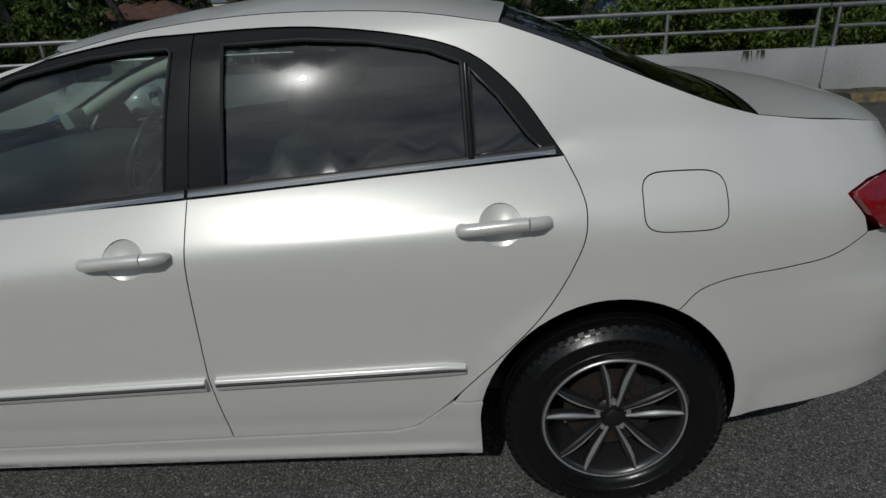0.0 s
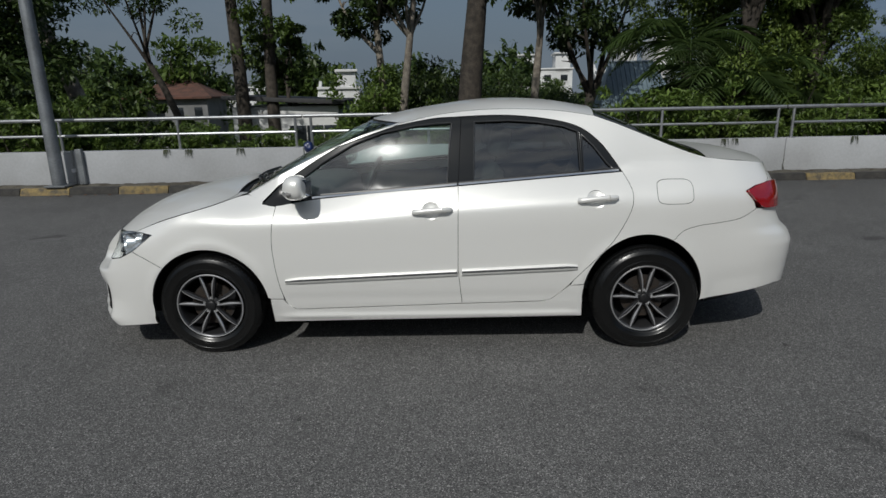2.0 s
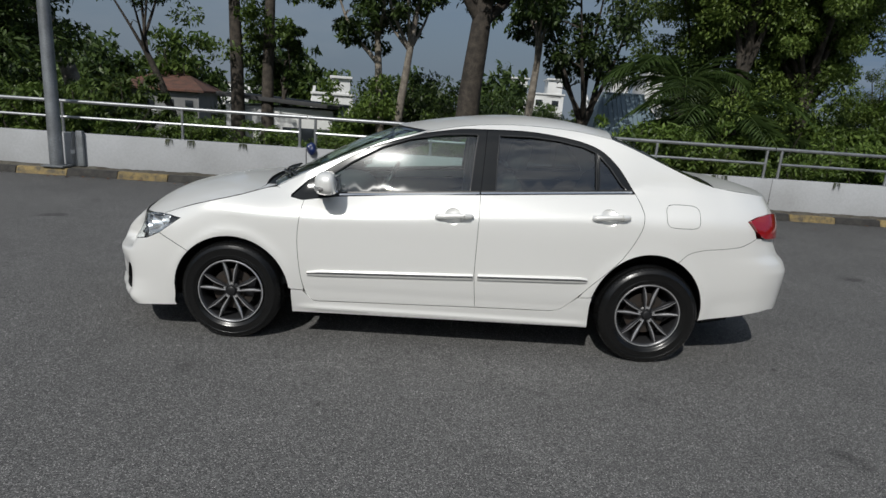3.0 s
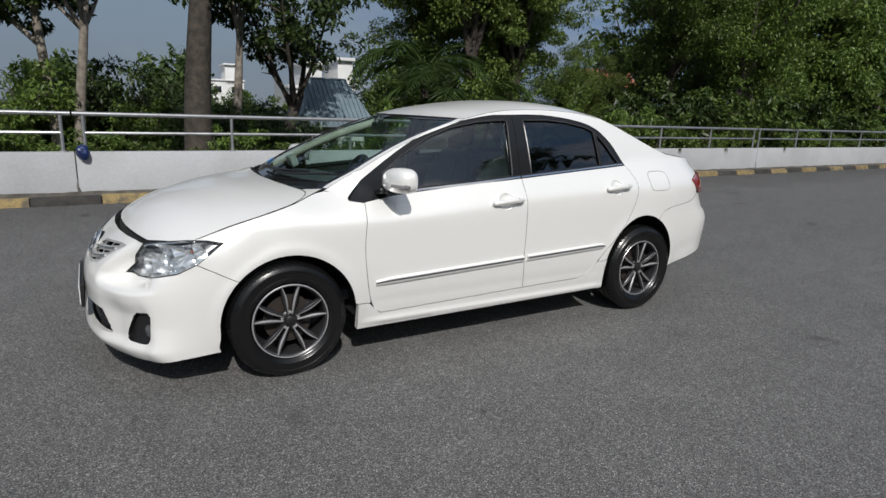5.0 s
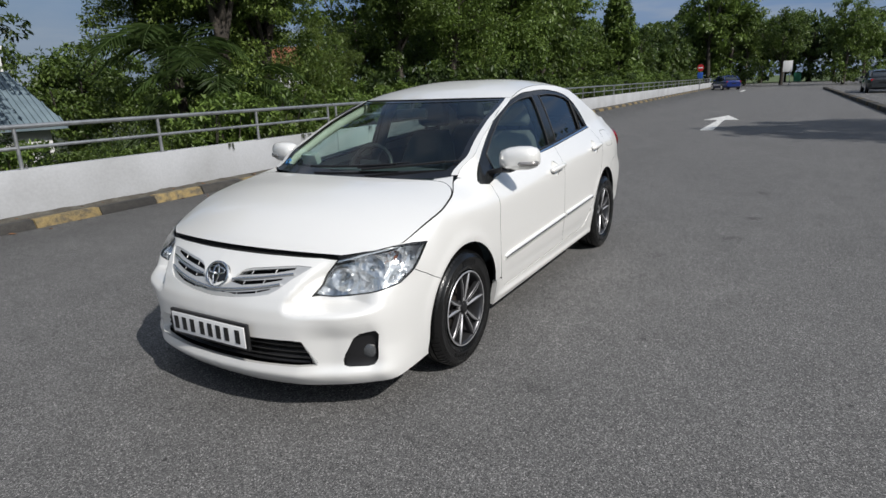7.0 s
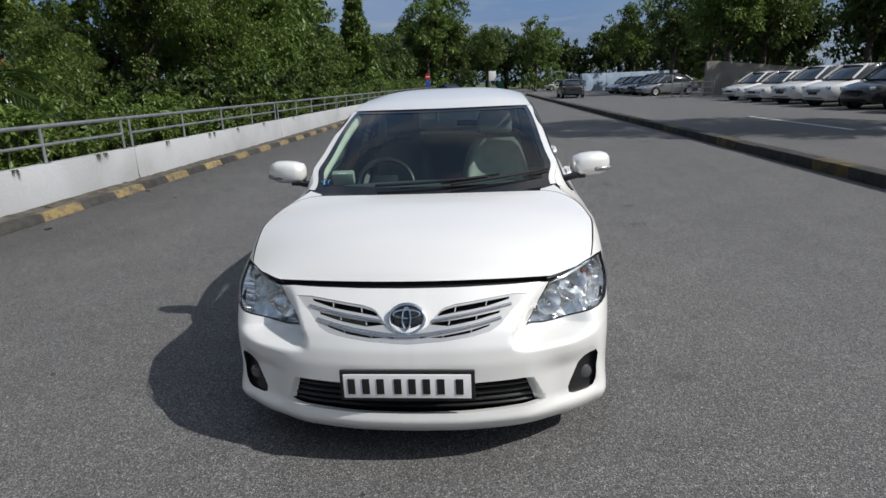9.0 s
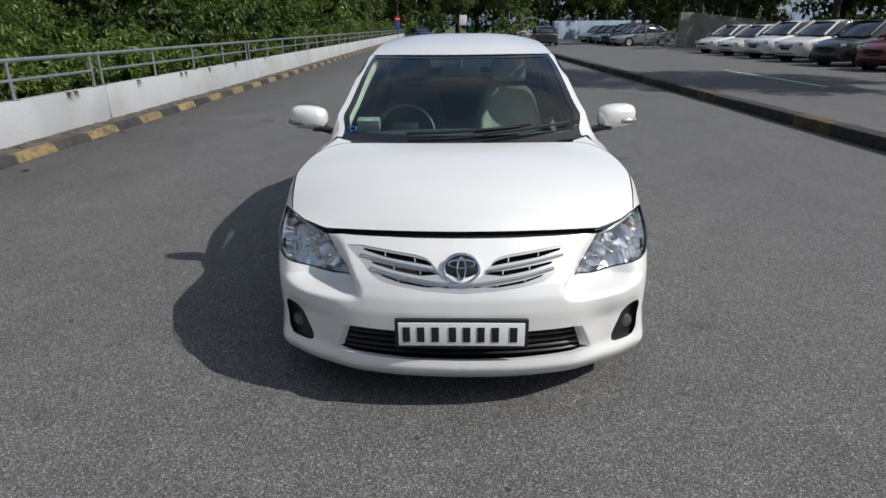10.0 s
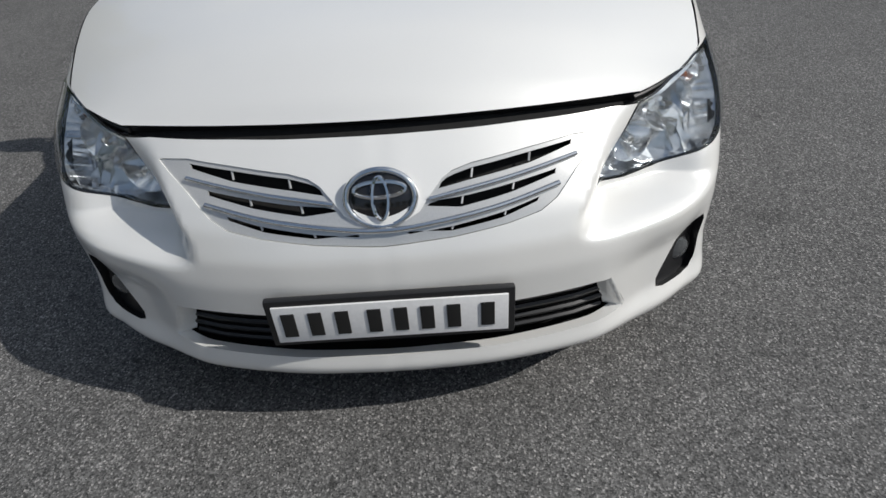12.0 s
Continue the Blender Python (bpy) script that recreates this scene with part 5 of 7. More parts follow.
    l.new(stones.outputs["Distance"], bp.inputs["Height"])
    l.new(bp.outputs["Normal"], b.inputs["Normal"])
    return m


ASPHALT = asphalt()

# ground: one sheet, level under the road and falling away behind the parapet
gx = [-500, -60, -20, 0, 20, 60, 110, 200, 700]
gy = [(-500, 1.5), (-120, 1.5), (-48, 1.4), (-30, 0.0), (-8, 0.0), (0, 0.0), (5.95, 0.0), (6.05, 0.25), (7.5, 0.1), (10, -0.9), (20, -3.2), (45, -4.0), (150, -4.0), (500, -3.0)]
gv = [tuple(ROAD @ Vector((x, y, z))) for y, z in gy for x in gx]
gf, gm = [], []
for j in range(len(gy) - 1):
    for i in range(len(gx) - 1):
        gf.append((j * 9 + i, j * 9 + i + 1, j * 9 + i + 10, j * 9 + i + 9))
        gm.append(1 if gy[j][0] >= 5.9 else (2 if gy[j][0] < -30 or gx[i] >= 110 or gx[i] < -60 else 0))
ground = link_mesh("ground", gv, gf, ASPHALT, None, False)
ground.data.materials.append(SOIL)
ground.data.materials.append(GRASS)
ground.data.polygons.foreach_set("material_index", gm)
tagged(ground, "grey worn asphalt with coarse pale stones", "ground", kind="structure")

# painted arrow and bay line
def flat_mark(name, pts, label):
    n = len(pts)
    v = [ROAD @ Vector((x, y, z)) for z in (0.0, 0.005) for x, y in pts]
    ob = link_mesh(name, v, [tuple(range(n, 2 * n))] + [(i, (i + 1) % n, n + (i + 1) % n, n + i) for i in range(n)], ROAD_PAINT, None, False)
    return tagged(ob, label, "road marking", kind="structure")


flat_mark("lane_arrow", [(14.2, -0.62), (14.2, -0.28), (18.6, -0.38), (18.6, 0.06), (21.2, -0.52), (18.6, -1.02), (18.6, -0.58)], "white painted lane arrow on the asphalt")
flat_mark("bay_line", [(11.2, -9.50), (11.2, -9.62), (17.2, -9.70), (17.2, -9.58)], "white painted parking bay line")
flat_mark("lane_dash", [(58, 0.9), (58, 1.15), (64, 1.15), (64, 0.9)], "white painted lane dash")

# parapet: wall panels with joints, steel railing on top
parapet = thing("wall_parapet", "low grey-white plastered parapet wall with damp streaks", "wall", ROAD, kind="structure")
BAY, FIRST = 8.07, -2.15
for k in range(-4, 15):
    bm = bmesh.new()
    box(bm, (BAY - 0.012, 0.20, 0.74), pose(FIRST + BAY * (k + 0.5), WALL_Y + 0.10, 0.28), 0.012)
    part("wall_panel", bm, PLASTER, parapet)
for k in range(-2, 8):
    x = FIRST + BAY * k
    v, f = tube([(x + 0.006, WALL_Y - 0.002, 0.30), (x - 0.01, WALL_Y - 0.002, 0.20), (x + 0.012, WALL_Y - 0.002, 0.11)], [0.004, 0.013, 0.022], 6)
    link_mesh("damp_streak", [(a, WALL_Y - 0.001 + (b - WALL_Y) * 0.12, c) for a, b, c in v], f, STAIN, parapet)

railing = thing("railing", "galvanised two-rail steel railing on the parapet", "railing", ROAD)
RAIL_Y, RAIL_Z, MID_Z = WALL_Y + 0.10, 1.160, 0.905
post_x = []
for k in range(-3, 13):
    x0 = FIRST + BAY * k
    post_x += [x0 - 0.13, x0 + 0.13] + [x0 + 0.13 + 1.953 * i for i in (1, 2, 3)]
    v, f = tube([(x0 + 0.012, RAIL_Y, RAIL_Z), (x0 + BAY - 0.012, RAIL_Y, RAIL_Z)], 0.030, 10)
    link_mesh("top_rail", v, f, STEEL, railing)
    v, f = tube([(x0 + 0.13, RAIL_Y, MID_Z), (x0 + BAY - 0.13, RAIL_Y, MID_Z)], 0.022, 8)
    link_mesh("mid_rail", v, f, STEEL, railing)
pv, pf = tube([(0, 0, 0.645), (0, 0, RAIL_Z - 0.01)], 0.024, 8)
post_mesh = None
for x in post_x:
    if post_mesh is None:
        ob = link_mesh("post", pv, pf, STEEL, railing)
        post_mesh = ob.data
        foot = box_part("base_plate", (0.09, 0.11, 0.012), pose(0, 0, 0.657), STEEL, ob, 0.003)
        foot_mesh = foot.data
    else:
        ob = new("post", post_mesh)
        ob.parent = railing
        foot = new("base_plate", foot_mesh)
        foot.parent = ob
    ob.matrix_basis = pose(x, RAIL_Y, 0)

# blue bag tied at the gap between two posts, small white marks on the wall
BAG = material("blue_plastic", (0.006, 0.018, 0.085), 0.35, fine=0.2, fine_scale=60)
bm = bmesh.new()
bmesh.ops.create_icosphere(bm, subdivisions=3, radius=0.085)
for v in bm.verts:
    v.co *= 1 + 0.35 * noise.noise(v.co * 16)
    v.co.z *= 1.15
bmesh.ops.transform(bm, matrix=ROAD @ pose(FIRST + 0.10, WALL_Y - 0.03, 0.655), verts=bm.verts)
tagged(part("plastic_bag", bm, BAG), "crumpled blue plastic bag hanging over the parapet", "bag")

# sprigs of weed hanging over the wall's top
WEED = material("wall_weed", (0.030, 0.040, 0.018), 0.8, color2=(0.055, 0.060, 0.030), scale=20, spread=0.2)
rw = random.Random(17)
for x in (-4.42, -4.06, -3.2, 3.1, 4.88, 5.06, 7.07, 8.95, 9.2, 10.6, 12.5, 15.3):
    wv, wf = [], []
    for _ in range(9):
        dx, ln, q = rw.uniform(-0.075, 0.075), rw.uniform(0.06, 0.15), len(wv)
        a0, a1 = Vector((dx * 0.3, 0.05, 0.004)), Vector((dx * 0.7, -0.012, 0.008))
        a2 = Vector((dx, -0.022 - rw.uniform(0, 0.02), -ln))
        wv += [a0 + Vector((-0.004, 0, 0)), a0 + Vector((0.004, 0, 0)), a1 + Vector((0.008, 0, 0.002)), a1 + Vector((-0.008, 0, 0.002)), a2]
        wf += [(q, q + 1, q + 2, q + 3), (q + 3, q + 2, q + 4)]
    sprig = link_mesh("weed", wv, wf, WEED, None, False)
    sprig.matrix_basis = ROAD @ pose(x, WALL_Y, 0.65)
    tagged(sprig, "dark sprig of weed hanging over the parapet", "weed", "weeds on the wall")

# lamp post with a conduit box
lamp_post = thing("lamp_post", "tall grey tapered steel lamp post beside the kerb", "lamp post", ROAD @ pose(-6.12, 5.52, 0.0))
v, f = tube([(0, 0, 0.1), (0, 0, 0.9), (0, 0, 8.5)], [0.105, 0.10, 0.065], 16)
link_mesh("shaft", v, f, POST_STEEL, lamp_post)
box_part("foot", (0.34, 0.30, 0.025), pose(0, 0, 0.135), POST_STEEL, lamp_post, 0.005)
tube_part("arm", [(0, 0, 8.4), (0, -0.5, 8.75), (0, -1.6, 8.9)], 0.04, POST_STEEL, lamp_post)
box_part("lantern", (0.25, 0.6, 0.12), pose(0, -1.8, 8.9), POST_STEEL, lamp_post, 0.03)
conduit = thing("cable_box", "grey steel cable cover on the parapet", "cable box", ROAD @ pose(-5.93, WALL_Y, 0.12))
box_part("cover", (0.10, 0.08, 0.58), pose(0.08, -0.04, 0.29), POST_STEEL, conduit, 0.006)
tube_part("pipe", [(-0.06, -0.03, 0.0), (-0.06, -0.03, 0.25), (-0.04, -0.03, 0.56)], 0.022, STEEL, conduit)
tube_part("coupling", [(-0.06, -0.03, 0.20), (-0.06, -0.03, 0.26)], 0.034, PLATE_WHITE, conduit)

# kerbs: painted stones one by one, and the dirty strip behind
def kerb_mesh(length, width, height, slope):
    bm = bmesh.new()
    box(bm, (length - 0.008, width, height + 0.05), pose(0, 0, height / 2 - 0.025), 0.018, 2)
    for v in bm.verts:
        if v.co.z > 0.03:
            v.co.y += slope if v.co.y < 0 else 0
    me = bpy.data.meshes.new("kerb_stone")
    bm.to_mesh(me)
    bm.free()
    me.shade_smooth()
    me.set_sharp_from_angle(angle=radians(40))
    return me


left_kerb = thing("kerb", "kerb of alternating worn yellow and black stones", "kerb", ROAD, kind="structure")
rk = random.Random(7)
stone = {}
for mat in (YELLOW, KERB_BLACK, KERB_DULL):
    stone[mat] = kerb_mesh(0.8, 0.17, 0.112, 0.055)
    stone[mat].materials.append(mat)
for k in range(-24, 110):
    ob = new("kerb_stone", stone[YELLOW if k % 2 == 0 else KERB_BLACK])
    ob.parent = left_kerb
    ob.matrix_basis = pose(2.9 + 0.4 + 0.8 * k, KERB_Y + 0.08 + rk.uniform(-0.008, 0.008), rk.uniform(-0.008, 0.004), rk.uniform(-1, 1), rk.uniform(-0.4, 0.4), rk.uniform(-0.4, 0.4))
strip_x = list(np.arange(-17, 32, 0.07)) + list(np.arange(32, 133, 0.8))
strip_y = [0.14, 0.16, 0.22, 0.28, 0.34, 0.40, 0.43]
sv = [(x, KERB_Y + y, (0.06 if y == 0.14 else 0.098 + 0.02 * noise.noise(Vector((x * 3.1, y * 9, 0))) + 0.012 * noise.noise(Vector((x * 14, y * 30, 5))) + (0.018 if y > 0.38 else 0))) for x in strip_x for y in strip_y]
m_ = len(strip_y)
link_mesh("kerb_backfill", sv, [(i * m_ + j, (i + 1) * m_ + j, (i + 1) * m_ + j + 1, i * m_ + j + 1) for i in range(len(strip_x) - 1) for j in range(m_ - 1)], DIRT, left_kerb)
right_kerb = thing("median_kerb", "dark weathered median kerb with traces of yellow paint", "kerb", ROAD, kind="structure")
big = {}
for mat in (KERB_BLACK, KERB_DULL):
    big[mat] = kerb_mesh(0.95, 0.30, 0.17, 0.03)
    big[mat].materials.append(mat)
for k in range(-20, 64):
    ob = new("kerb_stone", big[KERB_DULL if k % 4 == 1 else KERB_BLACK])
    ob.parent = right_kerb
    ob.matrix_basis = pose(0.95 * k, RIGHT_Y - 0.15 + rk.uniform(-0.01, 0.01), rk.uniform(-0.012, 0.004), rk.uniform(-1, 1), rk.uniform(-0.4, 0.4), rk.uniform(-0.5, 0.5))

# dead leaves in the gutter and on the asphalt
DEAD = material("dry_leaf", (0.16, 0.07, 0.03), 0.8, color2=(0.09, 0.05, 0.025), scale=30, spread=0.4)
rl = random.Random(11)
leaf_v = [(-0.5, 0, 0.0), (-0.2, 0.2, 0.12), (0.2, 0.2, 0.1), (0.5, 0, 0.02), (0.2, -0.2, 0.11), (-0.2, -0.2, 0.13), (0, 0, 0.02)]
leaf_f = [(6, 1, 0), (6, 2, 1), (6, 3, 2), (6, 4, 3), (6, 5, 4), (6, 0, 5)]
leaf_mesh = bpy.data.meshes.new("fallen_leaf")
leaf_mesh.from_pydata(leaf_v, [], leaf_f)
leaf_mesh.materials.append(DEAD)
spots = [(2.45, 5.0, 0.17), (4.4, 4.4, 0.07), (6.1, 4.7, 0.07), (-1.0, 5.22, 0.13), (-0.6, 5.30, 0.1), (-5.6, 5.3, 0.1), (-5.2, 5.28, 0.12), (-4.7, 5.3, 0.09), (5.1, 5.2, 0.14)]
spots += [(rl.uniform(-8, 14), KERB_Y - abs(rl.gauss(0, 0.12)), rl.uniform(0.03, 0.09)) for _ in range(60)]
spots += [(rl.uniform(-9, 16), KERB_Y + rl.uniform(0.18, 0.38), rl.uniform(0.03, 0.08)) for _ in range(70)]
for x, y, s in spots:
    ob = new("fallen_leaf", leaf_mesh)
    ob.matrix_basis = ROAD @ pose(x, y, 0.004 if y < KERB_Y else 0.105, rl.uniform(-15, 15), rl.uniform(-15, 15), rl.uniform(0, 360)) @ Matrix.Diagonal((s, s * 0.8, s, 1))
    tagged(ob, "curled dry brown leaf on the asphalt", "leaf", "fallen leaves")


# ---------------------------------------------------------------- plants
def leaf_material(name, dark, light, through_amount=0.35):
    m = bpy.data.materials.new(name)
    m.use_nodes = True
    n, l = m.node_tree.nodes, m.node_tree.links
    b = n["Principled BSDF"]
    geo = n.new("ShaderNodeNewGeometry")
    r = n.new("ShaderNodeValToRGB")
    r.color_ramp.elements[0].color, r.color_ramp.elements[1].color = (*dark, 1), (*light, 1)
    l.new(geo.outputs["Random Per Island"], r.inputs["Fac"])
    info = n.new("ShaderNodeObjectInfo")
    mr = n.new("ShaderNodeMapRange")
    mr.inputs[3].default_value, mr.inputs[4].default_value = 0.78, 1.22
    l.new(info.outputs["Random"], mr.inputs[0])
    sc = n.new("ShaderNodeVectorMath")
    sc.operation = "SCALE"
    l.new(r.outputs["Color"], sc.inputs[0])
    l.new(mr.outputs[0], sc.inputs["Scale"])
    l.new(sc.outputs[0], b.inputs["Base Color"])
    b.inputs["Roughness"].default_value, b.inputs["Specular IOR Level"].default_value = 0.45, 0.4
    tr, mix = n.new("ShaderNodeBsdfTranslucent"), n.new("ShaderNodeMixShader")
    l.new(sc.outputs[0], tr.inputs["Color"])
    mix.inputs[0].default_value = through_amount
    l.new(b.outputs[0], mix.inputs[1])
    l.new(tr.outputs[0], mix.inputs[2])
    l.new(mix.outputs[0], n["Material Output"].inputs["Surface"])
    return m


LEAF_MID = leaf_material("leaf_green", (0.050, 0.088, 0.016), (0.152, 0.220, 0.048))
LEAF_FRESH = leaf_material("leaf_bright", (0.050, 0.085, 0.016), (0.158, 0.214, 0.048))
LEAF_DARK = leaf_material("leaf_dark", (0.024, 0.045, 0.012), (0.075, 0.115, 0.028), 0.3)
# leaf_green darkened: shade on the far trees is put into the colour
LEAF_FAR = leaf_material("leaf_green_shaded", (0.036, 0.066, 0.014), (0.115, 0.165, 0.038))
PALM_LEAF = leaf_material("palm_green", (0.028, 0.055, 0.014), (0.085, 0.130, 0.038))
BARK = material("grey_brown_bark", (0.075, 0.062, 0.050), 0.9, color2=(0.032, 0.027, 0.022), scale=5, fine=0.35, fine_scale=40, bump=0.7, bump_scale=18, dist=0.03, spread=0.2)
BARK_PALE = material("pale_bark", (0.27, 0.24, 0.20), 0.9, color2=(0.14, 0.12, 0.10), scale=4, fine=0.3, fine_scale=40, bump=0.6, bump_scale=18, dist=0.03, spread=0.15)


def leaf_cloud(centres, radii, per, size, rng, flat=0.5, long=2.2):
    """Leaf blades scattered in clumps round the centres: arrays of vertices and faces, two bent quads a leaf."""
    c = np.repeat(np.array(centres, float), per, 0)
    rad = np.repeat(np.array(radii, float), per)
    n = len(c)
    d = rng.normal(size=(n, 3))
    d /= np.linalg.norm(d, axis=1)[:, None]
    p = c + d * (rad * rng.uniform(0.35, 1.0, n) ** 0.6)[:, None] * np.array([1, 1, 0.75])
    u = d * 0.7 + rng.normal(size=(n, 3)) * 0.6
    u[:, 2] -= 0.35
    u /= np.linalg.norm(u, axis=1)[:, None]
    w = np.cross(u, np.array([0, 0, 1.0]) + rng.normal(size=(n, 3)) * flat)
    w /= np.linalg.norm(w, axis=1)[:, None] + 1e-9
    nn = np.cross(w, u)
    s = size * rng.uniform(0.65, 1.3, n)
    ln, wd = (s * long / 2)[:, None], (s * 0.5)[:, None]
    quad = [p - u * ln, p + w * wd * 0.9 + nn * wd * 0.25, p + u * ln, p - w * wd * 0.9 + nn * wd * 0.25]
    v = np.stack(quad, 1).reshape(-1, 3)
    i = np.arange(n)[:, None] * 4
    f = np.concatenate([i + np.array([0, 1, 2]), i + np.array([0, 2, 3])], 0)
    return v, f


def cloud_part(name, v, f, mat, parent, label=""):
    me = bpy.data.meshes.new(name)
    me.vertices.add(len(v))
    me.vertices.foreach_set("co", np.asarray(v, np.float32).ravel())
    me.loops.add(len(f) * 3)
    me.loops.foreach_set("vertex_index", np.asarray(f, np.int32).ravel())
    me.polygons.add(len(f))
    me.polygons.foreach_set("loop_start", np.arange(0, len(f) * 3, 3, dtype=np.int32))
    me.materials.append(mat)
    me.update(calc_edges=True)
    ob = new(name, me)
    ob.parent = parent
    return ob


def tree(label, seed, height, spread, trunk_r, fork, lean=(0, 0), mat=LEAF_MID, bark=BARK, clumps=90, per=60, size=0.16, low=0.35, limbs=6, m=None, crown_pull=1.0):
    """A trunk with forked limbs, and leaf clumps at the limbs' ends and through the crown."""
    rng, rr = np.random.default_rng(seed), random.Random(seed)
    root = thing("tree", label, "tree", m)
    top = Vector((lean[0], lean[1], height * fork))
    bend = [Vector((0, 0, -0.6)), Vector((lean[0] * 0.25 + rr.uniform(-0.1, 0.1), lean[1] * 0.25, top.z * 0.4)), Vector((lean[0] * 0.65, lean[1] * 0.65 + rr.uniform(-0.1, 0.1), top.z * 0.75)), top]
    line = [Vector(p) for p in spline(bend, 4)]
    rads = [trunk_r * (1.15 - 0.55 * i / (len(line) - 1)) for i in range(len(line))]
    v, f = tube(line, rads, 12)
    ends = []
    for k in range(limbs):
        a = 2 * math.pi * (k + rr.uniform(-0.3, 0.3)) / limbs
        start = line[int(len(line) * rr.uniform(0.62, 0.98))] if k else line[-1]
        reach, rise = spread * rr.uniform(0.45, 0.85) * (0.25 if k == 0 else 1), (height - start.z) * rr.uniform(0.45, 0.85)
        tip = start + Vector((math.cos(a) * reach, math.sin(a) * reach, rise))
        mid = start.lerp(tip, 0.5) + Vector((rr.uniform(-0.3, 0.3), rr.uniform(-0.3, 0.3), -0.08 * rise))
        path = [Vector(p) for p in spline([start, mid, tip], 4)]
        r0 = trunk_r * rr.uniform(0.35, 0.55)
        lv, lf = tube(path, [r0 * (1 - 0.75 * i / (len(path) - 1)) for i in range(len(path))], 7)
        f += [tuple(i + len(v) for i in q) for q in lf]
        v += lv
        ends += path[3:]
        for _ in range(3):
            s = path[rr.randrange(3, len(path))]
            t = s + Vector((rr.gauss(0, 0.3), rr.gauss(0, 0.3), rr.uniform(0.1, 0.4))) * spread * 0.4
            tv, tf = tube([s, s.lerp(t, 0.5) + Vector((0, 0, 0.06)), t], [r0 * 0.35, r0 * 0.25, r0 * 0.1], 5)
            f += [tuple(i + len(v) for i in q) for q in tf]
            v += tv
            ends.append(t)
    link_mesh("trunk", v, f, bark, root, True, 60)
    pts, rad = [], []
    centre = Vector((lean[0], lean[1], height * (0.5 + low / 2)))
    while len(pts) < clumps:
        if ends and rr.random() < 0.55:
            e = rr.choice(ends)
            p = e + Vector((rr.gauss(0, 0.16), rr.gauss(0, 0.16), rr.gauss(0, 0.12))) * spread
        else:
            a, q = rr.uniform(0, 2 * math.pi), rr.random() ** 0.5
            z = rr.uniform(low, 1.0)
            wide = spread * crown_pull * (0.55 + 0.45 * math.sin(math.pi * (z - low) / (1 - low) * 0.85 + 0.25))
            p = Vector((lean[0] + math.cos(a) * wide * q, lean[1] + math.sin(a) * wide * q, height * z))
        if noise.noise(Vector(p) * (1.6 / spread) + Vector((seed, 0, 0))) > -0.22 and p.z > height * low * 0.8:
            pts.append(p)
            rad.append(spread * rr.uniform(0.12, 0.26))
    lv, lf = leaf_cloud(pts, rad, per, size, rng)
    cloud_part("crown", lv, lf, mat, root)
    return root


def bush(label, seed, w, d, h, mat=LEAF_FRESH, clumps=40, per=50, size=0.085, m=None, name="shrub"):
    rng, rr = np.random.default_rng(seed), random.Random(seed)
    root = thing(name, label, "shrub", m)
    v, f = [], []
    for _ in range(9):
        b = Vector((rr.uniform(-w, w) * 0.35, rr.uniform(-d, d) * 0.35, -0.3))
        t = Vector((rr.uniform(-w, w) * 0.5, rr.uniform(-d, d) * 0.5, h * rr.uniform(0.6, 1.0)))
        tv, tf = tube([b, b.lerp(t, 0.5) + Vector((rr.gauss(0, 0.05), rr.gauss(0, 0.05), 0)), t], [0.02, 0.014, 0.006], 5)
        f += [tuple(i + len(v) for i in q) for q in tf]
        v += tv
    link_mesh("stem", v, f, BARK, root)
    pts = [(rr.uniform(-w, w) / 2, rr.uniform(-d, d) / 2, h * rr.random() ** 0.7 * rr.uniform(0.75, 1.1)) for _ in range(clumps)]
    lv, lf = leaf_cloud(pts, [rr.uniform(0.12, 0.26) for _ in pts], per, size, rng, long=2.6)
    cloud_part("leaves", lv, lf, mat, root)
    return root


def palm(label, seed, fronds, length, rise, m):
    rng, rr = np.random.default_rng(seed), random.Random(seed)
    root = thing("palm", label, "palm", m)
    v, f = tube([(0, 0, -1.2), (0.05, 0, 0.3), (0.0, 0.05, rise)], [0.16, 0.14, 0.11], 10)
    link_mesh("trunk", v, f, BARK, root)
    for k in range(fronds):
        a = 2 * math.pi * k / fronds + rr.uniform(-0.25, 0.25)
        up = rr.uniform(0.35, 1.25)
        ln = length * rr.uniform(0.8, 1.1)
        out = Vector((math.cos(a), math.sin(a), 0))
        side = Vector((-math.sin(a), math.cos(a), 0))
        spine = [Vector((0, 0, rise)) + out * (ln * t * (0.95 - 0.1 * t)) + Vector((0, 0, ln * (up * t - (0.55 + 0.45 * up) * t * t))) for t in np.linspace(0, 1, 15)]
        fv, ff = tube(spine, [0.022 * (1 - 0.8 * i / 14) for i in range(15)], 5)
        for i in range(2, 15):
            for s in (-1, 1):
                for j in (0, 0.5):
                    base = spine[i - 1].lerp(spine[i], j)
                    ll = ln * 0.30 * math.sin(math.pi * min(0.95, (i + j) / 15 * 0.9 + 0.12))
                    d = (side * s + (spine[i] - spine[i - 1]).normalized() * 0.75 + Vector((0, 0, rr.uniform(-0.35, 0.15)))).normalized()
                    wv = d.cross(Vector((0, 0, 1))).normalized() * 0.022
                    q = len(fv)
                    fv += [base, base + d * ll * 0.5 + wv, base + d * ll + Vector((0, 0, -0.15 * ll)), base + d * ll * 0.5 - wv]
                    ff += [(q, q + 1, q + 2), (q, q + 2, q + 3)]
        link_mesh("frond", fv, ff, PALM_LEAF, root, False)
    return root


# ---------------------------------------------------------------- planting behind the parapet
def R(x, y, z=0.0, turn=0, s=1.0):
    return ROAD @ pose(x, y, z, 0, 0, turn) @ Matrix.Diagonal((s, s, s, 1))


rp = random.Random(21)
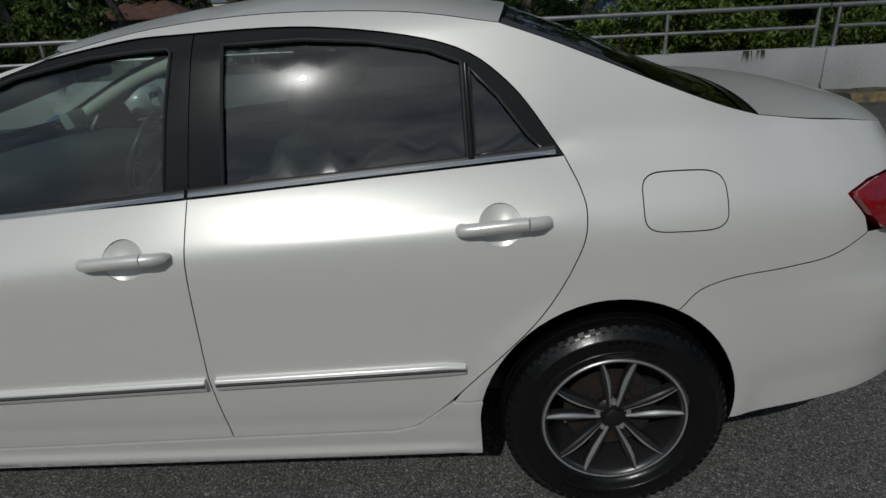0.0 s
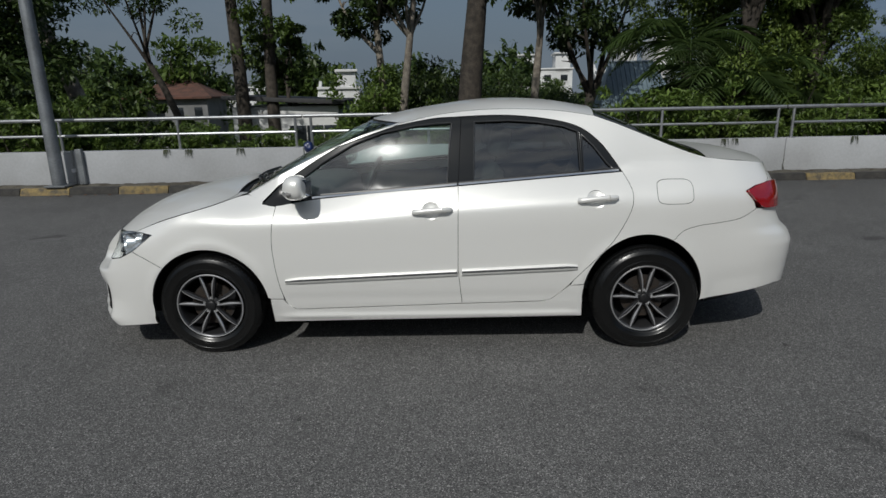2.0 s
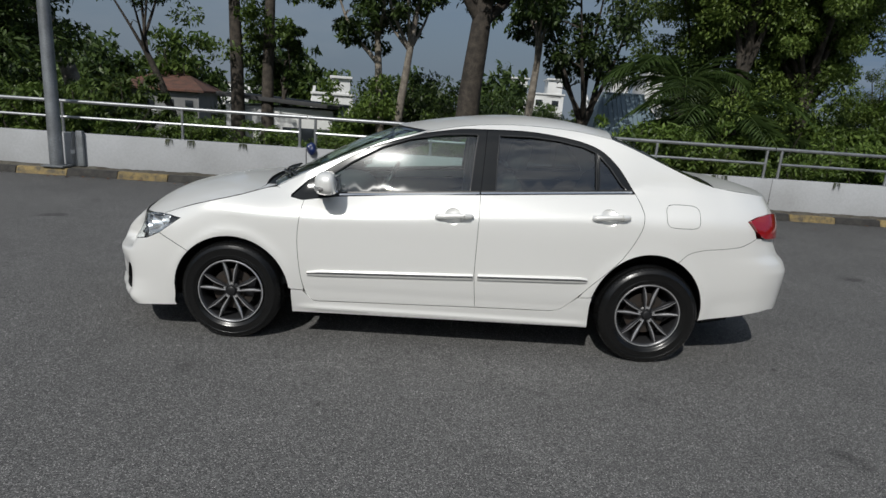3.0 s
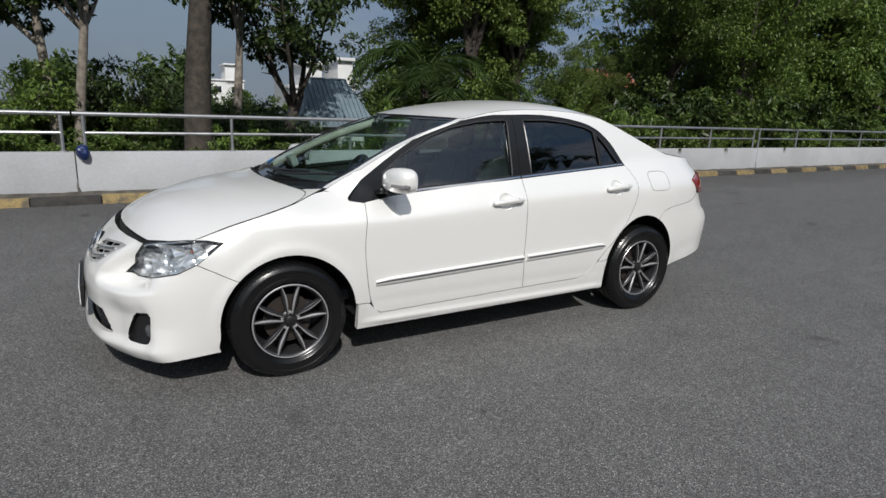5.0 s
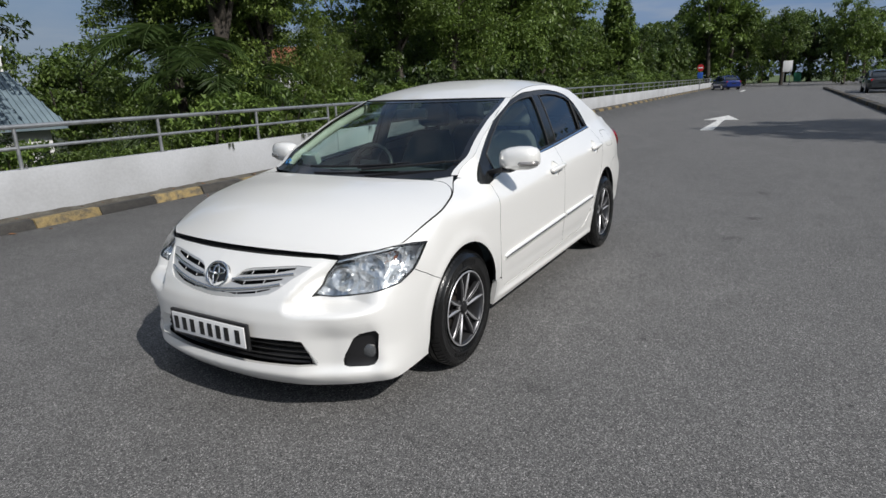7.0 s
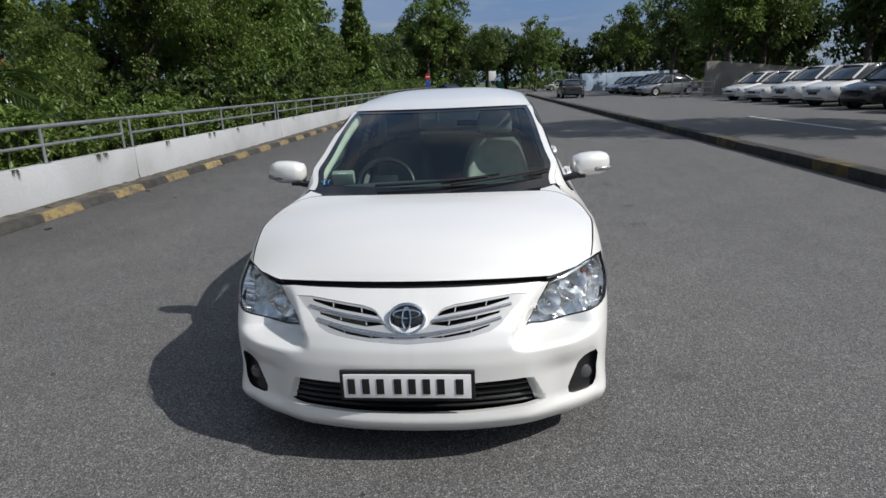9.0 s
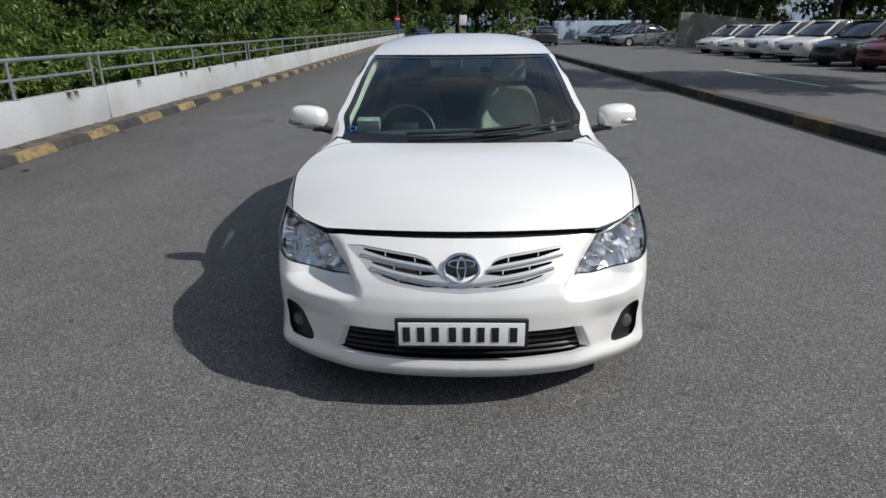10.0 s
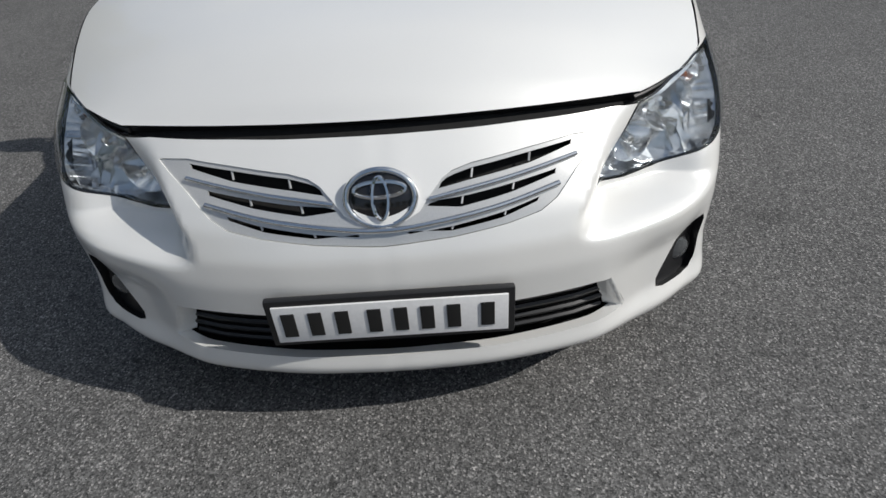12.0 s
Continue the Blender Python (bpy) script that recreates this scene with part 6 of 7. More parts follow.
# low shrubs right behind the wall
kinds = [bush("leafy green shrub growing behind the railing", 31 + i, 1.3, 0.9, 0.95 + 0.12 * i, (LEAF_FRESH, LEAF_MID, LEAF_MID, LEAF_MID)[i], 48, 66, 0.050, R(-9.5 + 0.9 * i, 6.8, 0.1)) for i in range(4)]
for o in kinds:
    tagged(o, group="shrubs along the wall")
x = -15.0
while x < 75:
    o = rp.choice(kinds)
    s = rp.uniform(0.75, 1.25) * (0.64 if x < 3.5 else 1 if x < 25 else 1.3)
    if not -9.8 < x < -6.6:
        copy_thing(o, R(x, 6.72 + rp.uniform(0, 0.4), 0.08, rp.choice((0, 180)) + rp.uniform(-10, 10), s * 0.94))
    x += rp.uniform(0.65, 1.1) * (0.72 if x < 3.5 else 1 if x < 25 else 2.4)
# taller scrub behind
scrub = [bush("dense mixed scrub on the slope behind the wall", 51 + i, 2.6, 2.2, 1.5 + 0.3 * i, (LEAF_MID, LEAF_DARK, LEAF_FAR)[i], 72, 76, 0.074, R(-13 + 3 * i, 9.3, -0.6)) for i in range(3)]
for o in scrub:
    tagged(o, group="scrub on the slope")
for x in np.arange(-24, 6, 2.2):
    copy_thing(rp.choice(scrub), R(x + rp.uniform(-0.5, 0.5), rp.uniform(8.6, 10.5), -0.9, rp.uniform(0, 360), rp.uniform(0.6, 0.8)))
for x in list(np.arange(6, 30, 2.4)) + list(np.arange(31, 80, 4.5)):
    copy_thing(rp.choice(scrub), R(x + rp.uniform(-0.5, 0.5), rp.uniform(7.7, 9.0), -0.3, rp.uniform(0, 360), rp.uniform(0.85, 1.35)))

# single trees seen over the wall beside the car
tree("old tree with a thick dark trunk and high crown", 3, 14, 4.8, 0.40, 0.62, (0.5, 0.2), LEAF_DARK, BARK, 120, 170, 0.130, 0.64, 7, R(1.1, 15.6, -2.4))
tree("slim tree with a pale forked trunk", 4, 15, 3.6, 0.24, 0.66, (0.9, 0.3), LEAF_DARK, BARK_PALE, 34, 108, 0.17, 0.62, 5, R(-1.85, 27.8, -4.0))
tree("slim tree with a grey trunk", 5, 14.5, 3.2, 0.24, 0.68, (-0.5, 0.2), LEAF_DARK, BARK_PALE, 32, 108, 0.17, 0.58, 5, R(-2.5, 28.4, -4.0))
tree("tall tree with a dark straight trunk and ivy", 6, 17, 3.6, 0.36, 0.80, (-0.2, 0.0), LEAF_MID, BARK, 90, 150, 0.130, 0.42, 7, R(-10.3, 28.8, -4.0))
tree("tall tree with a dark straight trunk", 7, 17, 3.0, 0.33, 0.80, (0.3, 0.1), LEAF_DARK, BARK, 40, 130, 0.130, 0.62, 6, R(-8.9, 29.4, -4.0))
tree("leaning thin tree with an airy dark crown", 8, 15.0, 3.4, 0.22, 0.50, (-2.4, 0.1), LEAF_DARK, BARK, 50, 120, 0.120, 0.80, 5, R(-12.3, 27.6, -4.0))
tree("leaning tree with a pale smooth trunk", 9, 13, 3.8, 0.34, 0.55, (-1.9, 0.2), LEAF_DARK, BARK_PALE, 60, 130, 0.120, 0.66, 5, R(-12.3, 18.6, -2.9))
tree("dense dark tree beside the lamp post", 10, 9, 3.4, 0.3, 0.4, (0, 0), LEAF_DARK, BARK, 170, 200, 0.100, 0.12, 6, R(-13.9, 14.2, -2.0))
tree("slim tree with a bare pale trunk", 11, 14.5, 3.4, 0.25, 0.62, (0.5, 0.1), LEAF_DARK, BARK_PALE, 38, 108, 0.17, 0.66, 5, R(5.2, 28.6, -4.0))
tree("leaning tree with crooked grey limbs", 12, 14, 4.4, 0.36, 0.42, (1.6, 0.2), LEAF_DARK, BARK, 60, 108, 0.17, 0.55, 6, R(7.4, 29.2, -4.0))
palm("bushy palm with arching green fronds", 1, 17, 2.6, 0.9, R(5.6, 9.6, -0.9))
palm("bushy palm with arching green fronds", 2, 15, 2.6, 2.2, R(6.7, 9.8, -0.8))
palm("dark palm with drooping fronds", 3, 14, 2.6, 3.4, R(6.2, 10.8, -1.0))
palm("low palm among the shrubs", 4, 13, 2.2, 0.6, R(9.0, 8.5, -0.3))
palm("dark palm with drooping fronds", 5, 15, 2.5, 1.6, R(7.6, 10.2, -0.9))

far = [tree("distant rounded leafy tree", 80 + i, 9 + i, 4.2, 0.3, 0.4, (0, 0), (LEAF_FAR, LEAF_DARK, LEAF_FAR)[i], BARK, 150, 16, 0.40, 0.1, 6, R(-44 + 9 * i, 62, -4)) for i in range(3)]
for o in far:
    tagged(o, group="far trees")
# leafy wall of trees along the parapet: finely leaved ones near, simpler ones further on
near = [tree("dense leafy roadside tree behind the parapet", 60 + i, (10.5, 9.0, 10.3)[i], (2.5, 2.3, 3.2)[i], 0.2, 0.45, (0.2, 0), (LEAF_FRESH, LEAF_MID, LEAF_MID)[i], BARK, (230, 220, 210)[i], (270, 270, 175)[i], (0.049, 0.049, 0.062)[i], (0.06, 0.06, 0.06)[i], 8, R((7.4, 9.4, 20.0)[i], 10.6 + 0.5 * (i % 2), -1.0), 1.0) for i in range(3)]
thick = [tree("dense leafy roadside tree behind the parapet", 66 + i, 8.5 + 0.9 * i, 3.0, 0.2, 0.45, (0.2, 0), (LEAF_MID, LEAF_FAR, LEAF_MID)[i], BARK, 150, 50, 0.155, 0.06, 7, R(26.5 + 3.0 * i, 10.8 + 0.5 * (i % 2), -1.0), 1.0) for i in range(3)]
for o in near + thick:
    tagged(o, group="roadside trees")
copy_thing(near[0], R(8.2, 13.6, -1.6, 140, 0.95))
copy_thing(near[1], R(10.7, 13.0, -1.5, 60, 1.0))
for x, y, k in ((12.6, 12.0, 0.47), (14.6, 13.0, 0.50), (16.6, 14.5, 0.50)):
    copy_thing(near[int(x) % 2], R(x, y, -1.2, x * 70, k))
for i, x in enumerate((17.2, 22.6, 25.2)):
    copy_thing(near[(i * 2 + 1) % 3], R(x, 10.6 + rp.uniform(-0.5, 1.2), -0.9, 70 + 80 * i, rp.uniform(0.9, 1.15)))
for i, x in enumerate(np.arange(35.5, 92, 3.0)):
    copy_thing((thick if x < 56 else far)[(i * 2 + 1) % 3], R(x + rp.uniform(-0.6, 0.6), 10.4 + rp.uniform(-0.7, 1.6), -0.9, rp.uniform(0, 360), rp.uniform(0.62, 0.85) if x < 50 else rp.uniform(0.6, 0.8)))
for x, y, k in ((86, 6.6, 1.45), (90, 4.4, 1.55), (94, 2.6, 1.0), (80, -8.2, 0.95), (84, -10.5, 0.8)):
    copy_thing(thick[2], R(x, y, -0.4, x * 30, k))
for i, x in enumerate(np.arange(24, 62, 5.5)):
    copy_thing(thick[i % 3], R(x, 16.5 + rp.uniform(-1, 1.5), -2.0, rp.uniform(0, 360), rp.uniform(1.0, 1.25)))
# conical tree further along
rc = np.random.default_rng(5)
cone = thing("conifer", "tall conical green tree behind the railing", "tree", R(45, 9.2, -0.6))
v, f = tube([(0, 0, 0), (0, 0, 9.5)], [0.2, 0.04], 10)
link_mesh("trunk", v, f, BARK, cone)
cp = [(math.cos(a) * r, math.sin(a) * r, z) for z in np.arange(0.8, 9.6, 0.42) for r0 in (1.0, 0.55) for a in rc.uniform(0, 6.28, 7) for r in ((2.3 * (1 - z / 10.2)) * r0,)]
lv, lf = leaf_cloud(cp, [0.45] * len(cp), 38, 0.17, rc)
cloud_part("crown", lv, lf, LEAF_MID, cone)

# far greenery behind the houses and across the car park
for i in range(52):
    x, y, k, turn = -75 + i * 3.6 + rp.uniform(-1.5, 1.5), rp.uniform(48, 95), rp.uniform(0.55, 0.85), rp.uniform(0, 360)
    slope = (x + 0.9) / (y + 4.2)
    if not (-0.48 < slope < -0.30 or -0.26 < slope < -0.09 or 0.14 < slope < 0.42 or 0.83 < slope < 1.0):
        copy_thing(far[i % 3], R(x, y, -4.5, turn, k))
for x, y, k in ((-16.9, 70, 1.22), (-12.2, 68, 0.95), (-37.6, 70, 0.98), (-42.5, 66, 1.25), (8.9, 72, 1.12), (-1.8, 70, 0.98), (-28.5, 74, 0.95), (-33.0, 72, 1.0)):
    copy_thing(far[int(-x) % 3], R(x, y, -4.3, x * 40, k))
# a nearer belt of trees below the wall, with gaps that show the houses
belt = [tree("leafy garden tree below the wall", 110 + i, 8 + i, 3.6, 0.22, 0.4, (0, 0), (LEAF_MID, LEAF_DARK)[i], BARK, 160, 62, 0.15, 0.08, 6, R(-3.6 + 4.1 * i, 29.5 + i, -4.2, 0, 0.86 - 0.06 * i)) for i in range(2)]
for o in belt:
    tagged(o, group="garden trees")
for x, y, k in ((-31, 33, 0.9), (-27, 30, 0.95), (-22.5, 31, 0.95), (-18.5, 33, 0.5), (-15.5, 28, 0.45), (-12.0, 36, 0.58), (-1.6, 33, 0.86), (3.4, 33, 0.8), (6.0, 35, 0.62), (8.6, 27, 0.36), (-5.4, 27, 0.48), (-20, 46, 0.55), (-14.6, 52, 0.72), (-8.0, 27, 0.36), (-11, 25, 0.34), (15.5, 29, 0.5), (4.6, 30, 0.74), (7.4, 36, 0.7), (-7.0, 44, 0.6), (-2.8, 36, 0.84), (0.6, 29, 0.8), (5.2, 44, 0.95), (7.6, 42, 0.9), (10.2, 45, 0.92), (22.5, 45, 1.45), (26.5, 47, 1.4), (30.5, 46, 1.2), (12.3, 38, 0.82), (9.6, 37, 0.73), (14.4, 39, 0.8), (20, 23, 0.66), (24, 25, 0.70), (28.5, 27, 0.72), (17.5, 20, 0.62), (34, 30, 0.8), (5.2, 25.5, 0.74), (3.0, 25.5, 0.74), (7.1, 25.2, 0.70), (9.0, 24.5, 0.55)):
    copy_thing(belt[int(abs(x)) % 2], R(x, y, -4.2, x * 50, k))
tree("slim garden tree with a round crown", 115, 9.2, 1.6, 0.14, 0.8, (0, 0), LEAF_DARK, BARK, 40, 90, 0.14, 0.74, 5, R(-8.1, 30, -4.2))
for i in range(30):
    copy_thing(far[i % 3], R(14 + i * 3.6 + rp.uniform(-1, 1), -36 + rp.uniform(-5, 5), 0.6, rp.uniform(0, 360), rp.uniform(0.7, 0.95)))
for i in range(26):
    copy_thing(far[i % 3], R(112 + rp.uniform(-4, 14), -42 + i * 3.6, -0.2, rp.uniform(0, 360), rp.uniform(0.75, 1.2)))
for i in range(10):
    copy_thing(far[i % 3], R(-70 + i * 8.4, -38 + rp.uniform(-4, 4), 0.6, rp.uniform(0, 360), rp.uniform(0.8, 1.2)))
for i in range(7):
    copy_thing(far[i % 3], R(-62 + rp.uniform(-4, 4), -30 + i * 9, -0.2, rp.uniform(0, 360), rp.uniform(0.8, 1.2)))

# trees of the car park with forked trunks, whose shade falls on the road
lot = [tree("car park tree with a forked trunk", 95 + i, 11, 4.2, 0.28, 0.38, (0.2 * i, 0.2), (LEAF_FAR, LEAF_MID)[i], BARK, 130, 75, 0.18, 0.42, 7, R(11.2 + 36 * i, -14.8 - 6 * i, 0)) for i in range(2)]
for o in lot:
    tagged(o, group="car park trees")
for x, y, s in ((33, -23.5, 1.15), (40, -24, 1.0), (51, -22, 1.1), (58, -20, 1.05), (66, -19, 1.0), (28, -27, 1.2), (22, -26, 1.1), (16, -27, 1.1), (75, -17, 1.0), (90, 8, 1.1), (88, -2, 0.9)):
    copy_thing(lot[int(x) % 2], R(x, y - (3.0 if y < -15 else 0), 0, x * 40, s * 0.90))


# ---------------------------------------------------------------- houses beyond the slope
WHITE_WALL = material("white_house_wall", (0.72, 0.72, 0.71), 0.8, color2=(0.6, 0.6, 0.59), scale=0.4, fine=0.04, fine_scale=8)
GREY_WALL = material("grey_house_wall", (0.22, 0.22, 0.22), 0.85, color2=(0.16, 0.16, 0.16), scale=0.6)
METAL_ROOF = material("blue_grey_metal_roof", (0.20, 0.26, 0.29), 0.45, 0.2, color2=(0.15, 0.20, 0.23), scale=0.7)
CLAY = material("orange_clay_tile", (0.29, 0.10, 0.05), 0.85, color2=(0.20, 0.075, 0.04), scale=1.1, fine=0.25, fine_scale=9)
OLD_CLAY = material("weathered_clay_tile", (0.13, 0.060, 0.042), 0.9, color2=(0.07, 0.04, 0.03), scale=1.3, fine=0.25, fine_scale=9)
DARK_ROOF = material("dark_flat_roof", (0.05, 0.05, 0.052), 0.8, fine=0.1, fine_scale=6)
PANE = material("dark_house_window", (0.02, 0.024, 0.028), 0.1, coat=0.4)


def pane_grid(root, w, d, z0, storeys, n):
    for k in range(storeys):
        for i in range(n):
            x = -w / 2 + w * (i + 0.5) / n
            win = box_part("window", (w / n * 0.42, 0.06, 1.0), pose(x, -d / 2 - 0.005, z0 + 1.5 + 3.0 * k), PANE, root, 0.01)
            box_part("sill", (w / n * 0.62, 0.14, 0.07), pose(x, -d / 2 - 0.06, z0 + 0.88 + 3.0 * k), WHITE_WALL, win, 0.01)


def flat_house(label, m, w, d, h, n=3):
    """White modern house: two offset boxes, parapet, slanted stair wall, dark windows."""
    root = thing("house", label, "house", m)
    box_part("wall", (w, d, h), pose(0, 0, h / 2), WHITE_WALL, root, 0.04)
    box_part("wall", (w * 0.45, d * 0.8, h * 0.35), pose(w * 0.2, -0.1 * d, h * 1.1), WHITE_WALL, root, 0.04)
    roof_ = box_part("roof", (w * 1.06, d * 1.06, 0.25), pose(0, 0, h), WHITE_WALL, root, 0.03)
    box_part("roof", (w * 0.55, d * 0.9, 0.25), pose(w * 0.2, -0.1 * d, h * 1.29), WHITE_WALL, root, 0.03)
    pane_grid(root, w, d, h - 6.0, 2, n)
    v = [(-w / 2 - 0.15, -d / 2 - 0.6, 0), (-w / 2 - 0.15, d / 2, 0), (-w / 2 - 0.15, d / 2, h * 1.15), (-w / 2 - 0.15, -d / 2 - 0.6, h * 0.8)]
    link_mesh("wing_wall", v + [(x + 0.3, y, z) for x, y, z in v], [(0, 1, 2, 3), (4, 7, 6, 5), (0, 4, 5, 1), (1, 5, 6, 2), (2, 6, 7, 3), (3, 7, 4, 0)], WHITE_WALL, root, False)
    return root


def pitched_house(label, m, w, d, h, rise, roof_mat, wall_mat, ribs=0, hip=0.3):
    root = thing("house", label, "house", m)
    box_part("wall", (w, d, h), pose(0, 0, h / 2), wall_mat, root, 0.03)
    e = 0.6
    x0, x1, y0, y1 = -w / 2 - e, w / 2 + e, -d / 2 - e, d / 2 + e
    hx = w * hip
    v = [(x0, y0, h), (x1, y0, h), (x1, y1, h), (x0, y1, h), (x0 + hx, 0, h + rise), (x1 - hx, 0, h + rise)]
    v += [(a, b, c - 0.18) for a, b, c in v[:4]]
    rf = link_mesh("roof", v, [(0, 1, 5, 4), (2, 3, 4, 5), (1, 2, 5), (3, 0, 4), (6, 7, 1, 0), (7, 8, 2, 1), (8, 9, 3, 2), (9, 6, 0, 3)], roof_mat, root, False)
    for i in range(ribs):
        x = x0 + (x1 - x0) * (i + 0.5) / ribs
        t = min(1, max(0.12, min((x - x0) / hx, (x1 - x) / hx))) if hx else 1
        tube_part("roof_rib", [(x, y0, h + 0.03), (x, y0 + (0 - y0) * t, h + 0.03 + rise * t)], 0.05, roof_mat, rf, 5)
    tube_part("ridge", [(x0 + hx, 0, h + rise + 0.02), (x1 - hx, 0, h + rise + 0.02)], 0.09, roof_mat, rf, 6)
    pane_grid(root, w, d, h - 3.0, 1, 4)
    return root


flat_house("white modern house with a slanted stair wall", R(-10.4, 63, -4, 8), 4.2, 7, 5.9, 2)
flat_house("white terraced house seen over the trees", R(14, 98, -4, -6), 5.5, 8, 8.2, 2)
flat_house("white terraced house seen over the trees", R(21, 104, -4, -6), 5.5, 8, 8.6, 2)
for x, y, h in ((15.4, 48.6, 6.7), (18.4, 49.2, 7.1)):
    flat_house("bright white stepped terrace house behind the metal roof", R(x, y, -4, -8), 2.9, 7, h, 2)
pitched_house("house with a ribbed blue-grey metal roof", R(11.9, 33, -4, -8), 3.2, 6, 4.3, 2.6, METAL_ROOF, WHITE_WALL, 16, 0.3)
pitched_house("bungalow with an orange tiled roof", R(-26.5, 60, -4, 6), 7.2, 8, 5.3, 1.5, OLD_CLAY, GREY_WALL, 0, 0.35)
pitched_house("house with a bright orange tiled roof", R(57.3, 53, -4, -40), 6.0, 8, 8.8, 2.2, CLAY, WHITE_WALL, 0, 0.1)
low = thing("shed", "low pale building with a dark flat roof", "building", R(-8.4, 33, -4, 3))
box_part("wall", (5.8, 7, 4.8), pose(0, 0, 2.4), WHITE_WALL, low, 0.03)
box_part("roof", (6.6, 8, 0.22), pose(0, 0, 5.15, 0, 3, 0), DARK_ROOF, low, 0.02)
for i in range(3):
    box_part("window", (0.9, 0.08, 1.5), pose(0.6 + 0.95 * i, -3.5, 3.0), PANE, low, 0.01)
for i in range(3):
    block = thing("apartment_block", "distant white apartment block", "building", R(-70 - 30 * i, 240 + 10 * i, -4, 4 * i), group="far blocks")
    box_part("wall", (22, 10, 13), pose(0, 0, 6.5 - 4.5), WHITE_WALL, block, 0.05)
    box_part("roof", (23, 11, 0.4), pose(0, 0, 8.7), GREY_WALL, block, 0.05)
    for k in range(3):
        for j in range(9):
            box_part("window", (1.4, 0.1, 1.4), pose(-9.6 + 2.4 * j, -5.02, 1.0 + 2.9 * k), PANE, block, 0.02)


# ---------------------------------------------------------------- parked cars
CAR_WHITE = material("white_car_paint", (0.70, 0.70, 0.69), 0.3, coat=0.8, fine=0.03, fine_scale=40)
CAR_SILVER = material("silver_car_paint", (0.34, 0.35, 0.36), 0.3, 0.6, coat=0.8, fine=0.03, fine_scale=40)
CAR_GREY = material("dark_grey_car_paint", (0.035, 0.040, 0.045), 0.3, 0.3, coat=0.9, fine=0.05, fine_scale=40)
CAR_RED = material("red_car_paint", (0.16, 0.012, 0.018), 0.3, 0.1, coat=0.9, fine=0.05, fine_scale=40)
CAR_BLUE = material("blue_car_paint", (0.012, 0.03, 0.16), 0.3, 0.1, coat=0.9, fine=0.05, fine_scale=40)
CAR_BLACK = material("black_car_paint", (0.012, 0.012, 0.014), 0.25, coat=0.9, fine=0.05, fine_scale=40)


def ring_loft(rows, mat, name, parent):
    """Closed cross sections (x, [(y, z) ...]) joined along x, ends capped."""
    n = len(rows[0][1])
    v = [(x, y, z) for x, sec in rows for y, z in sec]
    f = [(i * n + k, i * n + (k + 1) % n, (i + 1) * n + (k + 1) % n, (i + 1) * n + k) for i in range(len(rows) - 1) for k in range(n)]
    f += [tuple(range(n))[::-1], tuple((len(rows) - 1) * n + k for k in range(n))]
    f = [q[::-1] for q in f]
    return link_mesh(name, v, f, mat, parent, True, 35)


def section(w, z0, z1, round_=0.12, top=0.86):
    half = [(0.0, z0), (w * 0.9, z0), (w, z0 + 0.14), (w * 1.01, (z0 + z1) / 2), (w * 0.985, z1 - round_), (w * top, z1 - 0.02), (0.0, z1)]
    return half + [(-y, z) for y, z in half[1:-1][::-1]]


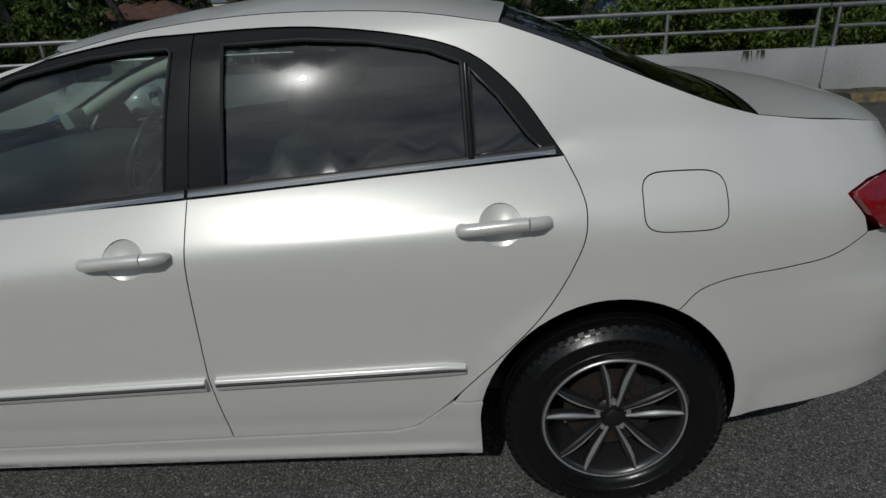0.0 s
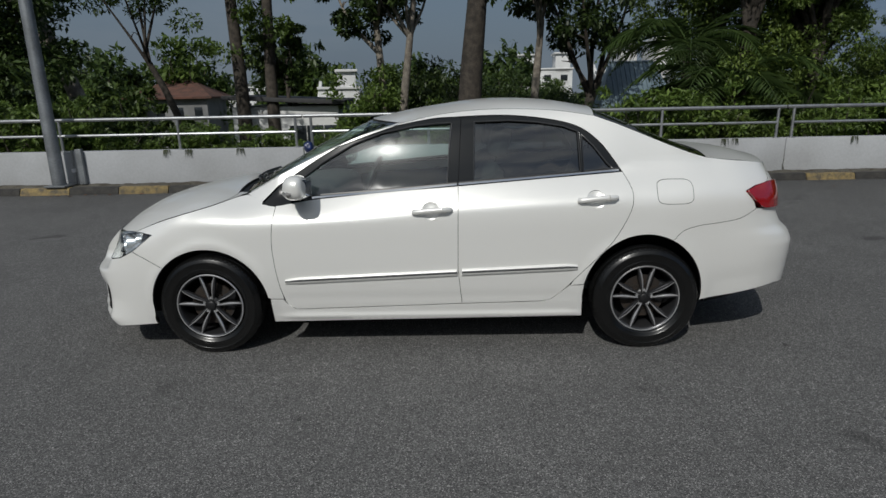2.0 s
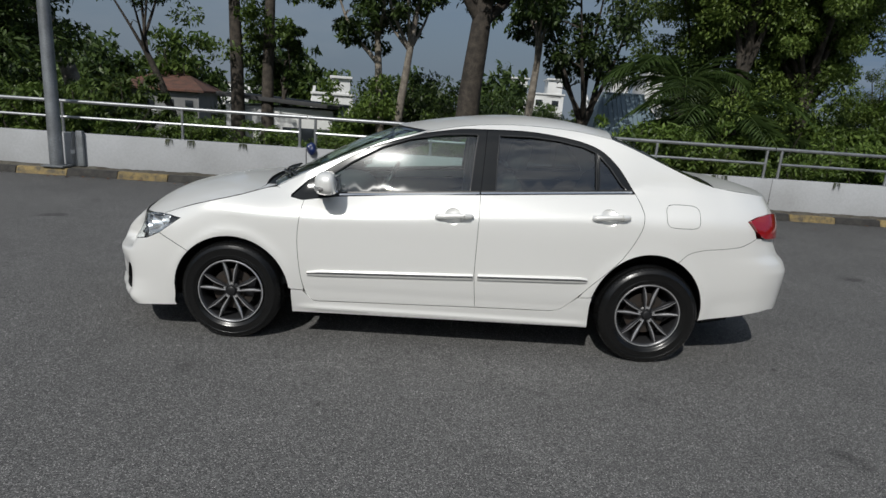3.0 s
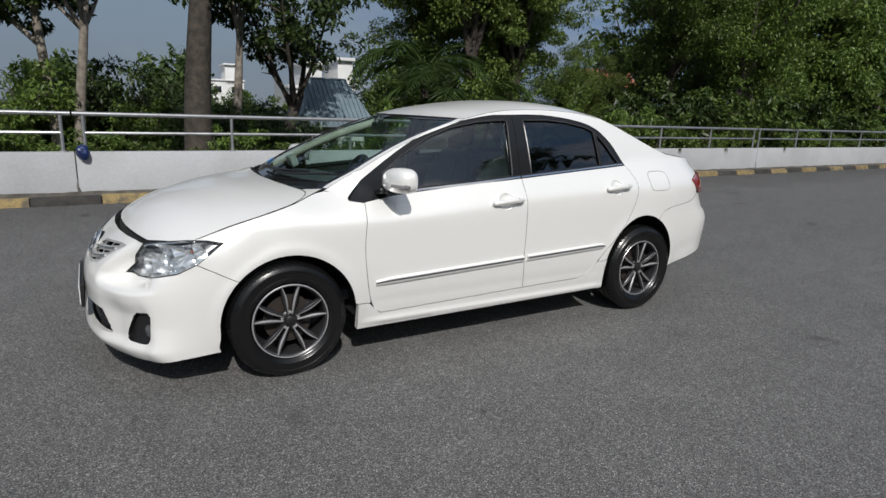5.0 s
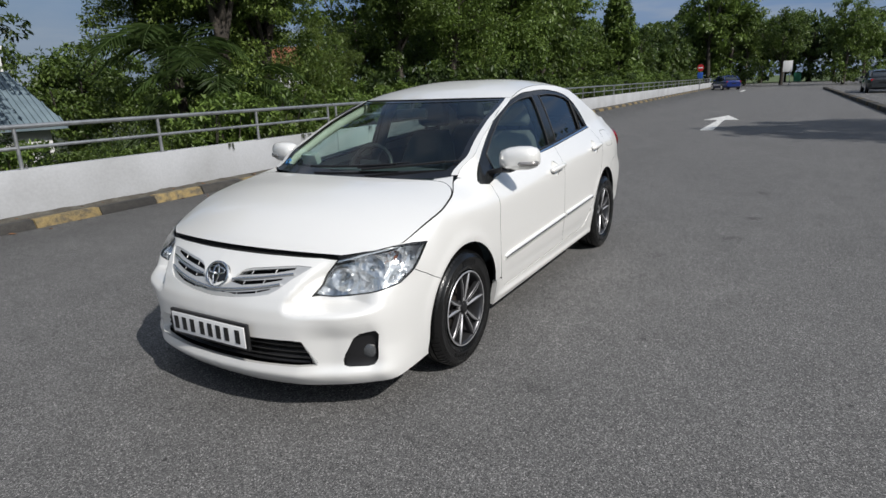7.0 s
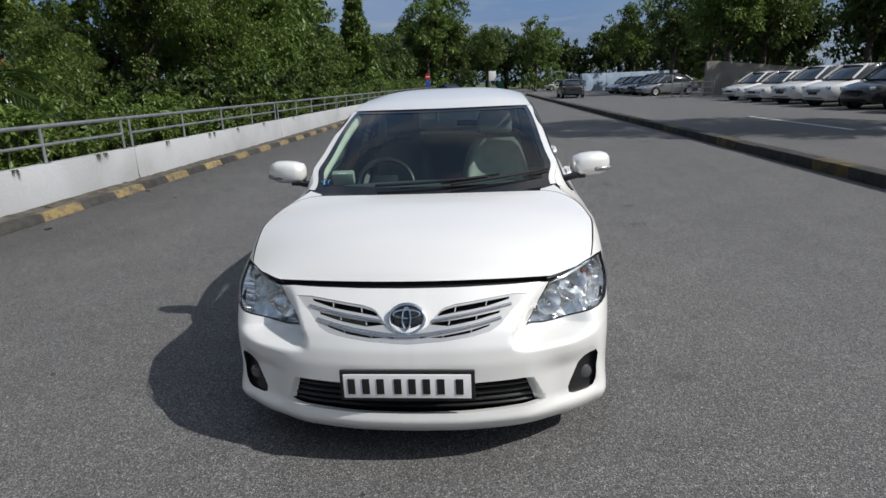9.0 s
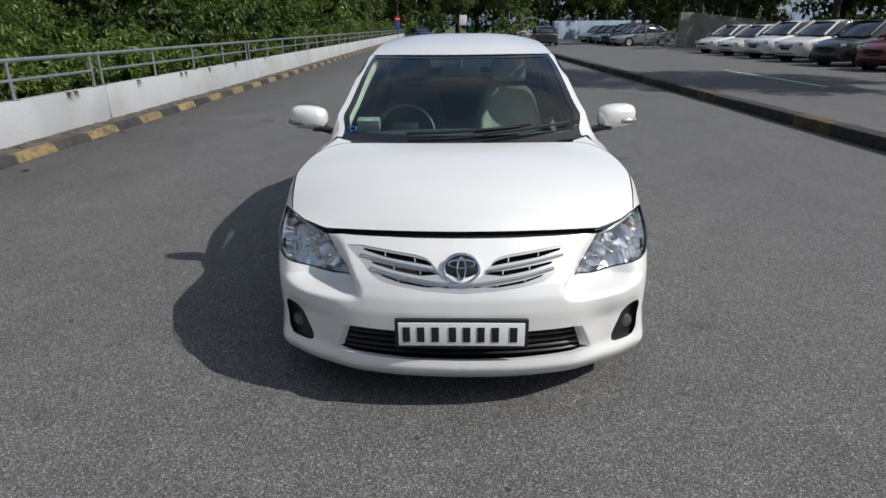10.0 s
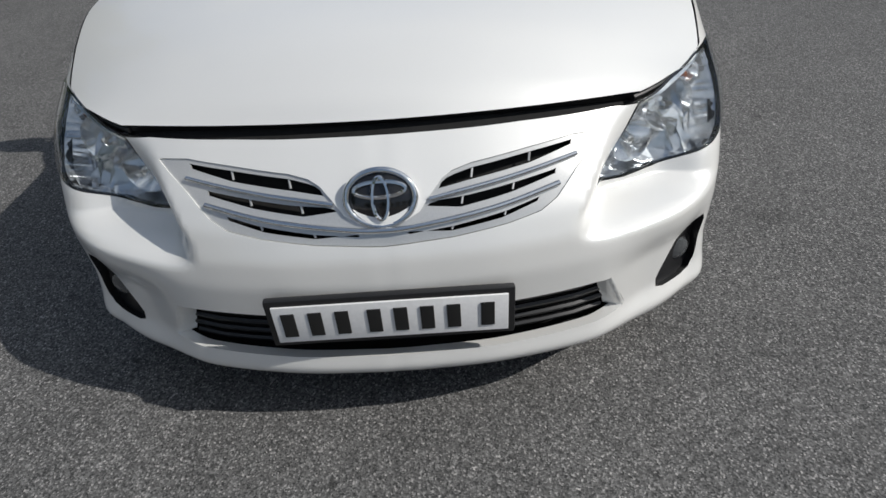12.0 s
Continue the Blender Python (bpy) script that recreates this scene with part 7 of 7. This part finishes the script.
def parked_car(label, paint, tall, m, group="parked cars"):
    """A car of its time, nose towards -x: body, glasshouse, roof, lamps, grille, mirrors and wheels. tall: 0 saloon, 1 SUV."""
    root = thing("car", label, "car", m, group)
    L, h0, hb, hr, w = 4.4, 0.22 + 0.03 * tall, 0.92 + 0.13 * tall, 1.46 + 0.16 * tall, 0.87 + 0.02 * tall
    nose_z = 0.68 + 0.14 * tall
    rows = [(-L / 2, section(w * 0.62, h0 + 0.14, nose_z - 0.12)), (-L / 2 + 0.10, section(w * 0.80, h0 + 0.02, nose_z - 0.03)), (-L / 2 + 0.35, section(w * 0.95, h0, nose_z + 0.06)),
            (-L / 2 + 0.75, section(w, h0, nose_z + 0.13)), (-L / 2 + 1.25, section(w, h0, hb)), (0.3, section(w, h0, hb + 0.03)), (1.2, section(w, h0, hb + 0.06)), (L / 2 - 0.45, section(w * 0.97, h0, hb + 0.06)),
            (L / 2 - 0.12, section(w * 0.88, h0 + 0.04, hb + 0.03)), (L / 2, section(w * 0.75, h0 + 0.14, hb - 0.08))]
    ring_loft(rows, paint, "body", root)
    x0, x1, x2, x3 = -L / 2 + 1.02, -L / 2 + 1.75, L / 2 - (0.55 if tall else 1.15), L / 2 - (0.18 if tall else 0.55)

    def cabin(wd, z):
        half = [(0.0, hb - 0.02), (wd, hb - 0.02), (wd * 0.93, hb + (z - hb) * 0.55), (wd * 0.80, z - 0.05), (wd * 0.68, z - 0.01), (0.0, z)]
        return half + [(-y, q) for y, q in half[1:-1][::-1]]
    ring_loft([(x0, cabin(w * 0.86, hb + 0.01)), (x0 + 0.38, cabin(w * 0.92, hb + 0.28)), (x1, cabin(w * 0.94, hr - 0.05)), (0.1, cabin(w * 0.95, hr)), (x2, cabin(w * 0.94, hr - 0.04)), (x3, cabin(w * 0.88, hb + 0.10))], PANE, "glasshouse", root)
    top = [(x1 - 0.05, hr - 0.045), (x1 + 0.2, hr + 0.0), (0.1, hr + 0.02), (x2, hr - 0.02), (x2 + 0.1, hr - 0.06)]
    v = [(x, y * w, z - 0.05 * abs(y / 0.7) ** 3) for x, z in top for y in (-0.74, -0.5, 0, 0.5, 0.74)]
    f = [(i * 5 + k, i * 5 + k + 1, i * 5 + k + 6, i * 5 + k + 5) for i in range(4) for k in range(4)]
    link_mesh("roof", v + [(a, b, c - 0.05) for a, b, c in v], f + [tuple(i + 25 for i in q[::-1]) for q in f], paint, root)
    for s in (-1, 1):
        for pts in ([(x0 + 0.02, 0.87, hb + 0.02), (x0 + 0.38, 0.80, hb + 0.29), (x1, 0.70, hr - 0.04)], [(-0.05, 0.955, hb + 0.04), (0.02, 0.90, hb + (hr - hb) * 0.55), (0.06, 0.74, hr - 0.03)], [(x3, 0.84, hb + 0.1), (x2 + 0.05, 0.72, hr - 0.06)]):
            tube_part("pillar", [(a, s * b * w, c) for a, b, c in pts], 0.045, paint, root, 6)
        box_part("headlight", (0.16, 0.32, 0.13), pose(-L / 2 + 0.16, s * w * 0.66, nose_z - 0.08, 0, 0, s * 28), REFLECTOR, root, 0.04)
        box_part("tail_lamp", (0.10, 0.26, 0.16), pose(L / 2 - 0.09, s * w * 0.70, hb - 0.10, 0, 0, -s * 20), RED_LENS, root, 0.03)
        box_part("mirror", (0.12, 0.20, 0.13), pose(x0 + 0.55, s * (w + 0.10), hb + 0.07), paint, root, 0.04)
    box_part("grille", (0.06, 0.78, 0.16), pose(-L / 2 + 0.03, 0, nose_z - 0.20), TRIM_AND_GAP_BLACK, root, 0.02)
    box_part("lower_grille", (0.06, 0.9, 0.12), pose(-L / 2 + 0.06, 0, h0 + 0.14), TRIM_AND_GAP_BLACK, root, 0.02)
    box_part("number_plate", (0.02, 0.46, 0.10), pose(-L / 2 - 0.01, 0, h0 + 0.28), TRIM_AND_GAP_BLACK, root, 0.004)
    box_part("number_plate", (0.02, 0.46, 0.10), pose(L / 2 + 0.01, 0, hb - 0.25), TRIM_AND_GAP_BLACK, root, 0.004)
    for wx in (-L / 2 + 0.88, L / 2 - 0.90):
        for s in (-1, 1):
            r = 0.31 + 0.03 * tall
            v, f = lathe([(0.0, -0.09), (0.2, -0.095), (r - 0.11, -0.085), (r - 0.10, -0.105), (r - 0.02, -0.10), (r, -0.07), (r, 0.09), (0.0, 0.09)], 24)
            wh = link_mesh("wheel", v, f, RUBBER, root)
            wh.matrix_basis = pose(wx, s * (w - 0.085), r, 0, 0, 0 if s < 0 else 180)
            v, f = lathe([(0.0, -0.10), (0.06, -0.104), (0.10, -0.094), (r - 0.13, -0.098), (r - 0.105, -0.108)], 20)
            link_mesh("rim", v, f, ALLOY, wh)
            v, f = lathe([(r + 0.01, -0.093), (r + 0.055, -0.094), (r + 0.055, 0.02), (r + 0.01, 0.02)], 24)
            arch_ = link_mesh("wheel_arch", v, f, TRIM_AND_GAP_BLACK, root)
            arch_.matrix_basis = pose(wx, s * (w - 0.085), r, 0, 0, 0 if s < 0 else 180)
    return root


rowc = [("black saloon parked in the bay", CAR_BLACK, 0, 13.0), ("dark red SUV parked in the bay", CAR_RED, 1, 15.6), ("dark grey SUV parked in the bay", CAR_GREY, 1, 18.2), ("white SUV parked in the bay", CAR_WHITE, 1, 20.9),
        ("white crossover parked in the bay", CAR_WHITE, 1, 23.6), ("white saloon parked in the bay", CAR_WHITE, 0, 26.4), ("white hatchback parked near the barrier wall", CAR_WHITE, 0, 29.2)]
for label, paint, tall, x in rowc:
    parked_car(label, paint, tall, R(x + 0.9, -16.0, 0, -78))
for label, paint, tall, x in (("silver saloon parked beyond the barrier wall", CAR_SILVER, 0, 39.5), ("black SUV parked beyond the barrier wall", CAR_BLACK, 1, 42.2), ("silver saloon parked beyond the barrier wall", CAR_SILVER, 0, 45.0),
                              ("dark grey saloon parked beyond the barrier wall", CAR_GREY, 0, 48.0), ("silver hatchback parked beyond the barrier wall", CAR_SILVER, 0, 51.0)):
    parked_car(label, paint, tall, R(x + 3.5, -14.6, 0, -78))
for i, (label, paint, tall) in enumerate((("white van-like SUV in the far bays", CAR_WHITE, 1), ("silver saloon in the far bays", CAR_SILVER, 0), ("red saloon in the far bays", CAR_RED, 0), ("white saloon in the far bays", CAR_WHITE, 0), ("grey SUV in the far bays", CAR_GREY, 1), ("white SUV in the far bays", CAR_WHITE, 1))):
    parked_car(label, paint, tall, R(15 + 3.0 * i, -21.9, 0, -80))
parked_car("dark grey saloon standing in the lane behind the median", CAR_GREY, 0, R(46.5, -7.9, 0, 180))
parked_car("blue saloon at the end of the parapet", CAR_BLUE, 0, R(68, 3.1, 0, 205))
parked_car("white saloon far off by the exit", CAR_WHITE, 0, R(84, -12, 0, -80))

# concrete barrier wall, stub fence and posts by the bays
CONCRETE = material("weathered_concrete", (0.30, 0.28, 0.25), 0.9, color2=(0.20, 0.19, 0.165), scale=0.8, fine=0.12, fine_scale=20, bump=0.3, bump_scale=12)
barrier = thing("barrier_wall", "weathered concrete ramp wall beside the bays", "wall", R(39.2, -19.9, 0, -80))
v = [(-4.2, -0.12, 0), (7.0, -0.12, 0), (7.0, -0.12, 1.2), (-3.4, -0.12, 2.25), (-4.2, -0.12, 2.25)]
link_mesh("panel", v + [(a, 0.12, c) for a, b, c in v], [(0, 1, 2, 3, 4), (9, 8, 7, 6, 5), (0, 5, 6, 1), (1, 6, 7, 2), (2, 7, 8, 3), (3, 8, 9, 4), (4, 9, 5, 0)], CONCRETE, barrier, False)
fence = thing("bay_fence", "grey steel fence at the head of the bays", "fence", R(39.4, -13.9, 0, -154))
for i in range(5):
    tube_part("post", [(0.9 * i, 0, 0), (0.9 * i, 0, 1.0)], 0.05, STEEL, fence, 8)
for z in (0.25, 0.6, 0.95):
    tube_part("rail", [(0, 0, z), (3.6, 0, z)], 0.035, STEEL, fence, 6)
HOARD = material("pale_blue_hoarding", (0.28, 0.36, 0.46), 0.7, color2=(0.22, 0.29, 0.38), scale=0.6, fine=0.05, fine_scale=10)
hoard = thing("hoarding", "pale blue sheet hoarding round a work site", "hoarding", R(73, -19.5, 0, -62))
for i in range(8):
    box_part("sheet", (1.9, 0.05, 2.0), pose(-7 + 1.92 * i, 0.02 * (i % 2), 1.0), HOARD, hoard, 0.01)

# traffic sign, exit signboard
SIGN_RED = material("sign_red", (0.45, 0.02, 0.02), 0.5, fine=0.05, fine_scale=30)
SIGN_BLUE = material("sign_blue", (0.02, 0.09, 0.38), 0.5, fine=0.05, fine_scale=30)
SIGN_GREEN = material("sign_green", (0.01, 0.12, 0.06), 0.6, fine=0.05, fine_scale=30)
sign = thing("traffic_sign", "red no-entry sign over a blue sign on a steel pole", "sign", R(61, 4.9, 0, -90) @ Matrix.Diagonal((0.7, 0.7, 0.8, 1)))
tube_part("pole", [(0, 0, 0), (0, 0, 3.3)], 0.05, STEEL, sign)
v, f = lathe([(0.0, -0.03), (0.42, -0.03), (0.42, -0.01), (0.0, -0.01)], 28)
disc = link_mesh("sign_disc", [(a, b - 0.04, c + 2.85) for a, b, c in v], f, SIGN_RED, sign)
box_part("white_bar", (0.58, 0.012, 0.13), pose(0, -0.078, 2.85), PLATE_WHITE, disc, 0.002)
box_part("sign_board", (0.72, 0.03, 0.72), pose(0, -0.06, 1.95), SIGN_BLUE, sign, 0.01)
board = thing("exit_signboard", "white signboard on two poles by the exit", "sign", R(86, -2.6, 0, -85) @ Matrix.Diagonal((0.7, 0.7, 0.8, 1)))
for x_ in (-0.5, 0.5):
    tube_part("pole", [(x_, 0, 0), (x_, 0, 3.6)], 0.06, STEEL, board)
box_part("board", (1.5, 0.06, 1.7), pose(0, -0.06, 2.9), PLATE_WHITE, board, 0.02)
box_part("lower_board", (1.2, 0.06, 1.3), pose(1.7, -0.06, 1.2), SIGN_GREEN, board, 0.02)

# tall floodlight behind, across the car park, seen mirrored in the windows
mast = thing("floodlight_mast", "tall mast with a ring of floodlights", "lamp post", R(-6.5, -30, 0))
tube_part("shaft", [(0, 0, 0), (0, 0, 11)], [0.16, 0.09], POST_STEEL, mast, 10)
for k in range(4):
    a = math.pi / 2 * k + 0.4
    box_part("lamp_head", (0.5, 0.35, 0.16), pose(0.75 * math.cos(a), 0.75 * math.sin(a), 11, 0, 0, math.degrees(a)), TRIM_AND_GAP_BLACK, mast, 0.03)
    tube_part("bracket", [(0, 0, 10.9), (0.75 * math.cos(a), 0.75 * math.sin(a), 11)], 0.03, POST_STEEL, mast, 5)
